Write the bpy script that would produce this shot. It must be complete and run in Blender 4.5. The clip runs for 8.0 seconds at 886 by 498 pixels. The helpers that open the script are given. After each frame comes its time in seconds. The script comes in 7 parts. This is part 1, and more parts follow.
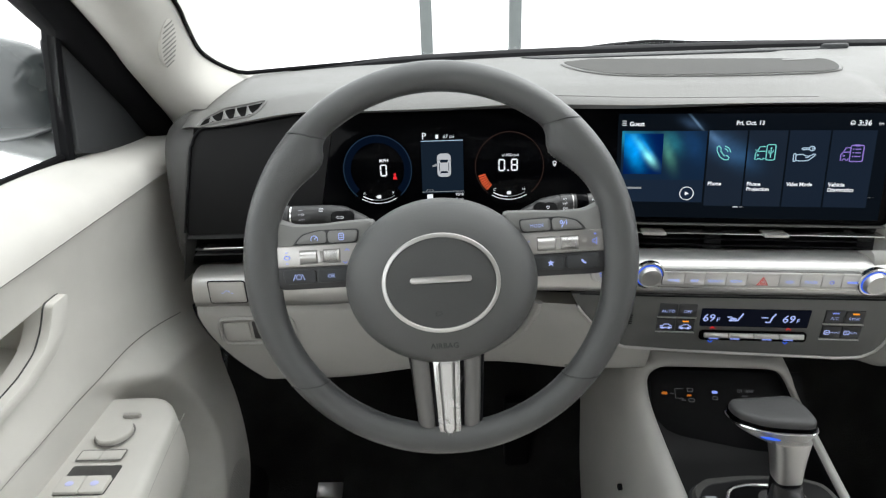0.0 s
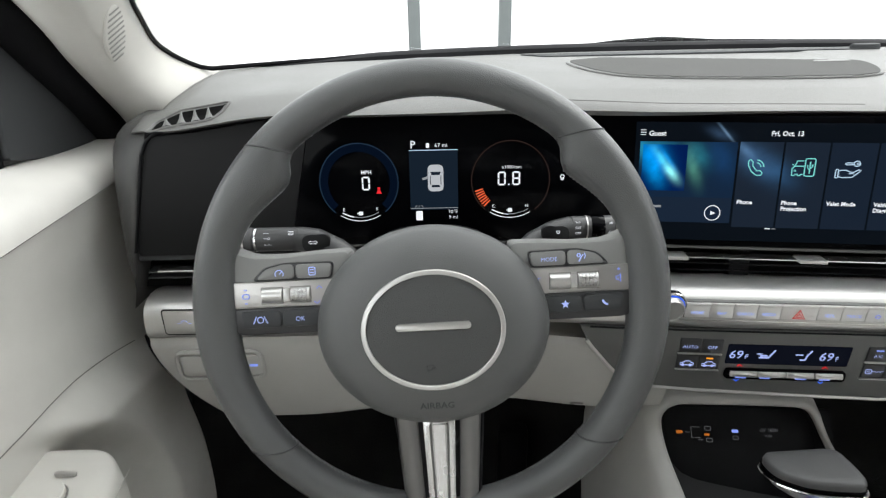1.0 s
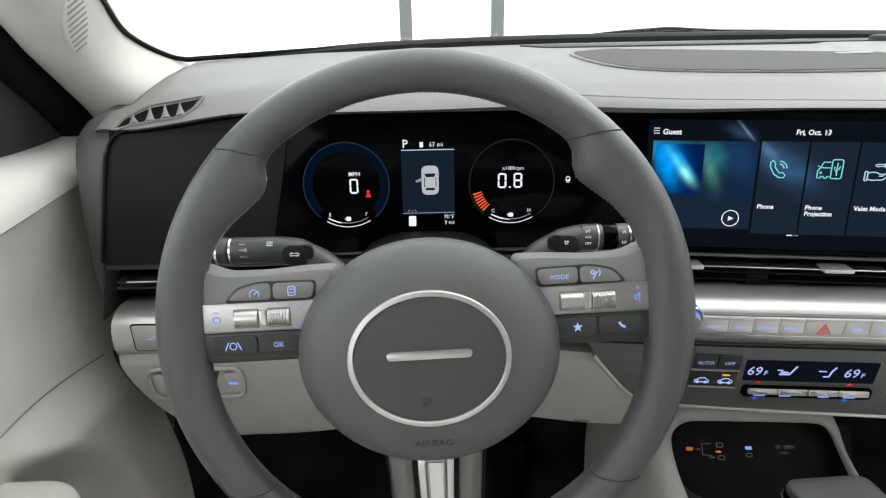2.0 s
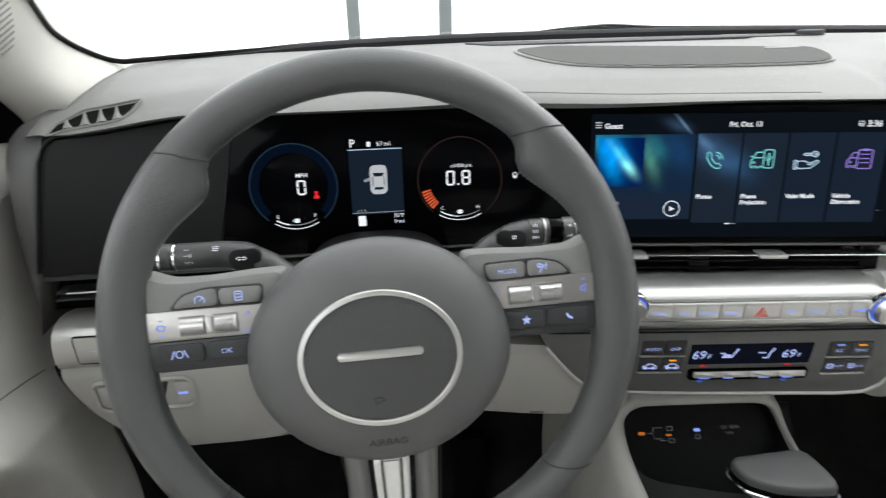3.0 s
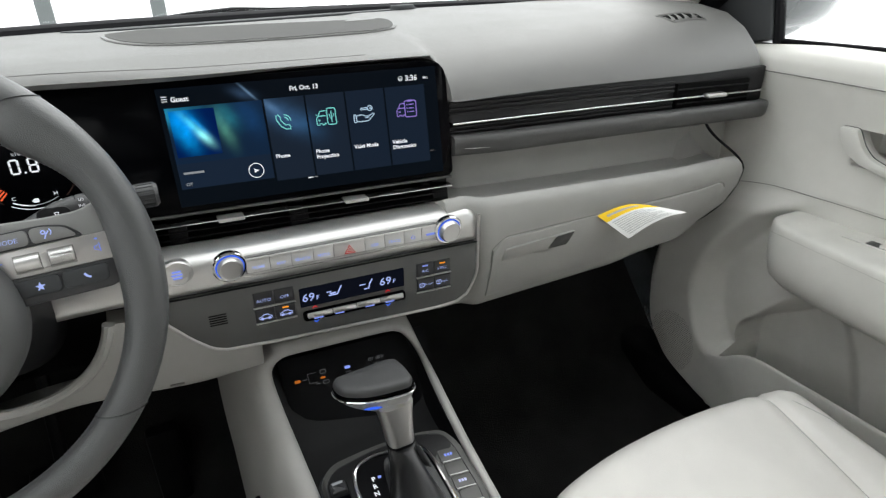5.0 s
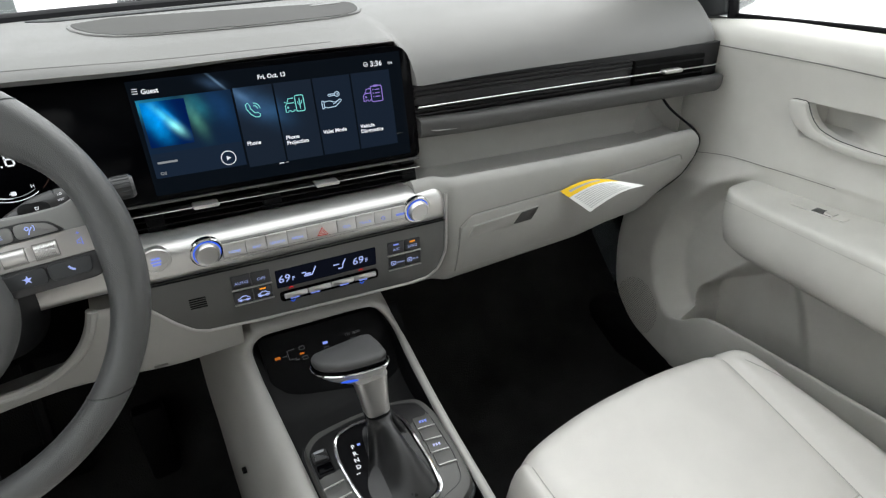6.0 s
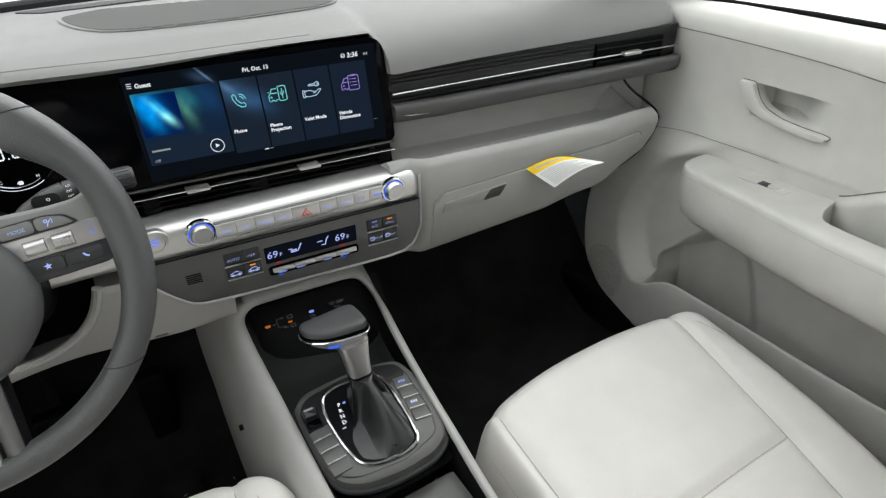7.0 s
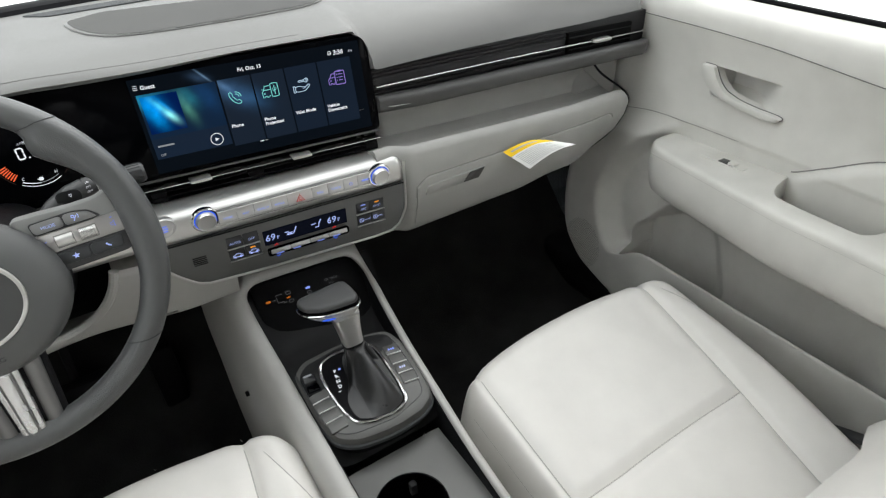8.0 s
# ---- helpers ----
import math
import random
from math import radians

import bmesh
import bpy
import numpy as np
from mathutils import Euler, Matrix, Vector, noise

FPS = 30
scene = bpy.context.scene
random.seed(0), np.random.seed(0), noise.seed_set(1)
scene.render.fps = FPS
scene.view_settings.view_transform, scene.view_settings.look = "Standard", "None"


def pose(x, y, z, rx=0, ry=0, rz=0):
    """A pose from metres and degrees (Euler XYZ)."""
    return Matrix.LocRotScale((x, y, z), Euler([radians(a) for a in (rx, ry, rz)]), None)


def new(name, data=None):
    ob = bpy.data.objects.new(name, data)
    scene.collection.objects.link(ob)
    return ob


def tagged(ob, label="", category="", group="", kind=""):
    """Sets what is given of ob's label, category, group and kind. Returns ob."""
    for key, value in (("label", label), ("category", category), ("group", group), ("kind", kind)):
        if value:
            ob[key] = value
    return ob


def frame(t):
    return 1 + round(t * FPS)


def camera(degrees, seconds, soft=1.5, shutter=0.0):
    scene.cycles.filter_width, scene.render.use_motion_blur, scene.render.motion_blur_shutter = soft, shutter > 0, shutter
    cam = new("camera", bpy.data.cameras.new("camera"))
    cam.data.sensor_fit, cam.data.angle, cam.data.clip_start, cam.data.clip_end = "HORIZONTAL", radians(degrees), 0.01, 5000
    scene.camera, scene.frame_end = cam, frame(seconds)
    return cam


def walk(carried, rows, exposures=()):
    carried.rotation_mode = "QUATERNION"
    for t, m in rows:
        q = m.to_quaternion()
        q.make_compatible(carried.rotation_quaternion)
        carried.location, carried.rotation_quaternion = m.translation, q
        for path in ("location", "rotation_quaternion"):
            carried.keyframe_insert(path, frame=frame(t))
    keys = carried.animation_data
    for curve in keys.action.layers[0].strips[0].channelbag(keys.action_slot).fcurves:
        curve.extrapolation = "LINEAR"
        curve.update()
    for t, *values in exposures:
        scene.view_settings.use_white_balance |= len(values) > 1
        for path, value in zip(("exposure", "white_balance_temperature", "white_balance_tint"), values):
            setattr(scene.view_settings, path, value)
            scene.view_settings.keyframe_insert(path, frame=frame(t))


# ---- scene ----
cam = camera(71.9, 8.0, soft=1.2, shutter=0.5)
METRES, EYE, TILT, LEAN, TURN = 0.61, 0.95, -24.0, 1.8, 0.0
ROWS = [
    (0.0, 0.0, 0.0, 0.0, 0.0, 0.0, -0.0),
    (0.5, -0.0083, 0.0697, 0.029, -0.72, 0.05, -0.14),
    (1.0, -0.0083, 0.1636, 0.0538, -1.27, -0.41, -0.31),
    (2.5, -0.0135, 0.2604, 0.083, -3.24, -1.28, 0.3),
    (3.0, -0.003, 0.25, 0.08, -6.15, -1.35, 1.64),
    (3.5, 0.0813, 0.2153, 0.0675, -11.58, -1.54, 3.84),
    (4.0, 0.2031, 0.1571, 0.0412, -17.48, -2.04, 6.47),
    (4.5, 0.276, 0.0853, -0.0047, -22.39, -2.76, 8.96),
    (5.0, 0.29, 0.0724, -0.016, -25.96, -3.99, 10.57),
    (6.5, 0.2758, -0.0436, 0.0236, -28.87, -9.18, 12.14),
    (7.0, 0.2594, -0.1054, 0.0466, -29.76, -11.23, 12.49),
    (7.5, 0.2461, -0.1727, 0.0673, -30.21, -12.72, 12.99),
    (8.0, 0.2328, -0.2375, 0.087, -30.37, -14.14, 13.52),
]
walk(cam, [(t, pose(0, 0, EYE, TILT, LEAN, TURN) @ pose(METRES * x, METRES * y, METRES * z, 90 + pitch, roll, yaw)) for t, x, y, z, yaw, pitch, roll in ROWS],
     [(0.0, 0.04), (3.5, 0.06), (4.5, -0.02), (8.0, -0.06)])

# ---- light: a bright white photo hall all round the car ----
world = bpy.data.worlds.new("white_hall")
scene.world = world
world.use_nodes = True
bg = world.node_tree.nodes["Background"]
bg.inputs[0].default_value = (0.97, 0.985, 1.0, 1)
bg.inputs[1].default_value = 2.9
sun_data = bpy.data.lights.new("hall_light", "SUN")
sun_data.energy = 1.5
sun_data.angle = radians(35)
sun_data.color = (1.0, 0.985, 0.96)
sun = bpy.data.objects.new("hall_light", sun_data)
scene.collection.objects.link(sun)
sun.rotation_euler = Vector((-0.56, -0.42, -0.71)).to_track_quat("-Z", "Y").to_euler()
scene.view_settings.exposure = 0.0


# ---- materials ----
def material(name, color, rough=0.5, metal=0.0, grain=0.0, scale=900.0, stain=0.06, coat=0.0, spec=0.5, aniso=None, sheen=0.0):
    """A surface with fine grain relief and two scales of slight colour variation."""
    m = bpy.data.materials.new(name)
    m.use_nodes = True
    nt = m.node_tree
    b = nt.nodes["Principled BSDF"]
    b.inputs["Roughness"].default_value = rough
    b.inputs["Metallic"].default_value = metal
    b.inputs["Specular IOR Level"].default_value = spec
    b.inputs["Coat Weight"].default_value = coat
    b.inputs["Coat Roughness"].default_value = 0.05
    b.inputs["Sheen Weight"].default_value = sheen
    co = nt.nodes.new("ShaderNodeNewGeometry")
    big = nt.nodes.new("ShaderNodeTexNoise")
    big.inputs["Scale"].default_value = 14.0
    big.inputs["Detail"].default_value = 5.0
    nt.links.new(co.outputs["Position"], big.inputs["Vector"])
    ramp = nt.nodes.new("ShaderNodeMapRange")
    ramp.inputs["From Min"].default_value, ramp.inputs["From Max"].default_value = 0.3, 0.7
    ramp.inputs["To Min"].default_value, ramp.inputs["To Max"].default_value = 1 - stain, 1 + stain
    nt.links.new(big.outputs["Fac"], ramp.inputs["Value"])
    mul = nt.nodes.new("ShaderNodeVectorMath")
    mul.operation = "SCALE"
    mul.inputs[0].default_value = color[:3]
    nt.links.new(ramp.outputs["Result"], mul.inputs["Scale"])
    nt.links.new(mul.outputs["Vector"], b.inputs["Base Color"])
    rr = nt.nodes.new("ShaderNodeMapRange")
    rr.inputs["From Min"].default_value, rr.inputs["From Max"].default_value = 0.3, 0.7
    rr.inputs["To Min"].default_value, rr.inputs["To Max"].default_value = max(0.02, rough - 0.05), min(1, rough + 0.05)
    nt.links.new(big.outputs["Fac"], rr.inputs["Value"])
    nt.links.new(rr.outputs["Result"], b.inputs["Roughness"])
    if grain:
        if aniso:
            mp = nt.nodes.new("ShaderNodeVectorMath")
            mp.operation = "MULTIPLY"
            mp.inputs[1].default_value = aniso
            nt.links.new(co.outputs["Position"], mp.inputs[0])
            fine = nt.nodes.new("ShaderNodeTexNoise")
            nt.links.new(mp.outputs[0], fine.inputs["Vector"])
            out = fine.outputs["Fac"]
        else:
            fine = nt.nodes.new("ShaderNodeTexVoronoi")
            nt.links.new(co.outputs["Position"], fine.inputs["Vector"])
            out = fine.outputs["Distance"]
        fine.inputs["Scale"].default_value = scale
        bump = nt.nodes.new("ShaderNodeBump")
        bump.inputs["Strength"].default_value = grain
        bump.inputs["Distance"].default_value = 0.0006
        nt.links.new(out, bump.inputs["Height"])
        nt.links.new(bump.outputs["Normal"], b.inputs["Normal"])
    return m


def glow(name, color, strength=1.0, base=(0.0012, 0.0012, 0.0014)):
    m = bpy.data.materials.new(name)
    m.use_nodes = True
    b = m.node_tree.nodes["Principled BSDF"]
    b.inputs["Base Color"].default_value = (*base, 1)
    b.inputs["Roughness"].default_value = 0.3
    b.inputs["Specular IOR Level"].default_value = 0.04
    b.inputs["IOR"].default_value = 1.12
    b.inputs["Emission Color"].default_value = (*color, 1)
    b.inputs["Emission Strength"].default_value = strength
    return m


def glass(name, tint=(1, 1, 1), rough=0.0):
    m = bpy.data.materials.new(name)
    m.use_nodes = True
    nt = m.node_tree
    nt.nodes.remove(nt.nodes["Principled BSDF"])
    out = nt.nodes["Material Output"]
    clear = nt.nodes.new("ShaderNodeBsdfTransparent")
    clear.inputs[0].default_value = (*tint, 1)
    shine = nt.nodes.new("ShaderNodeBsdfGlossy")
    shine.inputs["Roughness"].default_value = rough
    mix = nt.nodes.new("ShaderNodeMixShader")
    mix.inputs[0].default_value = 0.02
    nt.links.new(clear.outputs[0], mix.inputs[1])
    nt.links.new(shine.outputs[0], mix.inputs[2])
    nt.links.new(mix.outputs[0], out.inputs[0])
    return m


VINYL = material("light_grey_vinyl", (0.560, 0.548, 0.515), 0.55, grain=0.25, scale=1100)
# Same light grey trim as the doors, with part of its shade in the colour.
KNEE = material("pale_grey_trim_part_shaded", (0.400, 0.392, 0.372), 0.55, grain=0.35, scale=1400)
# That trim once more, darkened further to carry the passenger side's shade.
TRIM = material("light_grey_trim_shaded", (0.300, 0.294, 0.279), 0.55, grain=0.35, scale=1400)
SEAT = material("pale_grey_leather", (0.675, 0.652, 0.622), 0.5, grain=0.3, scale=800, stain=0.04)
PAD = material("grey_dash_skin", (0.130, 0.128, 0.123), 0.5, grain=0.4, scale=1300)
PILLAR = material("pale_pillar_fabric", (0.470, 0.455, 0.425), 0.75, grain=0.3, scale=1600)
WRAP = material("dark_grey_leather", (0.068, 0.069, 0.070), 0.36, grain=0.35, scale=1300, stain=0.08)
HUB = material("dark_grey_soft_plastic", (0.082, 0.083, 0.083), 0.44, grain=0.3, scale=1800)
SPOKE = material("warm_grey_plastic", (0.165, 0.165, 0.160), 0.5, grain=0.3, scale=1500)
DARK = material("charcoal_plastic", (0.034, 0.036, 0.038), 0.6, grain=0.4, scale=1300, spec=0.3)
POD = material("matte_charcoal_panel", (0.011, 0.011, 0.0115), 0.62, grain=0.2, scale=1500, spec=0.12)
PANEL = material("mid_grey_control_panel", (0.082, 0.082, 0.080), 0.45, grain=0.2, scale=1600)
BUTTON = material("dark_button_plastic", (0.022, 0.022, 0.024), 0.4, grain=0.15, scale=1800)
GLOSS = material("piano_black_glass", (0.0012, 0.0013, 0.0018), 0.10, stain=0.02, spec=0.05)
BLACK = material("black_plastic", (0.006, 0.006, 0.007), 0.55, grain=0.3, scale=1200, spec=0.12)
RUBBER = material("black_rubber_seal", (0.006, 0.006, 0.007), 0.7, spec=0.08)
CARPET = material("black_carpet", (0.019, 0.019, 0.019), 0.95, grain=1.0, scale=420, stain=0.35, spec=0.1)
ALU = material("brushed_satin_aluminium", (0.56, 0.55, 0.535), 0.36, metal=0.85, grain=0.12, scale=60, aniso=(1.5, 40, 40), stain=0.03)
INLAY = material("brushed_grey_inlay", (0.400, 0.386, 0.376), 0.38, metal=0.9, grain=0.12, scale=60, aniso=(1.5, 40, 40), stain=0.03)
SATIN = material("satin_silver", (0.58, 0.57, 0.56), 0.34, metal=0.9, stain=0.03)
CHROME = material("bright_chrome", (0.80, 0.80, 0.80), 0.14, metal=1.0, stain=0.02)
LEVER = material("dark_lever_plastic", (0.034, 0.034, 0.035), 0.42, grain=0.2, scale=1500)
PEARL = material("pearl_silver_key", (0.62, 0.61, 0.60), 0.40, metal=0.6, stain=0.02)
LEG = material("satin_grey_spoke_metal", (0.170, 0.168, 0.165), 0.34, metal=0.7, stain=0.03)
INSERT = material("bright_satin_insert", (0.66, 0.66, 0.66), 0.26, metal=0.8, stain=0.02)
SHIFT = material("shifter_dark_leather", (0.045, 0.045, 0.046), 0.5, grain=0.35, scale=1300)
BOOT = material("black_boot_leather", (0.019, 0.019, 0.020), 0.30, grain=0.5, scale=900)
TRAY = material("console_tray_plastic", (0.022, 0.022, 0.023), 0.6, grain=0.4, scale=1200, spec=0.2)
SURROUND = material("console_grey_panel", (0.074, 0.073, 0.070), 0.40, grain=0.2, scale=1500)
LIP = material("soft_dark_grey_skin", (0.055, 0.054, 0.053), 0.48, grain=0.3, scale=1500, spec=0.4)
STRIP = material("matte_black_strip", (0.009, 0.009, 0.010), 0.5, grain=0.2, scale=1500, spec=0.25)
GRILLE = material("speaker_grille_grey", (0.105, 0.103, 0.100), 0.6, grain=0.2, scale=1500)
THREAD = material("grey_thread", (0.25, 0.25, 0.25), 0.8)
SEAM = material("seam_shadow_grey", (0.20, 0.195, 0.185), 0.8)
STITCH = material("pale_seam_thread", (0.42, 0.41, 0.385), 0.8)
# Near-black that stands for the shade deep inside the air vents.
VOID = material("vent_shade_black", (0.003, 0.003, 0.003), 0.8, spec=0.05)
FIELD = material("fine_woven_plastic", (0.048, 0.049, 0.049), 0.45, grain=0.4, scale=1700)
FIBRE = material("pale_lint", (0.5, 0.5, 0.48), 0.9)
PAPER = material("white_paper", (0.80, 0.80, 0.78), 0.7, stain=0.02)
YELLOW = material("yellow_print", (0.88, 0.57, 0.01), 0.6, stain=0.02)
INK = material("grey_ink", (0.42, 0.42, 0.42), 0.7)
PAINT = material("dark_green_grey_car_paint", (0.030, 0.036, 0.038), 0.25, coat=0.8)
HOODP = material("grey_car_paint", (0.20, 0.21, 0.21), 0.22, coat=1.0)
STEEL = material("grey_painted_steel", (0.10, 0.11, 0.11), 0.6)
FLOORW = material("white_hall_floor", (0.80, 0.80, 0.80), 0.5)
HEAD = material("pale_headliner", (0.360, 0.355, 0.335), 0.9, grain=0.3, scale=1300)
CLEAR = glass("window_glass", (0.97, 0.985, 0.98))
W_GLOW = glow("white_light_print", (0.92, 0.95, 1.0), 0.95)
G_GLOW = glow("dim_white_light_print", (0.75, 0.8, 0.85), 0.35)
GD_GLOW = glow("faint_white_mark", (0.6, 0.62, 0.65), 0.16)
B_GLOW = glow("blue_light_print", (0.28, 0.38, 1.0), 0.9)
BP_GLOW = glow("pale_blue_light_print", (0.45, 0.55, 1.0), 0.95)
PB_GLOW = glow("soft_blue_light", (0.50, 0.55, 0.95), 0.55, (0.3, 0.3, 0.35))
BS_GLOW = glow("vivid_blue_light", (0.05, 0.16, 1.0), 0.9)
O_GLOW = glow("orange_light_print", (1.0, 0.36, 0.03), 1.0)
OD_GLOW = glow("dim_orange_mark", (0.75, 0.22, 0.03), 0.55)
R_GLOW = glow("red_light_print", (0.9, 0.03, 0.04), 0.85)
HZ_GLOW = glow("dull_red_print", (0.62, 0.12, 0.11), 0.75)
CP_GLOW = glow("pale_grey_light_print", (0.62, 0.65, 0.69), 0.75)
RO_GLOW = glow("red_orange_light", (1.0, 0.16, 0.06), 0.9)
T_GLOW = glow("teal_light_print", (0.22, 0.75, 0.72), 0.9)
V_GLOW = glow("violet_light_print", (0.36, 0.25, 0.80), 0.8)
LB_GLOW = glow("light_blue_print", (0.50, 0.68, 0.85), 0.9)
RING_B = glow("blue_gauge_ring", (0.05, 0.11, 0.20), 0.26)
RING_O = glow("brown_gauge_ring", (0.10, 0.060, 0.050), 0.30)
CARD = glow("night_blue_card", (0.0085, 0.0155, 0.0290), 1.0)
CARD2 = glow("slate_blue_card", (0.009, 0.018, 0.036), 1.0)
LCD = glow("climate_display_field", (0.0035, 0.0045, 0.009), 1.0)
NAVY = glow("cluster_blue_field", (0.009, 0.018, 0.032), 0.75)
FAINT = glow("faint_blue_field", (0.001, 0.0045, 0.014), 0.8)


# ---- building helpers ----
PLACE = {}


def thing(name, label, category, loc=(0, 0, 0), group="", kind=""):
    ob = new(name)
    ob.location = loc
    ob.empty_display_size = 0.05
    PLACE[ob] = Vector(loc)
    return tagged(ob, label, category, group, kind)


def part(name, bm, mat, parent=None, label="", sharp=32):
    """Links bm, given in world places, as one mesh under a thing or part, its origin in its middle."""
    bmesh.ops.recalc_face_normals(bm, faces=bm.faces)
    vs = [v.co for v in bm.verts]
    lo = Vector([min(v[k] for v in vs) for k in range(3)])
    hi = Vector([max(v[k] for v in vs) for k in range(3)])
    mid = (lo + hi) / 2
    bmesh.ops.translate(bm, verts=bm.verts, vec=-mid)
    me = bpy.data.meshes.new(name)
    bm.to_mesh(me)
    bm.free()
    me.polygons.foreach_set("use_smooth", [True] * len(me.polygons))
    me.set_sharp_from_angle(angle=radians(sharp))
    me.materials.append(mat)
    ob = new(name, me)
    PLACE[ob] = mid
    if parent:
        ob.parent = parent
        ob.location = mid - PLACE[parent]
    else:
        ob.location = mid
    if label:
        ob["label"] = label
    return ob


def solo(name, bm, mat, label, category, kind="", group="", sharp=32):
    return tagged(part(name, bm, mat, None, "", sharp), label, category, group, kind)


def at(m):
    """A map that places local u, v, w by the matrix m."""
    return lambda u, v, w: m @ Vector((u, v, w))


def sheet(rows, wrap_u=False, wrap_v=False, caps=False):
    """A surface over rows of points; wrap joins the last to the first."""
    bm = bmesh.new()
    g = [[bm.verts.new(p) for p in r] for r in rows]
    n, k = len(g), len(g[0])
    for i in range(n if wrap_u else n - 1):
        for j in range(k if wrap_v else k - 1):
            a, b = g[i], g[(i + 1) % n]
            try:
                bm.faces.new((a[j], a[(j + 1) % k], b[(j + 1) % k], b[j]))
            except ValueError:
                pass
    if caps:
        for r in (g[0], g[-1]):
            try:
                bm.faces.new(r)
            except ValueError:
                pass
    bmesh.ops.remove_doubles(bm, verts=bm.verts, dist=1e-6)
    return bm


def join(*bms):
    out = bms[0]
    for b in bms[1:]:
        tmp = bpy.data.meshes.new("tmp")
        b.to_mesh(tmp)
        b.free()
        out.from_mesh(tmp)
        bpy.data.meshes.remove(tmp)
    return out


def rrect(w, h, r, n=5, cx=0.0, cy=0.0):
    """The outline of a rounded rectangle, anticlockwise."""
    r = min(r, w / 2 - 1e-5, h / 2 - 1e-5)
    pts = []
    for k, (sx, sy) in enumerate(((1, 1), (-1, 1), (-1, -1), (1, -1))):
        for i in range(n + 1):
            a = math.pi / 2 * (k + i / n)
            pts.append((cx + sx * (w / 2 - r) + r * math.cos(a), cy + sy * (h / 2 - r) + r * math.sin(a)))
    return pts


def oval(a, b, n=48, cx=0.0, cy=0.0, power=2.0):
    out = []
    for i in range(n):
        t = 2 * math.pi * i / n
        c, s = math.cos(t), math.sin(t)
        out.append((cx + a * math.copysign(abs(c) ** (2 / power), c), cy + b * math.copysign(abs(s) ** (2 / power), s)))
    return out


def soften(pts, r, n=4):
    """Rounds the corners of a polygon."""
    out, k = [], len(pts)
    for i in range(k):
        p, a, b = Vector(pts[i]), Vector(pts[i - 1]), Vector(pts[(i + 1) % k])
        ra = min(r, (a - p).length * 0.45, (b - p).length * 0.45)
        s, e = p + (a - p).normalized() * ra, p + (b - p).normalized() * ra
        for j in range(n + 1):
            t = j / n
            q = s * (1 - t) ** 2 + p * 2 * t * (1 - t) + e * t * t
            out.append((q.x, q.y))
    return out


def inset(poly, d):
    n = len(poly)
    area = sum(poly[i][0] * poly[(i + 1) % n][1] - poly[(i + 1) % n][0] * poly[i][1] for i in range(n))
    sgn = 1 if area > 0 else -1
    out = []
    for i in range(n):
        p, a, b = Vector(poly[i]), Vector(poly[i - 1]), Vector(poly[(i + 1) % n])
        e1, e2 = (p - a), (b - p)
        n1 = Vector((-e1.y, e1.x)).normalized() if e1.length > 1e-9 else Vector((0, 0))
        n2 = Vector((-e2.y, e2.x)).normalized() if e2.length > 1e-9 else Vector((0, 0))
        nn = n1 + n2
        nn = nn.normalized() if nn.length > 1e-9 else n1
        q = p + nn * d * sgn
        out.append((q.x, q.y))
    return out


def plate(poly, f, w0, w1, bev=0.001, crown=0.0):
    """A solid slab over an outline, from depth w0 to w1 with a rounded front edge, placed by f(u, v, w)."""
    rings = [[f(u, v, w0) for u, v in poly], [f(u, v, w1 - bev) for u, v in poly]]
    for k in (1, 2):
        a = math.pi / 2 * k / 2
        ins = inset(poly, bev * (1 - math.cos(a)))
        rings.append([f(u, v, w1 - bev + bev * math.sin(a)) for u, v in ins])
    bm = sheet(rings, wrap_v=True, caps=not crown)
    if crown:
        bm.free()
        cx = sum(p[0] for p in poly) / len(poly)
        cy = sum(p[1] for p in poly) / len(poly)
        last = inset(poly, bev)
        for k in (0.75, 0.5, 0.25, 0.02):
            rings.append([f(cx + (u - cx) * k, cy + (v - cy) * k, w1 + crown * (1 - k * k)) for u, v in last])
        bm = sheet(rings, wrap_v=True, caps=True)
    return bm


def decal(poly, f, w):
    """A thin raised print over an outline."""
    return plate(poly, f, w - 0.0004, w + 0.0002, 0.0001)


def band(xs, lo, hi, f, w0, w1, bev=0.001):
    """A slab that follows a curved surface, column by column, between two edge lines."""
    cols = []
    for x in xs:
        a, b = lo(x), hi(x)
        e = min(bev, (b - a) / 3)
        cols.append([f(x, z, w) for z, w in ((a, w0), (a, w1 - e), (a + e * 0.3, w1 - e * 0.3), (a + e, w1), ((a + b) / 2, w1), (b - e, w1), (b - e * 0.3, w1 - e * 0.3), (b, w1 - e), (b, w0))])
    return sheet(cols, wrap_v=True, caps=True)


def tube(path, radius, n=10, closed=False, flatten=1.0, caps=True):
    """A round bar along a path; radius may vary along it."""
    path = [Vector(p) for p in path]
    k = len(path)
    rows = []
    side = None
    for i, p in enumerate(path):
        a = path[i - 1] if (closed or i) else p
        b = path[(i + 1) % k] if (closed or i < k - 1) else p
        t = (b - a).normalized()
        if side is None:
            ref = Vector((0, 0, 1)) if abs(t.z) < 0.9 else Vector((1, 0, 0))
            side = t.cross(ref).normalized()
        side = (side - t * side.dot(t)).normalized()
        up = side.cross(t)
        r = radius[i] if isinstance(radius, (list, tuple)) else radius
        rows.append([p + side * (r * math.cos(2 * math.pi * j / n)) + up * (r * flatten * math.sin(2 * math.pi * j / n)) for j in range(n)])
    return sheet(rows, wrap_u=closed, wrap_v=True, caps=caps and not closed)


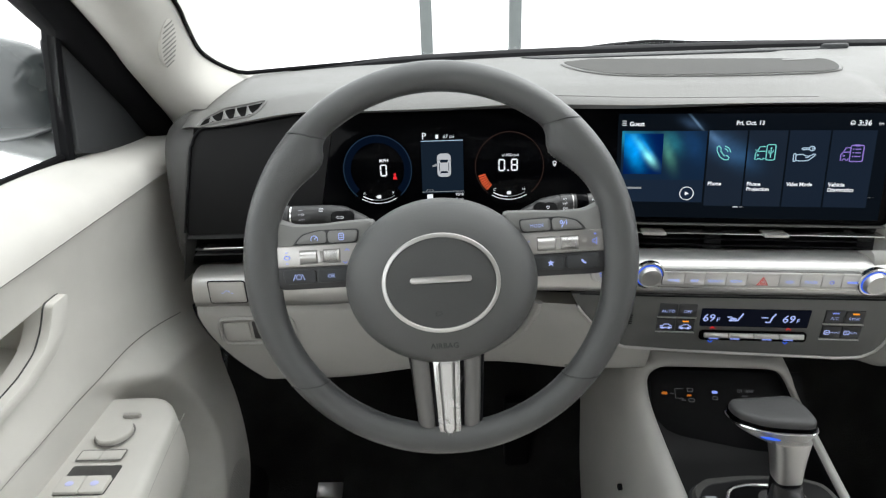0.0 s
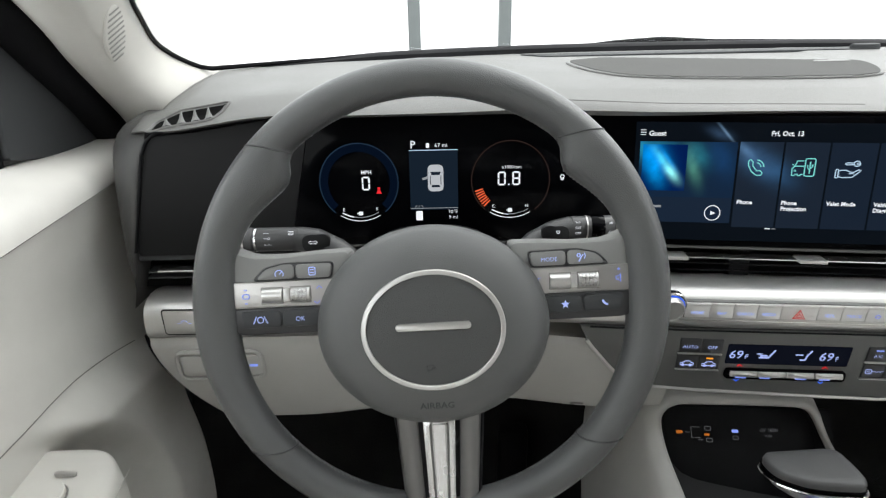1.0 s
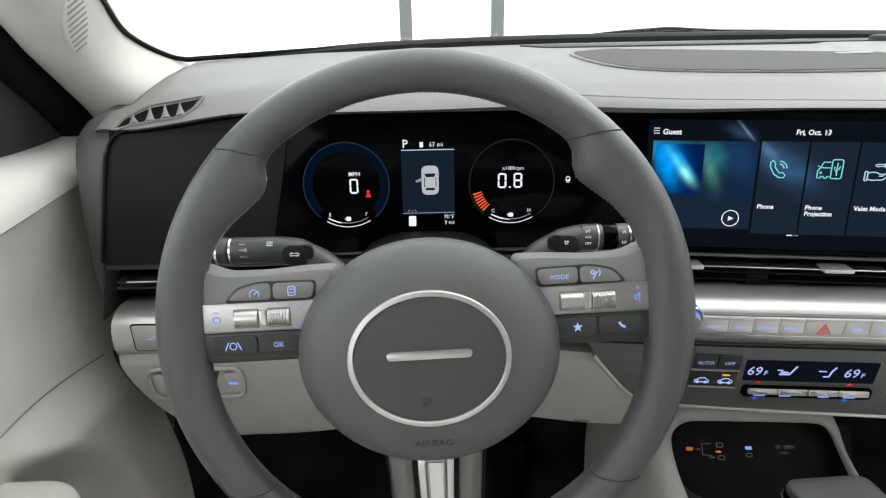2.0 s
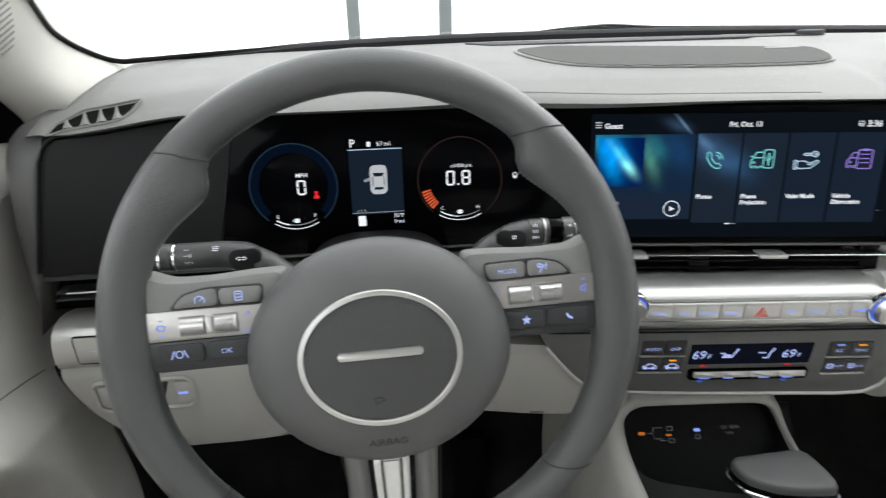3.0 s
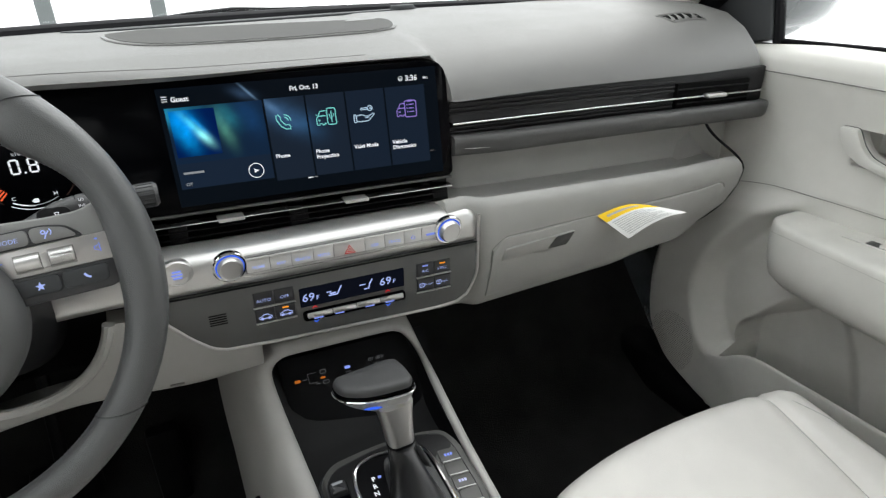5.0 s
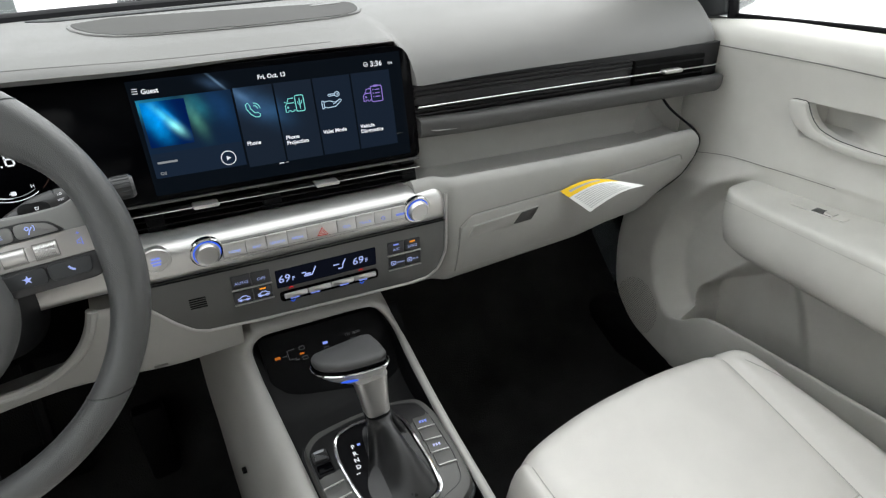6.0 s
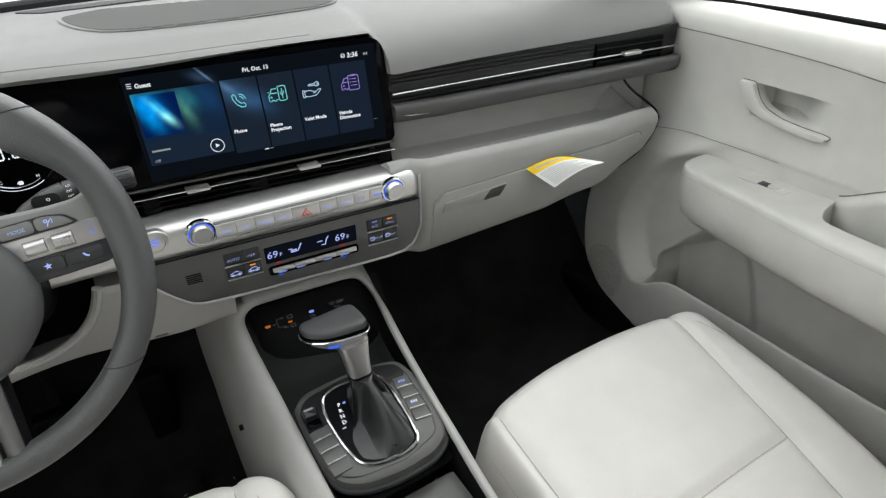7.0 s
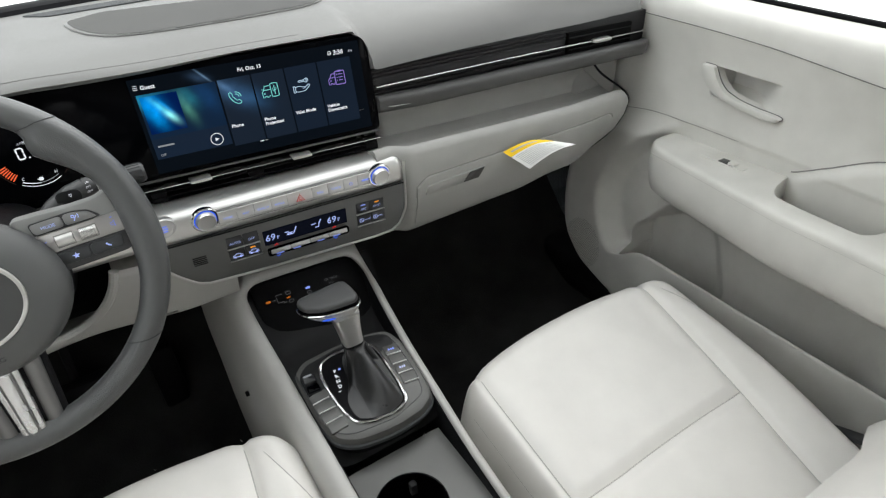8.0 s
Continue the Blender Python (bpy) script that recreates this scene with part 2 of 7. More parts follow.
def box(lo, hi, bev=0.004, seg=2):
    bm = bmesh.new()
    bmesh.ops.create_cube(bm, size=1)
    for v in bm.verts:
        v.co = Vector([(lo[k] + hi[k]) / 2 + v.co[k] * (hi[k] - lo[k]) for k in range(3)])
    if bev:
        bmesh.ops.bevel(bm, geom=bm.edges[:], offset=bev, segments=seg, profile=0.5, affect="EDGES")
    return bm


def turned(profile, f, n=40):
    """A turned solid: profile of (radius, height) about the w axis."""
    rows = [[f(r * math.cos(2 * math.pi * j / n), r * math.sin(2 * math.pi * j / n), h) for j in range(n)] for r, h in profile]
    return sheet(rows, wrap_v=True, caps=True)


def lettering(words, size, f, w, align="LEFT", x=0.0, y=0.0, shear=0.0, bold=0.0):
    """Raised printed words, laid on a surface by f(u, v, w)."""
    cu = bpy.data.curves.new("words", "FONT")
    cu.body, cu.size, cu.align_x, cu.shear, cu.resolution_u = words, size, align, shear, 2
    cu.offset = bold
    ob = bpy.data.objects.new("words", cu)
    scene.collection.objects.link(ob)
    bpy.context.view_layer.update()
    me = bpy.data.meshes.new_from_object(ob.evaluated_get(bpy.context.evaluated_depsgraph_get()))
    bpy.data.objects.remove(ob)
    bpy.data.curves.remove(cu)
    bm = bmesh.new()
    bm.from_mesh(me)
    bpy.data.meshes.remove(me)
    for v in bm.verts:
        v.co = f(x + v.co.x, y + v.co.y, w)
    return bm


def stroke(pts, f, w, r=0.0005, closed=False):
    return tube([f(u, v, w) for u, v in pts], r, 5, closed)


def arc(cx, cy, r, a0, a1, n=16):
    return [(cx + r * math.cos(radians(a0 + (a1 - a0) * i / n)), cy + r * math.sin(radians(a0 + (a1 - a0) * i / n))) for i in range(n + 1)]


def ss(a, b, x):
    t = min(1, max(0, (x - a) / (b - a)))
    return t * t * (3 - 2 * t)


def lerp(a, b, t):
    return a + (b - a) * t


def along(table, x):
    """Linear reading of a short table of (x, value)."""
    if x <= table[0][0]:
        return table[0][1]
    for (a, p), (b, q) in zip(table, table[1:]):
        if x <= b:
            return lerp(p, q, (x - a) / (b - a))
    return table[-1][1]


def glide(table, x):
    """Smooth reading of a short table of (x, value)."""
    if x <= table[0][0]:
        return table[0][1]
    if x >= table[-1][0]:
        return table[-1][1]
    n = len(table)
    slope = lambda i: (table[min(n - 1, i + 1)][1] - table[max(0, i - 1)][1]) / (table[min(n - 1, i + 1)][0] - table[max(0, i - 1)][0])
    for i in range(n - 1):
        (a, p), (b, q) = table[i], table[i + 1]
        if x <= b:
            h, t = b - a, (x - a) / (b - a)
            return p * (1 + 2 * t) * (1 - t) ** 2 + slope(i) * h * t * (1 - t) ** 2 + q * t * t * (3 - 2 * t) + slope(i + 1) * h * t * t * (t - 1)


def steps(a, b, n):
    return [lerp(a, b, i / n) for i in range(n + 1)]

# ---- shared shapes of the cabin ----
MIRROR_X = 0.715                      # left x + right x of the car's two sides


def disp_y(x, z):
    a = 0.751 + 0.12 * (z - 0.74)
    b = 0.6618 - 0.1303 * x + 0.1383 * z
    return lerp(a, b, ss(0.02, 0.16, x))


def D(u, v, w):
    """On the display band: u across, v up, w towards the cabin."""
    k = 0.22 * (1 - ss(-0.16, 0.02, u))
    x = u + k * (v - 0.656)
    return Vector((x, disp_y(x, v) - w, v))


def stack_y(x):
    return along([(-0.34, 0.702), (0.05, 0.690), (0.19, 0.672), (0.30, 0.660), (0.40, 0.6505), (0.535, 0.637)], x)


def C(u, v, w):
    """On the climate panel."""
    return Vector((u, stack_y(u) + 0.05 * (0.58 - v) - w, v))


def pad_profile(x):
    e = disp_y(x, 0.8) - 0.028 + 0.030 * ss(0.12, 0.40, x) + 0.020 * (1 - ss(-0.30, -0.10, x))
    q = 0.0042 * ss(0.06, 0.26, x)
    th = 1 - 0.55 * ss(0.05, 0.40, x)
    thin = 1 - ss(-0.05, 0.20, x)
    drv = [(1.20, 0.80), (1.12, 0.822), (1.00, 0.826), (0.90, 0.825), (0.82, 0.824 - 0.004 * (1 - th)), (0.775, 0.8225 - 0.010 * (1 - th)), (e + 0.022, 0.8045 + 0.0155 * th - q - 0.0045 * thin), (e + 0.006, 0.8045 + 0.0125 * th - q - 0.0060 * thin), (e, 0.8045 + 0.0065 * th - q - 0.0035 * thin), (e + 0.004, 0.8045 - q), (e + 0.06, 0.803 - q), (e + 0.09, 0.79 - q), (0.88, 0.70)]
    side = [(1.20, 0.80), (1.12, 0.822), (1.00, 0.8255), (0.90, 0.823), (0.83, 0.813), (0.785, 0.8035), (e + 0.022, 0.7965), (e + 0.006, 0.7920), (e, 0.7895), (e + 0.003, 0.7875), (e + 0.06, 0.786), (e + 0.09, 0.775), (0.88, 0.70)]
    m = 1 - ss(-0.31, -0.16, x)
    drv = [(lerp(a[0], b[0], m), lerp(a[1], b[1], m)) for a, b in zip(drv, side)]
    h = -0.010 * ss(0.60, 1.05, x)
    psg = [(1.20, 0.80), (1.12, 0.822), (1.00, 0.828), (0.90, 0.827), (0.82, 0.8215), (0.765, 0.812), (0.728, 0.798 + h * 0.5), (0.703, 0.779 + h), (0.690, 0.762 + h), (0.686, 0.749 + h), (0.700, 0.746 + h), (0.76, 0.745), (0.88, 0.70)]
    s = ss(0.510, 0.5315, x)
    out = [(lerp(a[0], b[0], s), lerp(a[1], b[1], s)) for a, b in zip(drv, psg)]
    if x < 0.5285:
        # the skin dives behind the free-standing end of the display
        wall = disp_y(x, 0.8) + 0.0015 - 0.060 * (1 - ss(0.40, 0.50, x))
        top = along([(a, b) for a, b in reversed(out[:9])], wall)
        out = [(max(y, wall), min(z, top) if y < wall else z) for y, z in out]
    kl = min(0.999, max(0.0, (-0.316 - x) / 0.050))
    c = 1 - math.sqrt(1 - kl * kl)
    k = 0.8 * ss(1.085, 1.118, x)
    sag = 0.022 * (1 - ss(-0.350, -0.275, x))
    return [(y + (0.045 * k + 0.140 * c + 0.008 * ss(-0.285, -0.325, x)) * (y < 0.9), z - 0.016 * k * k - 0.052 * c - sag * ss(0.765, 0.835, y) * (1 - ss(0.95, 1.08, y))) for y, z in out]


def panel_top(x):
    return 0.800 - 0.015 * (1 - ss(-0.33, -0.19, x))


def pad_z(x, y):
    return along([(q, z) for q, z in reversed(pad_profile(x)[:9])], y)


# ---- the setting ----
solo("ground", sheet([[(x, y, -0.45) for x in (-400, 400)] for y in (-400, 400)]), FLOORW, "white painted hall floor under the car", "floor", "structure")

floor_rows = []
for y in steps(-1.5, 1.25, 30):
    row = []
    for x in steps(-0.46, 1.18, 40):
        tun = 0.09 * math.exp(-((x - 0.36) / 0.13) ** 2)
        toe = 0.34 * ss(0.78, 1.2, y)
        row.append((x, y, 0.02 + tun + toe))
    floor_rows.append(row)
solo("floor", sheet(floor_rows), CARPET, "black carpet floor with a raised middle tunnel", "floor", "structure")
solo("firewall", box((-0.50, 1.16, 0.0), (1.22, 1.20, 0.80), 0), CARPET, "black bulkhead behind the dashboard", "wall", "structure")
solo("wall_rear", box((-0.50, -1.62, 0.0), (1.22, -1.56, 0.85), 0), HEAD, "pale trim panel closing the cabin behind", "wall", "structure")


def roof_z(x, y):
    return 1.27 - 0.05 * ((x - 0.3575) / 0.7) ** 2 - 0.06 * ss(-0.9, -1.6, y) - 0.05 * ss(0.0, 0.3, y)


rows = [[(x, y, roof_z(x, y)) for x in steps(-0.36, 1.075, 24)] for y in steps(-1.6, 0.30, 32)]
roof = sheet(rows)
bmesh.ops.solidify(roof, geom=roof.faces[:], thickness=0.04)
solo("ceiling", roof, HEAD, "pale fabric headliner over the cabin", "ceiling", "structure")


for sx in (-1, 1):
    x0, x1 = (-0.50, -0.43) if sx < 0 else (MIRROR_X + 0.43, MIRROR_X + 0.50)
    solo("wall_side", box((x0, -1.60, 0.0), (x1, -0.76, 0.86), 0.02), HEAD, "pale rear side trim closing the cabin", "wall", "structure")
# Added out of view, where glass would be, to cut light from behind.
solo("rear_light_block", box((-0.50, -1.66, 0.85), (1.22, -1.60, 1.30), 0.0), HEAD, "unseen pale wall added behind the cabin to hold back light", "wall", "structure")


def carpet_strip(sx):
    x0, x1 = (-0.47, -0.36) if sx < 0 else (MIRROR_X + 0.36, MIRROR_X + 0.47)
    return box((x0, -1.5, 0.0), (x1, 1.1, 0.10), 0.03, 3)


for sx in (-1, 1):
    solo("sill_plate", carpet_strip(sx), BLACK, "black plastic door sill strip along the carpet", "sill", "structure")


def side_x(sx, x):
    """The place on the left side, or its mirror on the right."""
    return x if sx < 0 else MIRROR_X - x


INNER = [(-0.275, 0.965, 0.795), (-0.292, 0.948, 0.818), (-0.313, 0.938, 0.8285), (-0.327, 0.927, 0.8375), (-0.339, 0.908, 0.851), (-0.344, 0.882, 0.869), (-0.340, 0.845, 0.903), (-0.332, 0.80, 0.935), (-0.322, 0.65, 1.03), (-0.308, 0.45, 1.15), (-0.30, 0.28, 1.22)]
OUTER = [(-0.410, 0.95, 0.725), (-0.411, 0.935, 0.745), (-0.412, 0.922, 0.762), (-0.413, 0.912, 0.774), (-0.415, 0.897, 0.790), (-0.419, 0.872, 0.817), (-0.420, 0.830, 0.856), (-0.414, 0.775, 0.905), (-0.406, 0.63, 1.01), (-0.40, 0.42, 1.145), (-0.39, 0.25, 1.22)]


def pillar_point(sx, s, t, out=0.0):
    """On the cabin side of the pillar: s up along it, t from its inner to its outer edge."""
    a = Vector([glide([(i, v[k]) for i, v in enumerate(INNER)], s) for k in range(3)])
    b = Vector([glide([(i, v[k]) for i, v in enumerate(OUTER)], s) for k in range(3)])
    p = a.lerp(b, t)
    p.y -= (0.045 + out) * math.sin(math.pi * t) ** 0.8
    p.x += 0.012 * math.sin(math.pi * t)
    if sx < 0:
        # the foot flares out over the end of the dash
        flare = (1 - ss(1.2, 5.0, s)) * math.sin(math.pi * min(1, t * 1.05)) ** 0.9
        p.y -= 0.020 * flare
        p.x += 0.016 * flare
    return Vector((side_x(sx, p.x), p.y, p.z))


def ws_front(x):
    return 1.105 - 0.19 * abs((x - 0.3575) / 0.70) ** 2.4


def pillar(sx):
    rows = []
    for s in steps(0, len(INNER) - 1, 4 * (len(INNER) - 1)):
        row = [pillar_point(sx, s, j / 12) for j in range(13)]
        a, b = pillar_point(sx, s, 0), pillar_point(sx, s, 1)
        o = 1 if sx < 0 else -1
        row += [b + Vector((-0.03 * o, 0.02, 0.01)), b + Vector((-0.02 * o, 0.09, 0.03)), a + Vector((-0.03 * o, 0.09, 0.02)), a + Vector((-0.004 * o, 0.02, 0.004))]
        rows.append(row)
    p = thing("windscreen_pillar", "pale grey trimmed windscreen pillar with a slotted speaker cover", "pillar", (side_x(sx, -0.37), 0.95, 0.78), kind="structure")
    part("pillar_trim", sheet(rows, wrap_v=True, caps=True), PILLAR, p, sharp=60)
    o = 1 if sx < 0 else -1
    part("glass_seal", tube([Vector((side_x(sx, x), ws_front(x) - 0.004, 0.8285)) for x in steps(0.3575, -0.296, 50)] + [pillar_point(sx, s, 0) + Vector((0.002 * o, 0.004, 0.002)) for s in steps(2.0, 10, 60)], 0.0030, 8), RUBBER, p, "thin black seal along the windscreen glass")
    foot_line = []
    for t in steps(0.02, 0.92, 24):
        a, b = 0.0, 6.0
        for _ in range(24):
            m = (a + b) / 2
            q = pillar_point(sx, m, t)
            a, b = (m, b) if q.z < pad_z(q.x, q.y) else (a, m)
        foot_line.append(pillar_point(sx, a, t) + Vector((0, -0.0004, 0.0004)))
    part("foot_seam", tube(foot_line, 0.0011, 5), SEAM, p)
    seal = [(-0.452, 0.975, 0.715), (-0.445, 0.935, 0.755), (-0.448, 0.88, 0.815), (-0.446, 0.77, 0.915), (-0.438, 0.62, 1.02), (-0.43, 0.42, 1.155), (-0.42, 0.25, 1.225)]
    part("door_seal", tube([(side_x(sx, x), y, z) for x, y, z in seal], 0.028, 12), RUBBER, p, "black rubber door seal")
    out = [(-0.49, 0.99, 0.70), (-0.485, 0.94, 0.79), (-0.487, 0.88, 0.87), (-0.482, 0.77, 0.965), (-0.47, 0.62, 1.055), (-0.46, 0.42, 1.175), (-0.45, 0.25, 1.245), (-0.45, -0.5, 1.27)]
    part("door_frame", tube([(side_x(sx, x), y, z) for x, y, z in out], 0.026, 10), BLACK, p, "black door window frame")
    # slotted tweeter cover on the pillar's skin
    c0 = pillar_point(sx, TW_S, TW_T)
    du = pillar_point(sx, TW_S, TW_T + 0.06) - pillar_point(sx, TW_S, TW_T - 0.06)
    dv = pillar_point(sx, TW_S + 0.3, TW_T) - pillar_point(sx, TW_S - 0.3, TW_T)
    nn = du.cross(dv).normalized()
    if nn.y > 0:
        nn = -nn
    vv = nn.cross((c0 - Vector((side_x(sx, 0.02), 0.1, 0.97))).cross(Vector((0.10 * o, 0, 1)))).normalized()
    if vv.z < 0:
        vv = -vv
    uu = vv.cross(nn)
    T = lambda u, v, w: c0 + uu * u + vv * v + nn * w
    cov = part("tweeter_cover", plate(oval(0.0150, 0.0345, 32), T, -0.014, 0.0028, 0.0012), PILLAR, p)
    for k in range(10):
        yv = -0.0280 + k * 0.0062
        ww = 0.0125 * math.sqrt(max(0.05, 1 - (yv / 0.0345) ** 2))
        part("slot", plate([(a, b + 0.28 * a * o) for a, b in rrect(2 * ww, 0.0022, 0.001, 2, 0, yv)], T, 0.0012, 0.0032, 0.0003), SEAM, cov)


TW_S, TW_T = 5.80, 0.25
for sx in (-1, 1):
    pillar(sx)

# windscreen, its black edge and the cowl
cowl = [[Vector((x, ws_front(x) + dy, 0.8215 + (z - 0.8215) * (0.25 + 0.75 * ss(0.655, 0.42, abs(x - 0.3575))) - 0.006 * ss(0.60, 0.66, abs(x - 0.3575)))) for dy, z in ((-0.022, 0.822), (-0.016, 0.8295), (-0.006, 0.8320), (0.02, 0.8315), (0.06, 0.820), (0.06, 0.79), (-0.022, 0.80))] for x in steps(-0.305, 1.020, 60)]
screen_frame = thing("windscreen", "clear windscreen in a black edge band", "windscreen", (0.36, 1.1, 0.84), kind="structure")
part("edge_band", sheet(cowl, wrap_v=True, caps=True), RUBBER, screen_frame)
gl = []
for t in steps(0, 1, 10):
    gl.append([Vector((lerp(x, 0.3575 + (x - 0.3575) * 0.86, t), lerp(ws_front(x) + 0.02, 0.30, t), lerp(0.832, 1.235, t) + 0.03 * math.sin(math.pi * t))) for x in steps(-0.36, 1.075, 24)])
pane = sheet(gl)
bmesh.ops.solidify(pane, geom=pane.faces[:], thickness=0.004)
gp = part("pane", pane, CLEAR, screen_frame)
gp.visible_shadow = False
# wiper lying along the foot of the glass
wp = thing("windscreen_wiper", "black wiper arm resting at the windscreen foot", "wiper", (0.6, 1.14, 0.85))
part("arm", tube([(0.22, 1.155, 0.822), (0.30, 1.152, 0.828), (0.37, 1.150, 0.831), (0.45, 1.148, 0.828), (0.90, 1.10, 0.824)], [0.003, 0.005, 0.006, 0.004, 0.003], 8), BLACK, wp)

# bonnet beyond the glass
hood = []
for y in steps(1.16, 2.10, 20):
    hood.append([(x, y, 0.797 + 0.030 * math.cos((x - 0.3575) / 0.75 * 1.5) - 0.115 * ss(0.95, 2.15, y) - 0.25 * ss(1.98, 2.12, y)) for x in steps(-0.42, 1.135, 30)])
hd = sheet(hood)
bmesh.ops.solidify(hd, geom=hd.faces[:], thickness=0.02)
solo("bonnet", hd, HOODP, "glossy grey car bonnet seen beyond the windscreen", "car bonnet")

# two slim steel columns of the hall
for x, lean in ((-0.145, 0), (0.565, 0)):
    col = thing("hall_column", "slim grey steel column standing on the white floor", "column", (x, 5.2, -0.45), group="hall columns")
    part("shaft", box((x - 0.048, 5.15, -0.45), (x + 0.048, 5.25, 4.2), 0.006), STEEL, col)
    part("foot_plate", box((x - 0.09, 5.10, -0.45), (x + 0.09, 5.30, -0.435), 0.003), STEEL, col)


# ---- doors ----
def door_edge(z):
    return glide([(0.03, 0.56), (0.085, 0.63), (0.105, 0.70), (0.132, 0.772), (0.16, 0.805), (0.193, 0.830), (0.25, 0.845), (0.32, 0.852), (0.42, 0.845), (0.50, 0.86), (0.56, 0.90), (0.80, 0.93)], z)


def hollow_edge(z):
    return glide([(0.19, 0.655), (0.215, 0.668), (0.235, 0.682), (0.26, 0.697), (0.325, 0.715), (0.40, 0.700), (0.455, 0.665), (0.52, 0.60), (0.56, 0.53), (0.60, 0.40)], z)


DOOR_SIDE = [-1]


def door_crease(y):
    """Height of the crease below the window sill."""
    if DOOR_SIDE[0] < 0:
        return 0.717
    return glide([(-0.3, 0.690), (0.0, 0.696), (0.25, 0.711), (0.45, 0.726), (0.70, 0.729), (0.95, 0.727)], y)


def pocket_lip(y):
    return glide([(-0.75, 0.27), (0.07, 0.265), (0.25, 0.262), (0.50, 0.260), (0.570, 0.256), (0.605, 0.236), (0.63, 0.216), (0.66, 0.205), (0.75, 0.20)], y)


def door_depth(y, z, cup=True, face=False):
    z1 = door_crease(y)
    z2 = glide([(-0.75, 0.555), (0.3, 0.553), (0.55, 0.551), (0.66, 0.545), (0.80, 0.508), (0.95, 0.45)], y)
    if z > z1:
        t = z - z1
        d = 0.020 - 0.16 * t - 15.0 * t * t
    elif z > z2:
        t = (z - z2) / (z1 - z2)
        d = lerp(0.006, 0.014, t) - 0.012 * math.sin(math.pi * t)
        # hollow behind the pull handle
        a = ss(0.395, 0.49, y) * (1 - ss(0.525, 0.531, y))
        b = ss(0.612, 0.624, z) * (1 - ss(0.6645, 0.6675, z))
        if cup:
            d -= 0.058 * a * b
    else:
        t = z2 - z
        d = 0.006 + 0.030 * ss(0.0, 0.05, t)
        lip = pocket_lip(y)
        ins = (1 - ss(hollow_edge(z) - 0.030, hollow_edge(z) + 0.022, y)) * ss(lip - 0.010, lip + 0.020, z)
        front = 0.036 + 0.016 * (1 - ss(0.2, 0.45, z))
        d = lerp(min(d, front) if t < 0.05 else front, 0.004, ins) if t > 0 else d
        # map pocket behind the lip, rounded at its front end
        front_y = glide([(0.08, 0.636), (0.20, 0.638), (0.225, 0.640), (0.245, 0.643), (0.262, 0.642), (0.278, 0.634), (0.300, 0.615), (0.34, 0.586), (0.40, 0.53), (0.44, 0.48)], z)
        wide_ = 0.004 + 0.050 * ss(0.265, 0.35, z)
        pad_f = glide([(0.20, 0.44), (0.30, 0.475), (0.40, 0.53), (0.47, 0.56)], z)
        back = lerp(-0.060, -0.042, 1 - ss(pad_f - 0.02, pad_f + 0.015, y)) + 0.055 * ss(0.34, 0.43, z)
        if not face:
            d = lerp(d, min(d, back), (1 - ss(front_y - wide_, front_y + 0.002, y)) * ss(0.03, 0.16, y) * ss(0.08, 0.11, z))
        if face or y < 0.03:
            d = lerp(d, 0.060, 1 - ss(0.56, 0.68, y))
    # flank swelling out behind the grab pocket
    line = glide([(-0.3, 0.612), (0.0, 0.612), (0.211, 0.601), (0.296, 0.558), (0.346, 0.531), (0.40, 0.524)], y)
    d += 0.014 * (1 - ss(line - 0.012, line + 0.004, z)) * (1 - ss(0.30, 0.37, y)) * ss(0.44, 0.47, z)
    d -= 0.05 * (1 - ss(0.03, 0.10, z))
    ed = door_edge(z)
    d -= 0.03 * ss(ed - 0.035, ed, y) ** 2 * (z < 0.56)
    return d


PERF_Y, PERF_Z = 0.748, 0.182


def arm_wide(y):
    return glide([(-0.6, 0.137), (0.255, 0.134), (0.366, 0.117), (0.43, 0.105), (0.49, 0.097), (0.57, 0.089), (0.60, 0.087)], y)


def arm_top(sx, y):
    return 0.509 + 0.010 * ss(0.5, 0.2, y) + 0.012 * (sx > 0)


def pocket(y):
    return min(1, max(0, (0.345 - y) / 0.030)) * min(1, max(0, (y - 0.160) / 0.030))


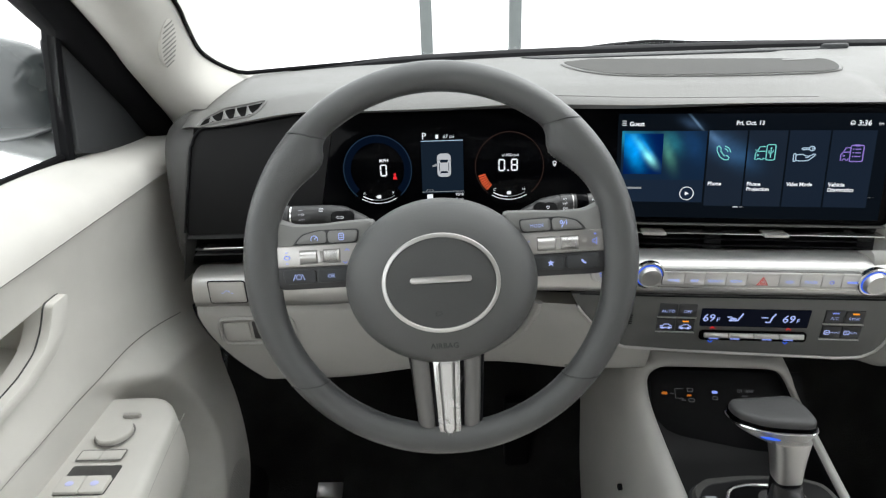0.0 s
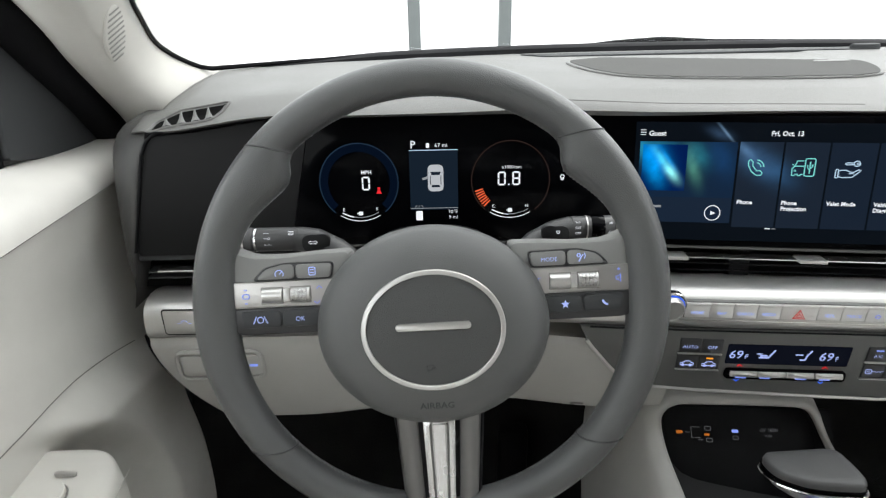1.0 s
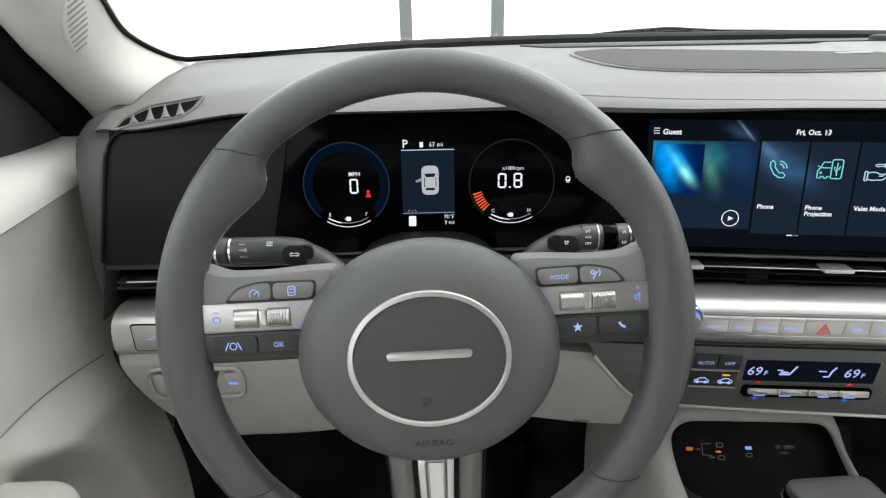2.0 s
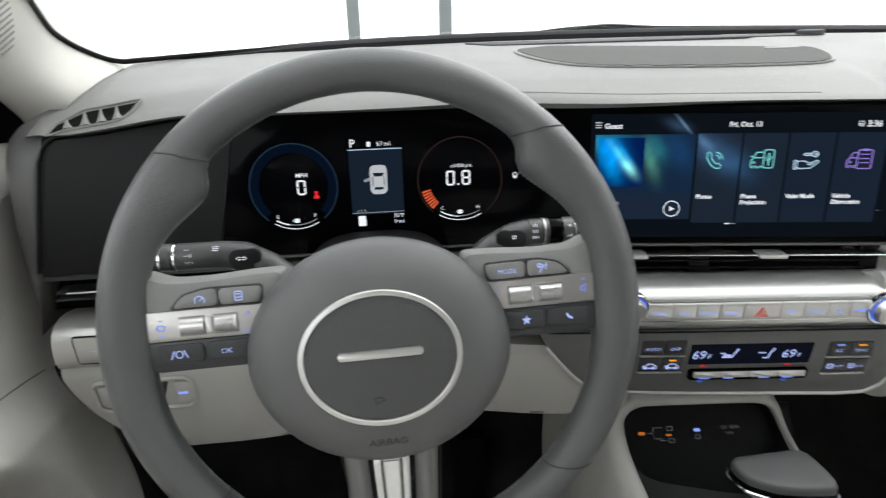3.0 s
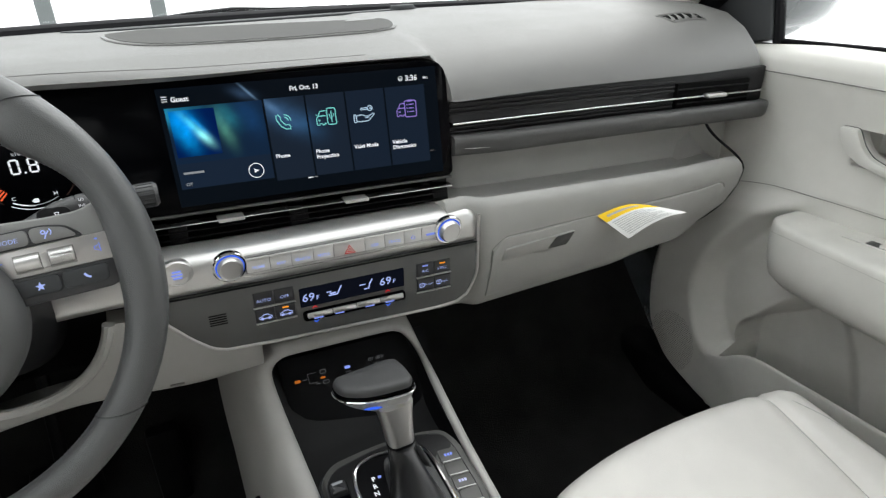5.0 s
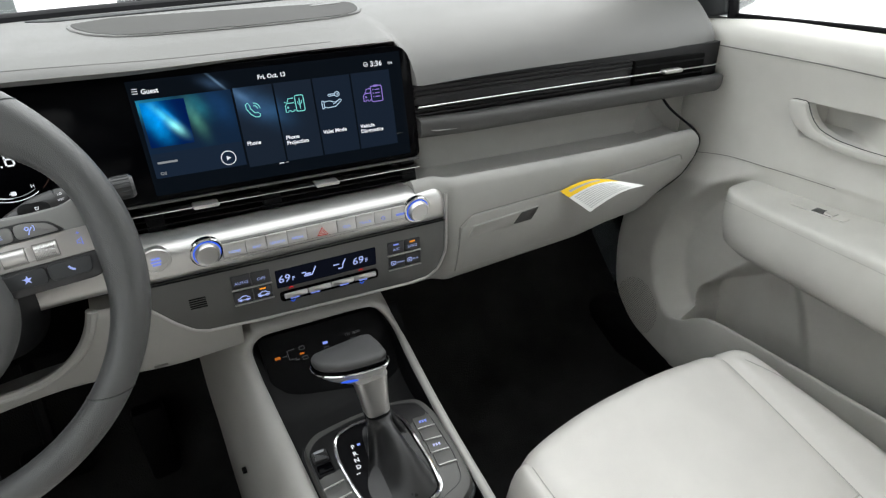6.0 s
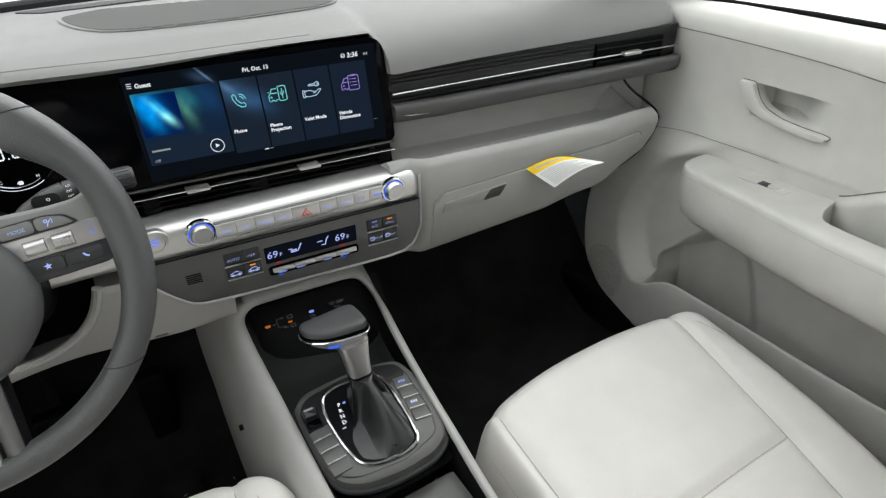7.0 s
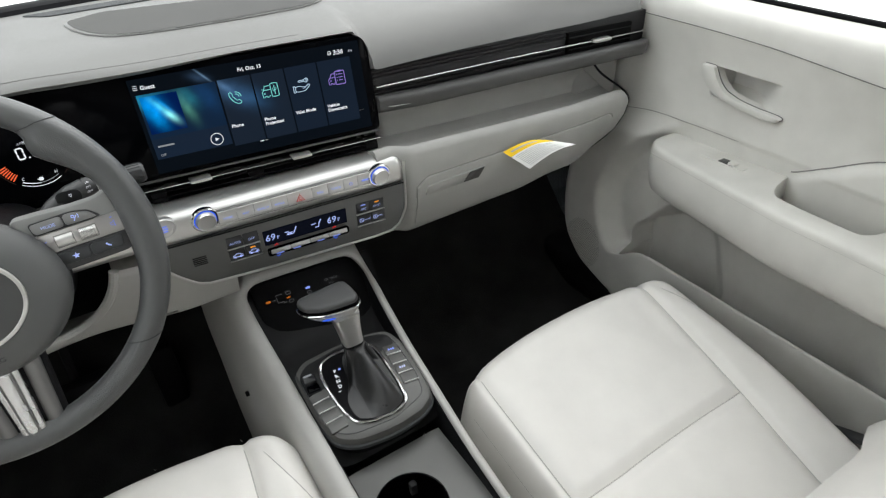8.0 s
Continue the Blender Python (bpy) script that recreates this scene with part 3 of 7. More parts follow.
def door(sx):
    X = lambda d: side_x(sx, -0.405 + d)
    DOOR_SIDE[0] = sx
    dr = thing("front_door", "light grey trimmed front door with pull handle and armrest", "car door", (X(-0.02), 0.3, 0.05), group="front doors")
    zs = steps(0.03, 0.20, 40)[:-1] + steps(0.20, 0.34, 56)[:-1] + steps(0.34, 0.59, 56)[:-1] + steps(0.59, 0.69, 45)
    rows = []
    ys_at = lambda ed: steps(-0.75, 0.05, 12)[:-1] + steps(0.05, 0.30, 40)[:-1] + steps(0.30, 0.375, 12)[:-1] + steps(0.375, 0.565, 76)[:-1] + (steps(0.565, min(0.65, 0.4 * ed + 0.6 * 0.565), 40)[:-1] + steps(min(0.65, 0.4 * ed + 0.6 * 0.565), ed, 36) if ed > 0.58 else steps(0.565, 0.58, 76)[:-1])
    for z in zs:
        rows.append([Vector((X(door_depth(y, z)), y, z)) for y in ys_at(door_edge(z))])
    # upper roll, from below the crease to the window seal
    top_at = lambda y: 0.768 - 0.022 * ss(0.60, 0.92, y)
    for q in (0.2, 0.4, 0.6, 0.75, 0.86, 0.94, 0.98):
        rows.append([Vector((X(door_depth(y, lerp(0.69, door_crease(y), q))), y, lerp(0.69, door_crease(y), q))) for y in ys_at(0.925)])
    for q in (0.02, 0.06, 0.12, 0.2, 0.3, 0.42, 0.55, 0.68, 0.8, 0.9, 0.96, 1.0):
        rows.append([Vector((X(lerp(0.0150 if sx > 0 else 0.0185, -0.048, q ** (3.6 if sx > 0 else 1.7)) + 0.004 * q * (1 - q) * (sx > 0)), y, lerp(door_crease(y), top_at(y), 1 - (1 - q) ** 2.0))) for y in ys_at(0.925)])
    last = rows[-1]
    for dd, dz in ((-0.060, -0.001), (-0.072, -0.006)):
        rows.append([Vector((X(dd), p.y, p.z + dz)) for p in last])
    rows.append([Vector((X(-0.078), p.y, 0.70)) for p in last])
    rows.append([Vector((X(-0.085), p.y, 0.03)) for p in last])
    panel = part("door_panel", sheet(rows, wrap_u=True), VINYL, dr, sharp=50)
    # front wall of the map pocket, with a rounded lip
    wall = [[Vector((X(door_depth(y, lerp(0.04, pocket_lip(y) - 0.006, q), True, True) + 0.0015), y, lerp(0.04, pocket_lip(y) - 0.006, q))) for q in steps(0, 1, 20)] for y in steps(0.0, 0.662, 62)]
    for row in wall:
        e = row[-1]
        o = -1 if sx > 0 else 1
        row += [Vector((e.x - o * k, e.y, e.z + h)) for k, h in ((0.0003, 0.002), (0.0015, 0.0048), (0.0035, 0.006), (0.0055, 0.0048), (0.0068, 0.002), (0.007, -0.002), (0.007, -0.030))]
    part("map_pocket", sheet(wall), VINYL, dr, sharp=60)
    # fine seam lines in the skin
    def seam(zf, y0, y1, r=0.0013, name="seam"):
        pts = [(X(door_depth(y, zf(y), False) + 0.0004), y, zf(y)) for y in steps(y0, y1, 50)]
        part(name, tube(pts, r, 6), SEAM, panel)
    seam(lambda y: door_crease(y), -0.3, 0.84, 0.0010)
    seam(lambda y: glide([(-0.75, 0.555), (0.3, 0.553), (0.55, 0.551), (0.66, 0.545), (0.80, 0.508), (0.95, 0.45)], y) - 0.001, -0.3 if sx < 0 else 0.45, 0.78, 0.0006)
    if sx > 0:
        seam(lambda y: glide([(-0.3, 0.612), (0.0, 0.612), (0.211, 0.601), (0.296, 0.558), (0.346, 0.531), (0.40, 0.524)], y) + 0.005, 0.06, 0.345)
    # pull handle: a flat curved blade over its hollow
    H = lambda u, v, w: Vector((X(door_depth(0.56, v, False) + w), u, v))
    blade = soften([(0.553, 0.6685), (0.549, 0.650), (0.537, 0.631), (0.512, 0.6175), (0.465, 0.6085), (0.418, 0.6050), (0.392, 0.6080), (0.386, 0.6150), (0.398, 0.6175), (0.432, 0.6180), (0.470, 0.6215), (0.500, 0.6305), (0.515, 0.6450), (0.5225, 0.6600), (0.526, 0.6685)], 0.008, 3)
    part("pull_handle", plate(blade, H, -0.016, 0.0115, 0.0026), VINYL, dr)
    part("handle_gap", tube([H(u, v, 0.0012) for u, v in blade], 0.0009, 5, True), DARK, dr)
    # armrest
    secs = []
    dl = [0, 0.0015, 0.004, 0.007, 0.010, 0.014, 0.018, 0.024, 0.032, 0.045, 0.07, 0.10, 0.14, 0.18] + steps(0.20, 0.32, 33) + [0.34, 0.36, 0.38, 0.40] + steps(0.41, 0.47, 10) + [0.52, 0.6, 0.8, 1.15]
    for de in dl:
        yc = 0.598 - de
        r = 0.020
        off = r - math.sqrt(max(0, r * r - (r - min(r, de)) ** 2))
        rp = 0.058
        wide = arm_wide(yc) - (rp - math.sqrt(max(0, rp * rp - (rp - min(rp, de)) ** 2)))
        zt = arm_top(sx, yc)
        deep = pocket(yc) if sx > 0 else 0.0
        pe = lerp(0.006, wide - 0.046, math.sqrt(1 - (1 - deep) ** 2))
        deep = min(1, deep * 4)
        ft = zt - off
        prof = [(-0.04, ft - 0.130 * deep), (0.5 * (pe - 0.03), ft - 0.130 * deep), (pe - 0.010 * deep - 0.006, ft - 0.124 * deep), (pe - 0.004, ft - 0.006 * deep), (pe + 0.002, ft), (wide - 0.024, ft + 0.0005), (wide - 0.010, ft), (wide - 0.004, ft - 0.0018), (wide - 0.0008, ft - 0.005), (wide + 0.0005, ft - 0.010), (wide + 0.005, ft - 0.034), (wide + 0.006 - 0.3 * off, ft - 0.062), (wide - 0.001 - 0.8 * off, zt - 0.088 + off), (wide - 0.028, zt - 0.112 + off), (0.02, zt - 0.125 + off), (-0.04, zt - 0.128 + off)]
        secs.append([Vector((X(d), 0.598 - de - 0.012 * max(0, (zt - z) / 0.12) * (de < 0.1), z)) for d, z in prof])
    arm = part("armrest", sheet(secs, wrap_v=True, caps=True), VINYL, dr, sharp=38)
    ridge = [0.570 - 0.02 * k for k in range(40)]
    part("armrest_seam", tube([(X(arm_wide(y) + 0.0010), y, arm_top(sx, y) - 0.0125) for y in ridge], 0.0004, 5), STITCH, dr)
    A = lambda u, v, w: Vector((X(u + 0.014 * (sx < 0)), v, arm_top(sx, v) + 0.0008 + w))
    if sx < 0:
        k = part("mirror_knob", turned([(0.0001, 0.0), (0.0185, 0.0), (0.0187, 0.006), (0.0178, 0.0075), (0.0001, 0.0078)], lambda u, v, w: A(0.024 + u, 0.520 + v, w), 32), VINYL, arm)
        part("knob_gap", tube([A(0.024 + 0.0196 * math.cos(a), 0.520 + 0.0196 * math.sin(a), 0.0016) for a in [2 * math.pi * i / 32 for i in range(32)]], 0.0009, 5, True), SEAM, arm)
        part("button_gap", tube([A(u, v, 0.0014) for u, v in rrect(0.0470, 0.0150, 0.002, 3, 0.0255, 0.4885)], 0.0008, 5, True), SEAM, arm)
        part("pointer", plate(rrect(0.020, 0.005, 0.002), lambda u, v, w: A(0.028 + u, 0.5505 + v, w), 0.0, 0.004, 0.001), SATIN, arm)
        for i in range(2):
            part("lock_button", plate(rrect(0.0225, 0.013, 0.0015), lambda u, v, w, i=i: A(0.0140 + 0.0230 * i + u, 0.4885 + v, w), -0.001, 0.0022, 0.0006), VINYL, arm)
        for j in range(2):
            yy = 0.447 - 0.062 * j
            # Flat dark plate: the shade of a grey recess, put into colour.
            part("switch_recess_shade", plate(rrect(0.050, 0.040, 0.003), lambda u, v, w, yy=yy: A(0.029 + u, yy + 0.008 + v, w), -0.002, 0.0004, 0.0002), LIP, arm)
            for i in range(2):
                sw = part("window_switch", plate(rrect(0.0238, 0.020, 0.0015), lambda u, v, w, i=i, yy=yy: A(0.0168 + 0.0244 * i + u, yy - 0.001 + v, w + 0.10 * v), -0.001, 0.0045, 0.0010), VINYL, arm)
                part("switch_light", decal(oval(0.0042, 0.0030, 12), lambda u, v, w, i=i, yy=yy: A(0.0168 + 0.0244 * i + u, yy - 0.001 + v, w + 0.10 * v), 0.0048), PB_GLOW, sw)
    else:
        part("switch_bezel", plate(rrect(0.020, 0.085, 0.004), lambda u, v, w: A(0.036 + u, 0.448 + v, w), -0.002, 0.0009, 0.0005), VINYL, arm)
        # Dark plate for the shaded recess round this switch.
        part("switch_recess_shade", plate(rrect(0.018, 0.032, 0.002), lambda u, v, w: A(0.036 + u, 0.440 + v, w), 0.0, 0.0014, 0.0004), LIP, arm)
        sw = part("window_switch", plate(rrect(0.0165, 0.014, 0.002), lambda u, v, w: A(0.036 + u, 0.430 + v, w + 0.15 * v), 0.0, 0.0045, 0.001), VINYL, arm)
    # fine perforation over the speaker
    pits = bmesh.new()
    for i in range(30):
        for j in range(34):
            y, z = PERF_Y + (i - 14.5) * 0.0042 + 0.0021 * (j % 2), PERF_Z + (j - 16.5) * 0.0042
            if ((y - PERF_Y) / 0.056) ** 2 + ((z - PERF_Z) / 0.066) ** 2 > 1 or y > door_edge(z) - 0.012:
                continue
            d = door_depth(y, z) + 0.0005
            pits.faces.new([pits.verts.new((X(d), y + 0.0013 * math.cos(a), z + 0.0013 * math.sin(a))) for a in [math.pi * q / 3 for q in range(6)]])
    tagged(part("speaker_perforation", pits, SEAM, dr, "fine rows of speaker holes"), kind="stuff")
    # black sail panel ahead of the window, and the window itself
    S = lambda u, v, w: Vector((X(-0.052 + w), u, v))
    part("sail_panel", plate(soften([(0.757, 0.900), (0.733, 0.766), (0.803, 0.749), (0.975, 0.715), (0.91, 0.822), (0.825, 0.880)], 0.008), S, -0.02, 0.006, 0.004), DARK, dr, "black plastic sail panel at the mirror")
    part("window_post", tube([S(0.728, 0.75, -0.012), S(0.736, 0.80, -0.010), S(0.748, 0.88, -0.004), S(0.752, 0.93, 0.004)], 0.0085, 8, flatten=1.3), RUBBER, dr)
    part("window_seal", tube([S(-0.7, 0.770, -0.012), S(0.2, 0.771, -0.012), S(0.5, 0.770, -0.012), S(0.735, 0.764, -0.012)], 0.0045, 8), RUBBER, dr)
    wn = sheet([[Vector((X(-0.075 + 0.10 * t), y, lerp(0.735, 1.20, t))) for t in steps(0, 1, 6)] for y in steps(-0.7, 0.73, 10)])
    bmesh.ops.solidify(wn, geom=wn.faces[:], thickness=0.004)
    w_ob = part("window_pane", wn, CLEAR, dr)
    w_ob.visible_shadow = False
    # outer skin
    sk = [[Vector((X(dd), y, z)) for dd, z in ((-0.09, 0.755), (-0.13, 0.71), (-0.16, 0.55), (-0.15, 0.25), (-0.12, 0.0), (-0.10, 0.0), (-0.095, 0.70))] for y in steps(-0.75, 1.2, 12)]
    part("outer_skin", sheet(sk, wrap_v=True, caps=True), PAINT, dr, "dark painted outer door skin")
    # door mirror outside
    mp = []
    for i in range(13):
        a = math.pi * i / 12
        c, s = math.cos(a), max(0.02, math.sin(a))
        mp.append([Vector((X(-0.222 + 0.130 * c), 0.825 + 0.050 * s * math.cos(q), 0.832 + 0.072 * s ** 0.7 * math.sin(q))) for q in [2 * math.pi * j / 20 for j in range(20)]])
    mr = thing("door_mirror", "dark glossy door mirror housing outside the window", "car mirror", (X(-0.13), 0.85, 0.70), group="door mirrors")
    part("housing", sheet(mp, wrap_v=True, caps=True), PAINT, mr)
    part("mirror_foot", tube([(X(-0.095), 0.86, 0.735), (X(-0.14), 0.85, 0.742), (X(-0.19), 0.84, 0.765), (X(-0.22), 0.83, 0.785)], [0.026, 0.024, 0.028, 0.034], 12), HOODP, mr, "painted mirror foot")
    # A reflected streak, modelled as a satin strip on the housing.
    part("reflection_strip", tube([(X(-0.165), 0.7785, 0.827), (X(-0.20), 0.7745, 0.824), (X(-0.25), 0.7755, 0.822)], 0.0022, 6), SATIN, mr, "bright strip standing for a reflection on the mirror housing")


for sx in (-1, 1):
    door(sx)


# ---- dashboard ----
dash = thing("dashboard", "two-tone grey dashboard with a wide black display band", "dashboard", (0.36, 0.80, 0.45))
xs = [-0.316 - 0.050 * math.sin(math.pi / 2 * q) for q in steps(1, 0, 14)][:-1] + steps(-0.316, -0.30, 4)[:-1] + steps(-0.30, 0.46, 90)[:-1] + steps(0.46, 0.528, 16) + steps(0.5292, 0.58, 8)[:-1] + steps(0.58, 1.03, 20)[:-1] + steps(1.03, 1.118, 16)
part("top_pad", sheet([[Vector((x, y if y < 1.05 else min(y, ws_front(x) + 0.02 + (y - 1.12) * 0.3), z)) for y, z in pad_profile(x)] for x in xs], wrap_v=True, caps=True), PAD, dash, sharp=50)
part("seam_line", tube([(x, pad_profile(x)[8][0] + 0.0165, pad_z(x, pad_profile(x)[8][0] + 0.0165) + 0.0001) for x in steps(0.08, 0.44, 40)], 0.0006, 5), PAD, dash)
part("core", box((-0.335, 0.79, 0.46), (1.05, 1.10, 0.78), 0.01), BLACK, dash)
part("gauge_back", band(steps(-0.34, 0.50, 40), lambda x: 0.60, lambda x: 0.79, D, -0.06, -0.03), BLACK, dash)

# speaker cover in the middle of the pad
gpoly = soften([(0.170, 0.948), (0.176, 0.905), (0.190, 0.868), (0.214, 0.838), (0.250, 0.824), (0.300, 0.818), (0.400, 0.812), (0.480, 0.812), (0.516, 0.822), (0.532, 0.850), (0.537, 0.885), (0.522, 0.905), (0.345, 0.945), (0.225, 0.972)], 0.014)
P = lambda u, v, w: Vector((u, v, pad_z(u, v) + w))
part("speaker_recess_rim", join(*[tube([P(u, v, 0.0008) for u, v in gpoly], 0.0013, 6, True)]), PAD, dash)
grl = part("speaker_cover", sheet([[P(0.35 + (u - 0.35) * k, 0.885 + (v - 0.885) * k, 0.0020) for u, v in inset(gpoly, 0.001)] for k in (1, 0.96, 0.9, 0.8, 0.7, 0.6, 0.5, 0.4, 0.3, 0.2, 0.1, 0.01)], wrap_v=True), SPOKE, dash, "fine-ribbed grey speaker cover")


def span(poly, v):
    hits = []
    for (a, b), (c, d) in zip(poly, poly[1:] + poly[:1]):
        if (b - v) * (d - v) < 0:
            hits.append(a + (c - a) * (v - b) / (d - b))
    return (min(hits), max(hits)) if len(hits) > 1 else None


ribs = []
for v in steps(0.805, 0.978, 50):
    h = span(gpoly, v)
    if h and h[1] - h[0] > 0.02:
        ribs.append(tube([P(lerp(h[0] + 0.004, h[1] - 0.004, t), v, 0.0026) for t in steps(0, 1, 16)], 0.0008, 4))
tagged(part("cover_ribs", join(*ribs), GRILLE, grl), kind="stuff")
# small raised badge plate on the speaker cover, with unreadable mark
part("speaker_badge", plate(rrect(0.045, 0.010, 0.004), lambda u, v, w: P(0.497 + u, 0.895 + v, w), 0.0, 0.0042, 0.0006), PAD, grl)

# dark plate in front of the glass foot, standing for a notch in shade
nt = [(0.12, 1.045), (0.155, 1.008), (0.62, 1.005), (0.66, 1.045)]
part("notch_shade", plate(soften(nt, 0.01), P, -0.002, 0.0018, 0.001), DARK, dash)
part("sensor_pod", plate(oval(0.022, 0.008, 20, 0.615, 1.012), P, 0, 0.008, 0.004), DARK, dash)


# corner demister vents
VENT = [(-0.313, 0.751), (-0.3085, 0.774), (-0.282, 0.7855), (-0.226, 0.7795), (-0.230, 0.770), (-0.2405, 0.753), (-0.272, 0.7565), (-0.3000, 0.7555)]
VENT_C = (-0.268, 0.770)

def corner_vent(sx):
    Q = lambda u, v, w: (lambda x, y: Vector((x, y, pad_z(x, y) + w)))(side_x(sx, u), v)
    pts = soften(VENT, 0.006)
    hole = inset(pts, 0.004)
    v = part("corner_vent", tube([Q(a, b, 0.0006) for a, b in pts], 0.0013, 8, True), PAD, dash)
    # Black sheet laid on the skin, standing for the dark of open slots.
    part("vent_slot_shade", sheet([[Q(lerp(a, cx0, t), lerp(b, cy0, t), 0.0006) for a, b in hole for cx0, cy0 in ((VENT_C[0], VENT_C[1]),)] for t in (0, 0.3, 0.6, 0.98)], wrap_v=True), VOID, v)
    turned_hole = [(b, a) for a, b in hole]
    for k in range(4):
        x0 = lerp(-0.2965, -0.2495, k / 3)
        r = span(turned_hole, x0 + 0.001)
        if r:
            fin = [[Q(x0 + (0.0020 + 0.0085 * (1 - q) ** 1.3) * j - 0.003 * q, lerp(r[0] - 0.0012, r[1] + 0.0006, q), 0.0008 + 0.0010 * math.sin(math.pi * j)) for q in steps(0, 1, 6)] for j in (0, 0.25, 0.5, 0.75, 1)]
            part("slat", sheet(fin), PAD, v)


for sx in (-1, 1):
    corner_vent(sx)

# display band
def round_hi(x0, x1, r0, r1, z):
    def f(x):
        e = 0
        if r1 and x > x1 - r1:
            e = r1 - math.sqrt(max(0, r1 * r1 - (x - x1 + r1) ** 2))
        if r0 and x < x0 + r0:
            e = r0 - math.sqrt(max(0, r0 * r0 - (x0 + r0 - x) ** 2))
        return z - e
    return f


def round_lo(x0, x1, r0, r1, z):
    g = round_hi(x0, x1, r0, r1, 0.0)
    return lambda x: z - g(x)


def ends(a, b, r0, r1, n=40):
    out = []
    if r0:
        out += [a + r0 * (1 - math.cos(math.pi / 2 * i / 8)) for i in range(8)]
    out += steps(a + r0, b - r1, n)
    if r1:
        out += [b - r1 + r1 * math.sin(math.pi / 2 * i / 8) for i in range(1, 9)]
    return out


part("matte_side_panel", band(ends(-0.345, -0.1715, 0.012, 0, 20), round_lo(-0.345, 0, 0.006, 0, 0.650), lambda x: round_hi(-0.345, 0, 0.016, 0, panel_top(x))(x), D, -0.03, 0.0, 0.002), POD, dash, "matte charcoal panel beside the cluster glass")
disp = part("display_glass", band(ends(-0.1705, 0.5275, 0, 0.020, 60), round_lo(-0.17, 0.5275, 0, 0.008, 0.6585), round_hi(-0.17, 0.5275, 0, 0.020, 0.7985), D, -0.008, 0.0, 0.0015), GLOSS, dash, "one-piece black display glass, lit")
part("display_back", band(ends(-0.10, 0.5260, 0, 0.020, 50), round_lo(-0.17, 0.5260, 0, 0.008, 0.6600), round_hi(-0.17, 0.5260, 0, 0.020, 0.7975), D, -0.020, -0.005, 0.002), BLACK, dash)
part("bezel_line", band(steps(-0.168, 0.525, 50), lambda x: 0.6555, lambda x: 0.6580, D, -0.02, 0.0008, 0.0006), LIP, dash)

# rounded charcoal end of the dash beside each door
shell = []
for z, k, dy in ((0.585, 0.55, 0.030), (0.605, 0.78, 0.014), (0.64, 0.94, 0.004), (0.69, 1.0, 0.0), (0.735, 1.0, 0.0), (0.752, 0.98, 0.001), (0.766, 0.93, 0.003), (0.777, 0.84, 0.008), (0.785, 0.70, 0.016), (0.790, 0.52, 0.028)):
    xi = -0.3475 + 0.22 * (z - 0.656)
    out = -0.3775 - xi + 0.040 * (1 - k)
    ring = [Vector((xi + 0.014, 0.775, z)), Vector((xi + 0.0035, 0.762, z)), Vector((xi + 0.0015, disp_y(xi, z) + 0.003, z)), Vector((xi, disp_y(xi, z) - 0.0015 + dy * 0.6, z))]
    for q in steps(0.05, 1, 12):
        a = math.pi / 2 * q
        ring.append(Vector((xi + out * math.sin(a), disp_y(xi, z) - 0.003 + dy + 0.062 * (1 - math.cos(a)), z)))
    ring += [Vector((xi + out, 0.93, z)), Vector((xi + 0.014, 0.93, z))]
    shell.append(ring)
part("dash_end", sheet(shell, wrap_v=True, caps=True), LIP, dash, "rounded charcoal end of the dashboard", sharp=60)
rim_line = [(x, panel_top(x) + 0.0034) for x in steps(0.0, -0.312, 40)] + [(-0.345 + 0.0205 - 0.0205 * math.sin(a), panel_top(-0.33) - 0.0165 + 0.0205 * math.cos(a)) for a in steps(0.25, math.pi / 2, 8)] + [(-0.3470, z) for z in steps(0.765, 0.655, 12)]
part("panel_rim", tube([D(u, v, 0.0014) for u, v in rim_line], 0.0018, 8), BLACK, dash, "narrow black rim round the side panel")
part("dash_end", box((1.070, 0.694, 0.672), (1.106, 0.92, 0.742), 0.010, 3), DARK, dash, "dark grey end of the dashboard")
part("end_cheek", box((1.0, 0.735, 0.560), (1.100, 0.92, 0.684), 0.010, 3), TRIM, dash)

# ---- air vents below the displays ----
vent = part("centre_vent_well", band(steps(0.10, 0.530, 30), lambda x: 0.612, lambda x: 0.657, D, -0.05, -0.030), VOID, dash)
for zv, ww in ((0.6415, -0.010), (0.6335, -0.012), (0.6255, -0.012)):
    part("vent_blade", band(steps(0.15, 0.522, 24), lambda x: zv - 0.0011, lambda x: zv + 0.0011, D, -0.032, ww, 0.0006), BLACK, vent)
part("vent_chrome_line", band(steps(0.10, 0.523, 24), lambda x: 0.6460, lambda x: 0.6476, D, -0.02, 0.0045, 0.0006), CHROME, vent)
for u in (0.2565, 0.400):
    part("vent_tab", plate(rrect(0.029, 0.0046, 0.0020), lambda a, b, w: D(u + a, 0.6470 + b, w), -0.006, 0.0095, 0.0016), SATIN, vent)
for u in (0.335,):
    part("vent_divider", plate(rrect(0.022, 0.044, 0.002), lambda a, b, w: D(u + a, 0.634 + b, w), -0.03, -0.014, 0.001), BLACK, vent)
for u in (0.515, 0.20):
    part("vent_cheek", plate(rrect(0.020, 0.044, 0.002), lambda a, b, w: D(u + a, 0.634 + b, w), -0.03, -0.014, 0.001), BLACK, vent)

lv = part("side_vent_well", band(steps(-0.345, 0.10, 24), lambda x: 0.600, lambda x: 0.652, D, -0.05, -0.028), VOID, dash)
part("vent_surround", band(steps(-0.345, 0.10, 24), lambda x: 0.643, lambda x: 0.6495, D, -0.04, -0.003, 0.002), DARK, lv)
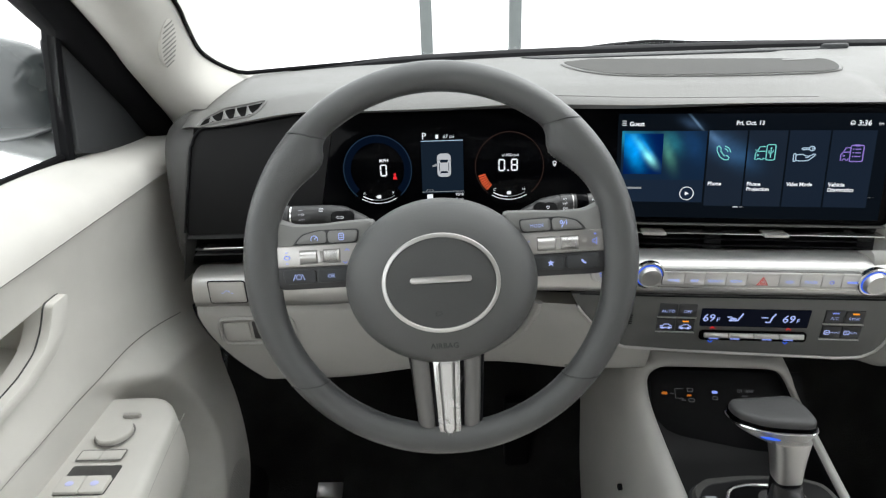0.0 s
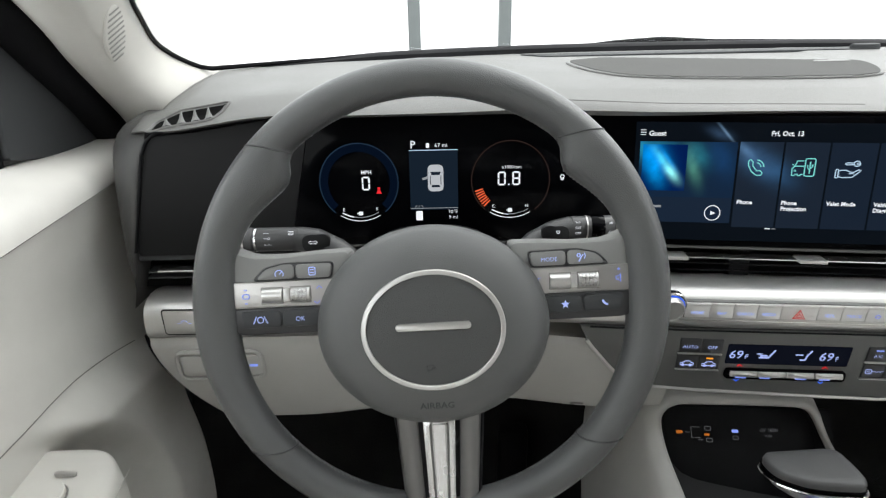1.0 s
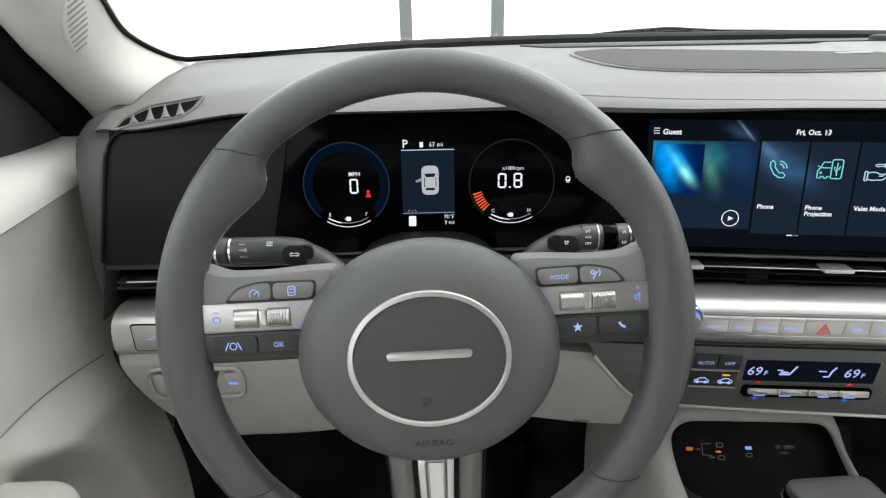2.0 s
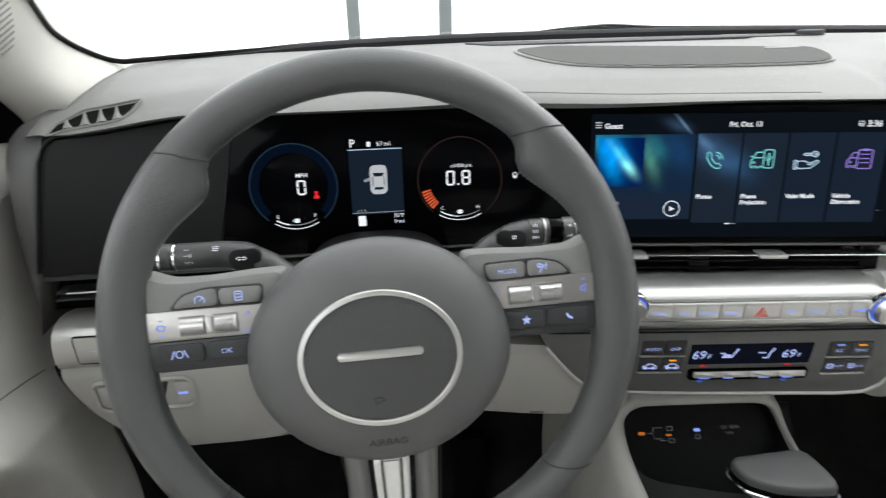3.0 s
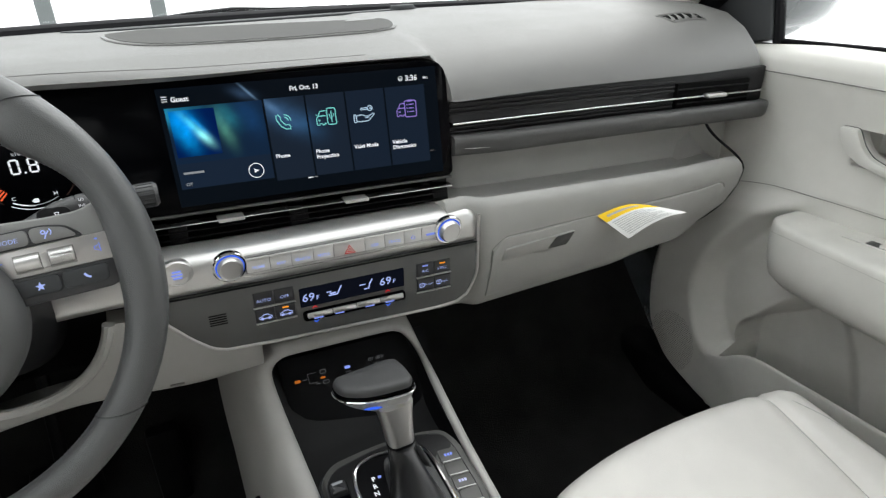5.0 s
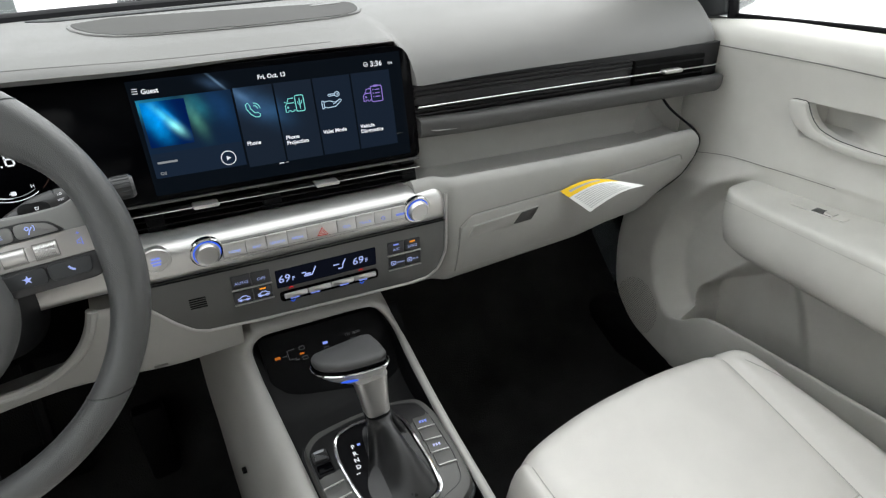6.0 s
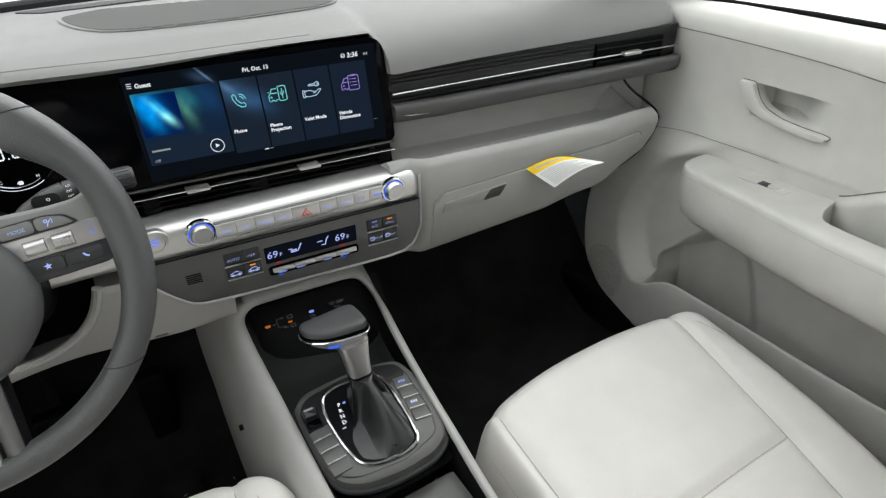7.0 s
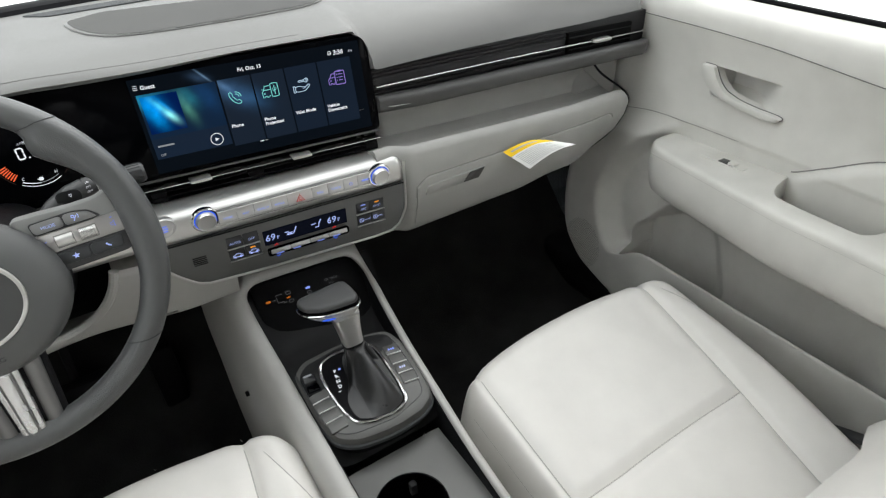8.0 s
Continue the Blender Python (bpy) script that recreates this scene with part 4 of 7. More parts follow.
for zv in (0.626, 0.619):
    part("vent_blade", band(steps(-0.336, 0.0, 14), lambda x: zv - 0.001, lambda x: zv + 0.001, D, -0.032, -0.010, 0.0005), DARK, lv)
part("vent_chrome_line", band(steps(-0.320, -0.10, 14), lambda x: 0.6322, lambda x: 0.6342, D, -0.02, 0.004, 0.0006), CHROME, lv)

# passenger vent strip, from the display to the door
pv_z = lambda x: along([(0.53, 0.7215), (0.77, 0.7140), (1.07, 0.7040)], x)
V = lambda u, v, w: Vector((u, along([(0.52, 0.690), (0.80, 0.684), (1.0, 0.676), (1.10, 0.672)], u) - w, pv_z(u) + v))
pv = part("passenger_vent_strip", band(steps(0.5295, 1.096, 40), lambda x: -0.030, lambda x: 0.034, V, -0.05, -0.010), STRIP, dash, "ribbed black vent strip across the passenger side")
for dv in (0.0225, 0.0165, 0.0105, -0.007, -0.0125):
    part("strip_rib", band(steps(0.5300, 0.903, 30), lambda x: dv - 0.0018, lambda x: dv + 0.0018, V, -0.012, -0.0060, 0.0015), STRIP, pv)
part("vent_chrome_line", band(steps(0.5305, 1.090, 40), lambda x: -0.0012, lambda x: 0.0012, V, -0.010, 0.0015, 0.0006), CHROME, pv)
# Black band over the strip in place of the outlet's inner shade.
ow = part("outlet_shade", band(steps(0.906, 1.056, 12), lambda x: -0.017, lambda x: 0.020, V, -0.012, -0.0035, 0.001), VOID, pv)
for dv in (0.012, -0.009):
    part("vent_blade", band(steps(0.908, 1.054, 8), lambda x: dv - 0.001, lambda x: dv + 0.001, V, -0.010, -0.0015, 0.0005), BLACK, ow)
part("vent_tab", plate(rrect(0.040, 0.0065, 0.003), lambda a, b, w: V(0.980 + a, b, w), -0.004, 0.007, 0.002), SATIN, ow)
lip = []
for x in steps(0.5300, 1.100, 44):
    z0 = pv_z(x) - 0.0215
    y0 = along([(0.53, 0.682), (0.60, 0.672), (0.8, 0.666), (1.0, 0.658), (1.10, 0.653)], x) + 0.014 * ss(1.078, 1.100, x)
    sec = [(0.016, 0.010), (0.005, 0.0095), (0.001, 0.007), (0.0, 0.002), (0.0005, -0.010), (0.003, -0.0145), (0.008, -0.0165), (0.020, -0.0165), (0.024, 0.0)]
    lip.append([Vector((x, y0 + a, z0 - 0.003 + b * (1 - 0.35 * ss(1.085, 1.100, x)))) for a, b in sec])
part("strip_lip", sheet(lip, wrap_v=True, caps=True), LIP, dash, "soft dark grey roll below the vent strip", sharp=60)


# open tray and lower passenger panel
def low_profile(x):
    zs_ = along([(0.53, 0.637), (0.75, 0.624), (1.06, 0.607)], x)
    yb = 0.012 * ss(0.90, 1.06, x)
    return [(0.675, zs_ + 0.056), (0.700, zs_ + 0.050), (0.722, zs_ + 0.030), (0.728, zs_ + 0.008), (0.722, zs_ - 0.012), (0.700, zs_ - 0.019), (0.672, zs_ - 0.013), (0.655 + yb, zs_ - 0.004), (0.647 + yb, zs_), (0.640 + yb, zs_ - 0.003), (0.636 + yb, zs_ - 0.012), (0.634 + yb, 0.598 if zs_ > 0.62 else zs_ - 0.022), (0.634 + yb, 0.580), (0.636 + yb, 0.560), (0.642 + yb, 0.530), (0.650 + yb, 0.500), (0.657 + yb, 0.480), (0.664 + yb, 0.470), (0.685, 0.465), (0.80, 0.462), (0.80, zs_ + 0.056)]


def low_right(z):
    return glide([(0.455, 0.870), (0.470, 0.894), (0.495, 0.950), (0.521, 1.007), (0.550, 1.031), (0.585, 1.040), (0.605, 1.030), (0.651, 0.972), (0.681, 0.952), (0.72, 0.945)], z)


rows = []
for u in steps(0, 1, 60):
    xg = lerp(0.50, 1.066, u)
    rows.append([Vector((lerp(0.500, low_right(z), u), y + 0.016 * (1 - ss(0.528, 0.552, lerp(0.500, low_right(z), u))), z)) for y, z in low_profile(xg)])
# Panel and lid use the darkened grey in place of falling shade.
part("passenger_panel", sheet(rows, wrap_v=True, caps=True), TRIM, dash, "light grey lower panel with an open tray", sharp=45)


def face_y(x, z):
    pr = [(zz, y) for y, zz in low_profile(x)[9:18]]
    return along(sorted(pr), z)


F = lambda u, v, w: Vector((u, face_y(u, v) - w, v))
part("panel_gap", tube([(low_right(z) + 0.003, face_y(1.03, min(z, 0.6)) + 0.004 + 0.25 * max(0, z - 0.60), z) for z in steps(0.672, 0.468, 40)], 0.0022, 6), RUBBER, dash)
gb_hi = lambda x: 0.5795 - 0.010 * (x - 0.54) - 0.012 * ss(0.985, 1.0, x) - 0.014 * ss(0.576, 0.558, x)
gb_lo = lambda x: 0.487 + 0.045 * ss(0.90, 1.0, x)
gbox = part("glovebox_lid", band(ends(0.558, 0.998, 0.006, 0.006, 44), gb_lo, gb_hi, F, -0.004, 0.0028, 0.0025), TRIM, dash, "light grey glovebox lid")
part("lid_gap", tube([F(x, gb_hi(x) + 0.0014, 0.0002) for x in steps(0.558, 0.985, 40)] + [F(x, z, 0.0002) for x, z in ((0.992, 0.5735), (0.9965, 0.570), (0.998, 0.564), (0.996, 0.555), (0.988, 0.544), (0.972, 0.531))], 0.0007, 6), SEAM, gbox)
part("lid_gap", tube([F(0.5572, z, 0.0003) for z in steps(0.566, 0.545, 6)], 0.0007, 6), SEAM, gbox)
lt = soften([(0.572, 0.545), (0.576, 0.563), (0.690, 0.5645), (0.679, 0.543)], 0.003)
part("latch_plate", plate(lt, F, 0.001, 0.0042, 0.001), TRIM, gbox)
part("latch_pocket", plate(soften([(0.646, 0.5455), (0.658, 0.5625), (0.6885, 0.5635), (0.678, 0.5445)], 0.002), F, 0.002, 0.0048, 0.0004), LIP, gbox, "recessed glovebox latch")

# ---- brushed strip, climate panel, knee panel ----
def strip_dz(x):
    return -0.021 * ss(0.16, -0.20, x)


rows = []
for x in ends(-0.338, 0.5385, 0.004, 0.012, 60):
    e = 0.0
    if x > 0.5265:
        e = 0.012 - math.sqrt(max(0, 0.012 ** 2 - (x - 0.5265) ** 2))
    dz, y0 = strip_dz(x), stack_y(x) + e * 0.6
    rows.append([Vector((x, y0 + dy, z + dz - (e * 0.5 if z > 0.6 else 0))) for dy, z in ((0.080, 0.613), (0.062, 0.620), (0.045, 0.6255), (0.030, 0.6275), (0.017, 0.6255), (0.008, 0.6205), (0.003, 0.6125), (0.001, 0.602), (0.001, 0.592), (0.003, 0.585), (0.008, 0.5825), (0.08, 0.5825))])
strip = part("brushed_strip", sheet(rows, wrap_v=True, caps=True), ALU, dash, "brushed satin aluminium strip", sharp=50)

R = lambda u, v, w: Vector((u - 0.006, stack_y(u - 0.006) + 0.0015 - w, v + 0.0015))
# button row between the two knobs
part("row_bezel", band(steps(0.262, 0.486, 20), lambda x: 0.5960, lambda x: 0.6165, R, -0.004, 0.0006, 0.0005), SPOKE, strip)
wd = [0.0255, 0.0235, 0.0245, 0.0235, 0.0370, 0.0240, 0.0240, 0.0225, 0.0225]
x = 0.2625
for i, w_ in enumerate(wd):
    c = x + w_ / 2
    k = part("row_button", plate(rrect(w_ - 0.0004, 0.0175, 0.0006), lambda u, v, w, c=c: R(c + u, 0.6062 + v, w), -0.002, 0.0026, 0.0005), PEARL, strip)
    part("top_key", plate(rrect(w_ - 0.0004, 0.0030, 0.0006), lambda u, v, w, c=c: R(c + u, 0.6136 + v, w), 0.002, 0.0034, 0.0006), PEARL, k)
    word = ["HOME", "MAP", "SEARCH", "MEDIA", "", "SEEK", "TRACK", "", ""][i]
    if i == 4:
        part("hazard_mark", join(stroke([(-0.0060, -0.0040), (0.0, 0.0058), (0.0060, -0.0040)], lambda u, v, w, c=c: R(c + u, 0.6035 + v, w), 0.0032, 0.0008, True), stroke([(-0.0028, -0.0022), (0.0, 0.0022), (0.0028, -0.0022)], lambda u, v, w, c=c: R(c + u, 0.6035 + v, w), 0.0032, 0.0006, True)), HZ_GLOW, k, "red hazard triangle")
    elif word:
        part("word", lettering(word, 0.0048, R, 0.0030, "CENTER", c, 0.6020, 0, 0.0001), BP_GLOW, k)
    elif i == 7:
        part("mark", stroke(oval(0.0022, 0.0022, 10), lambda u, v, w, c=c: R(c + u, 0.604 + v, w), 0.0032, 0.0004, True), B_GLOW, k)
    else:
        part("word", decal(rrect(0.011, 0.0028, 0.0005), lambda u, v, w, c=c: R(c + u, 0.604 + v, w), 0.0031), B_GLOW, k)
    x += w_


def knob(cx, cz, r=0.0165):
    y0 = stack_y(cx)
    K = at(Matrix.Translation((cx, y0, cz)) @ Matrix.Rotation(radians(90 + 6), 4, "X") @ Matrix.Rotation(0.0, 4, "Y"))
    k = part("rotary_knob", turned([(r * 0.84, -0.004), (r * 0.84, 0.0042), (r * 0.85, 0.0046), (r * 0.80, 0.0090), (r * 0.75, 0.0106), (r * 0.68, 0.0108), (r * 0.65, 0.0103), (0.0002, 0.0103)], K, 48), SATIN, strip, "satin silver rotary knob with a blue light ring")
    part("knob_seat", turned([(r * 1.12, -0.003), (r * 1.12, 0.0022), (r * 1.05, 0.0030), (r * 0.8, 0.0030)], K, 40), CHROME, k)
    part("light_ring", turned([(r * 0.84, 0.0028), (r * 0.935, 0.0030), (r * 0.93, 0.0034), (r * 0.84, 0.0034)], K, 40), BS_GLOW, k, "blue light ring")


knob(0.240, 0.6115)
knob(0.4955, 0.6070)
part("row_rule", band(steps(0.258, 0.487, 20), lambda x: 0.5930, lambda x: 0.5940, R, -0.002, 0.0010, 0.0003), CHROME, strip)
part("small_print", lettering("CONTROL", 0.0032, R, 0.0006, "LEFT", 0.262, 0.5885), G_GLOW, strip)
part("small_print", lettering("TUNE", 0.0032, R, 0.0006, "LEFT", 0.488, 0.5885), G_GLOW, strip)
# start button, left of the stack
K = at(Matrix.Translation((0.187, stack_y(0.187) + 0.004, 0.6125)) @ Matrix.Rotation(radians(96), 4, "X"))
sb = part("start_button", turned([(0.0165, -0.004), (0.0165, 0.0035), (0.0155, 0.0050), (0.0125, 0.0052), (0.0122, 0.0035), (0.0002, 0.0040)], K, 40), SATIN, strip, "round satin start button")
for k in range(3):
    part("mark", decal(rrect(0.011 - 0.002 * abs(k - 1), 0.0020, 0.0005), lambda u, v, w, k=k: K(u, -(0.004 - 0.004 * k) + v, w), 0.0045), B_GLOW, sb)
# buttons in the strip's left end
L = lambda u, v, w: Vector((u, stack_y(u) + 0.0012 - w, v))
b0 = part("strip_button", plate(rrect(0.047, 0.030, 0.003), lambda u, v, w: L(-0.291 + u, 0.5855 + v, w), -0.002, 0.0022, 0.001), ALU, strip)
part("button_gap", stroke(rrect(0.0485, 0.0315, 0.0035, 4, -0.291, 0.5855), L, 0.0004, 0.0009, True), RUBBER, b0)
part("mark", join(stroke(arc(-0.291, 0.5845, 0.004, 20, 160, 8), L, 0.0026, 0.0004), stroke([(-0.299, 0.5850), (-0.2955, 0.5850)], L, 0.0026, 0.0004), stroke([(-0.2865, 0.5850), (-0.283, 0.5850)], L, 0.0026, 0.0004)), BP_GLOW, b0)
b1 = part("strip_button", plate(rrect(0.040, 0.030, 0.003), lambda u, v, w: L(-0.245 + u, 0.5855 + v, w), -0.002, 0.0022, 0.001), ALU, strip)
part("button_gap", stroke(rrect(0.0415, 0.0315, 0.0035, 4, -0.245, 0.5855), L, 0.0004, 0.0009, True), RUBBER, b1)

# climate panel
cp = [(0.150, 0.5815), (0.160, 0.562), (0.173, 0.546), (0.187, 0.529), (0.206, 0.511), (0.221, 0.5055), (0.28, 0.5025), (0.39, 0.4995), (0.48, 0.4975), (0.508, 0.4995), (0.526, 0.511), (0.5340, 0.535), (0.536, 0.5815)]
poly = list(reversed(soften(cp, 0.006)))
cols = []
clo = lambda x: along([(p[0], p[1]) for p in cp[:-1]], x)
climate = part("climate_panel", band(steps(0.151, 0.5340, 60), clo, lambda x: 0.5822, C, -0.05, 0.0, 0.002), PANEL, dash, "mid-grey climate control panel with blue backlit legends")
edge = [C(x, clo(x) - 0.0008, -0.0005) for x in steps(0.158, 0.535, 60)] + [C(0.5365, z, -0.0005) for z in (0.545, 0.56, 0.575, 0.59, 0.605, 0.62)]
part("silver_edge", tube(edge, 0.0022, 8), SATIN, climate, "thin satin silver edge")
part("panel_seam", tube([C(x, 0.5826, 0.0002) for x in steps(0.16, 0.538, 30)], 0.0010, 6), RUBBER, climate)
# sensor slots
for k in range(5):
    part("sensor_slot", plate(rrect(0.0190, 0.0016, 0.0005), lambda u, v, w, k=k: C(0.2175 + u, 0.5535 - 0.0031 * k + v, w), -0.001, 0.0004, 0.0002), RUBBER, climate)
KP = lambda u, v, w: C(u, v - 0.0062, w)
lcd = part("climate_display", plate(rrect(0.128, 0.026, 0.0015), lambda u, v, w: KP(0.3725 + u, 0.5595 + v, w), -0.002, 0.0008, 0.0005), LCD, climate, "black climate display with blue figures")
for cx_ in (0.3105, 0.4045):
    part("figure_print", lettering("69", 0.0150, KP, 0.0012, "LEFT", cx_, 0.5543, 0.08, 0.00012), BP_GLOW, lcd)
    part("unit", lettering("F", 0.0080, KP, 0.0012, "LEFT", cx_ + 0.0168, 0.5543, 0.05, 0.0001), BP_GLOW, lcd)
seatmark = lambda ox, s: join(stroke([(ox, 0.5560), (ox + 0.010 * s, 0.5560), (ox + 0.0155 * s, 0.5665)], KP, 0.0012, 0.0009), stroke([(ox + 0.001 * s, 0.5585), (ox + 0.0085 * s, 0.5585)], KP, 0.0012, 0.0011))
part("seat_symbol", join(seatmark(0.3425, 1), stroke([(0.340, 0.5610), (0.3455, 0.5610)], KP, 0.0012, 0.0007)), BP_GLOW, lcd)
part("airflow_symbol", join(stroke([(0.3855, 0.5545), (0.391, 0.5545), (0.3925, 0.5610), (0.3960, 0.5665)], KP, 0.0012, 0.0009), stroke([(0.3800, 0.5610), (0.3875, 0.5610)], KP, 0.0012, 0.0007)), BP_GLOW, lcd)
# key bar below the display
bar = part("key_bar", plate(rrect(0.127, 0.0135, 0.004), lambda u, v, w: KP(0.3735 + u, 0.5340 + v, w), -0.002, 0.004, 0.0015), GLOSS, climate)
for i in range(4):
    part("chrome_key", plate(rrect(0.0293, 0.0066, 0.0010), lambda u, v, w, i=i: KP(0.3290 + 0.0298 * i + u, 0.5360 + v, w - 0.35 * v), 0.002, 0.0062, 0.0015), SATIN, bar)
for i, c in ((0, 0.327), (1, 0.3525), (2, 0.3905), (3, 0.4155)):
    part("blue_line", decal(rrect(0.0115, 0.0016, 0.0005), lambda u, v, w, c=c: KP(c + u, 0.5305 + v, w), 0.0045), B_GLOW, bar)
for c in (0.325, 0.4150):
    part("red_arrow", stroke([(c - 0.0026, 0.5433), (c, 0.5456), (c + 0.0026, 0.5433)], KP, 0.0006, 0.0007), R_GLOW, climate)
    part("blue_arrow", stroke([(c - 0.0026, 0.5250), (c, 0.5226), (c + 0.0026, 0.5250)], KP, 0.0006, 0.0007), BS_GLOW, climate)


def key(cx, cz, w_=0.0222, h=0.0178):
    return part("climate_key", plate(rrect(w_, h, 0.0012), lambda u, v, w: KP(cx + u, cz + v, w), -0.002, 0.0014, 0.0008), BUTTON, climate)


def car_mark(cx, cz, f, w, s=1.0):
    pts = [(-0.0070, -0.0020), (-0.0068, 0.0005), (-0.0040, 0.0012), (-0.0018, 0.0034), (0.0028, 0.0034), (0.0048, 0.0012), (0.0070, 0.0006), (0.0072, -0.0020)]
    return join(stroke([(cx + a * s, cz + b * s) for a, b in pts], f, w, 0.00055, True), stroke(oval(0.0014 * s, 0.0014 * s, 8, cx - 0.004 * s, cz - 0.002 * s), f, w, 0.0005, True), stroke(oval(0.0014 * s, 0.0014 * s, 8, cx + 0.004 * s, cz - 0.002 * s), f, w, 0.0005, True))


ka, kb = key(0.2685, 0.5695), key(0.2917, 0.5695)
kc, kd = key(0.2680, 0.5475), key(0.2912, 0.5475)
part("word", lettering("AUTO", 0.0058, KP, 0.0018, "CENTER", 0.2685, 0.5660), BP_GLOW, ka)
part("word", lettering("OFF", 0.0058, KP, 0.0018, "CENTER", 0.2917, 0.5660), BP_GLOW, kb)
part("mark", car_mark(0.2680, 0.5455, KP, 0.0018), BP_GLOW, kc)
part("mark", car_mark(0.2912, 0.5455, KP, 0.0018), BP_GLOW, kd)
part("indicator", decal(rrect(0.0075, 0.0018, 0.0004), lambda u, v, w: KP(0.2912 + u, 0.5532 + v, w), 0.0017), O_GLOW, kd)
for cz in (0.5585, 0.5370):
    part("silver_rule", plate(rrect(0.0470, 0.0015, 0.0005), lambda u, v, w: KP(0.2798 + u, cz + v, w), 0.0, 0.0022, 0.0006), SATIN, climate)
ke, kf = key(0.4640, 0.5645), key(0.4868, 0.5640)
kg, kh = key(0.4645, 0.5420), key(0.4873, 0.5420)
part("word", lettering("A/C", 0.0055, KP, 0.0018, "CENTER", 0.4640, 0.5605), BP_GLOW, ke)
part("word", lettering("SYNC", 0.0052, KP, 0.0018, "CENTER", 0.4868, 0.5605), BP_GLOW, kf)
part("indicator", decal(rrect(0.0075, 0.0018, 0.0004), lambda u, v, w: KP(0.4640 + u, 0.5695 + v, w), 0.0017), B_GLOW, ke)
part("indicator", decal(rrect(0.0075, 0.0018, 0.0004), lambda u, v, w: KP(0.4868 + u, 0.5690 + v, w), 0.0017), O_GLOW, kf)
for kk, cx_ in ((kg, 0.4645), (kh, 0.4873)):
    part("mark", join(stroke(rrect(0.0060, 0.0052, 0.0012, 2, cx_ - 0.0050, 0.5420), KP, 0.0018, 0.0005, True), stroke([(cx_ - 0.0065, 0.5420), (cx_ - 0.0035, 0.5420)], KP, 0.0018, 0.0004)), BP_GLOW, kk)
    part("word", lettering("FRONT" if kk is kg else "REAR", 0.0034, KP, 0.0018, "LEFT", cx_ - 0.001, 0.5408), BP_GLOW, kk)
for cz in (0.5535, 0.5315):
    part("silver_rule", plate(rrect(0.0465, 0.0015, 0.0005), lambda u, v, w: KP(0.4757 + u, cz + v, w), 0.0, 0.0022, 0.0006), SATIN, climate)

# knee panel below the wheel, with its opening round the column
def knee_left(z):
    return -0.338 + 0.066 * (max(0, 0.56 - z) / 0.125) ** 1.6


def knee_low(x):
    return 0.424 + 0.021 * ss(-0.25, 0.02, x)


rows = []
for u in steps(0, 1, 90):
    x = lerp(-0.338, 0.262, u)
    zl = knee_low(x)
    pr = [(0.74, 0.5615)] + [(0.7035 + 0.022 * t ** 2 + 0.004 * (1 - ss(0, 0.08, t)), lerp(0.5615, zl + 0.008, t)) for t in steps(0, 1, 36)] + [(0.735, zl), (0.80, zl - 0.003)]
    rows.append([Vector((lerp(knee_left(z), 0.262, u), y - 0.025 * ss(0.02, 0.20, x), z)) for y, z in pr])
knee = sheet(rows)
kill = [f_ for f_ in knee.faces if ((f_.calc_center_median().x - 0.005) / 0.108) ** 2 + ((f_.calc_center_median().z - 0.600) / 0.128) ** 2 < 1]
bmesh.ops.delete(knee, geom=kill, context="FACES")
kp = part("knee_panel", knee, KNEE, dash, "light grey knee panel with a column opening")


def knee_y(x, z):
    t = min(1, max(0, (0.5615 - z) / (0.5615 - knee_low(x) - 0.008)))
    return 0.7035 + 0.022 * t * t - 0.025 * ss(0.02, 0.20, x)


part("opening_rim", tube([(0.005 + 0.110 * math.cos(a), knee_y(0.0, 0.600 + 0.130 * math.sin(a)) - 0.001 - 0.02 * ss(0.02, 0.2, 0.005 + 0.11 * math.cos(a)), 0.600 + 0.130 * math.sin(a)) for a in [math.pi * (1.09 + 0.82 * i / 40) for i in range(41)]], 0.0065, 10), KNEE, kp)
N_ = lambda u, v, w: Vector((u, knee_y(u, v) - w, v))
pk = part("switch_recess", join(tube([N_(a, b, 0.0015) for a, b in rrect(0.098, 0.040, 0.010, 4, -0.262, 0.5245)], 0.0028, 6, True)), KNEE, kp)
for c, wide in ((-0.288, 0.034), (-0.2225, 0.018)):
    bb = part("knee_button", plate(rrect(wide, 0.028, 0.004), lambda u, v, w, c=c: N_(c + u, 0.5255 + v, w), -0.001, 0.0045, 0.0015), KNEE, pk)
part("mark", decal(rrect(0.010, 0.0035, 0.001), lambda u, v, w: N_(-0.2225 + u, 0.5255 + v, w), 0.0047), B_GLOW, bb)
# Thin dark plate that stands for shade in the recess between the buttons.
part("recess_shade", plate(soften([(-0.268, 0.511), (-0.268, 0.539), (-0.236, 0.539), (-0.246, 0.511)], 0.002), N_, 0, 0.0008, 0.0003), LIP, pk)
for xx in (-0.19, -0.12, 0.16):
    part("clip_slot", plate(rrect(0.016, 0.003, 0.001), lambda u, v, w, xx=xx: N_(xx + u, knee_low(xx) + 0.012 + v, w), -0.001, 0.0006, 0.0003), SEAM, kp)
part("left_gap", tube([(knee_left(z) - 0.003, knee_y(-0.33, z) + 0.006, z) for z in steps(0.565, 0.430, 24)], 0.0030, 6), RUBBER, dash)

# ---- steering column and its levers ----
column = thing("steering_column", "black steering column shroud with two control levers", "steering column", (0.0, 0.66, 0.60))
WA = radians(18.7)
WC, WU, WV, WN = Vector((-0.010, 0.527, 0.702)), Vector((1, 0, 0)), Vector((0, math.sin(WA), math.cos(WA))), Vector((0, -math.cos(WA), math.sin(WA)))
WR = radians(1.6)                         # the wheel stands turned a touch to the left


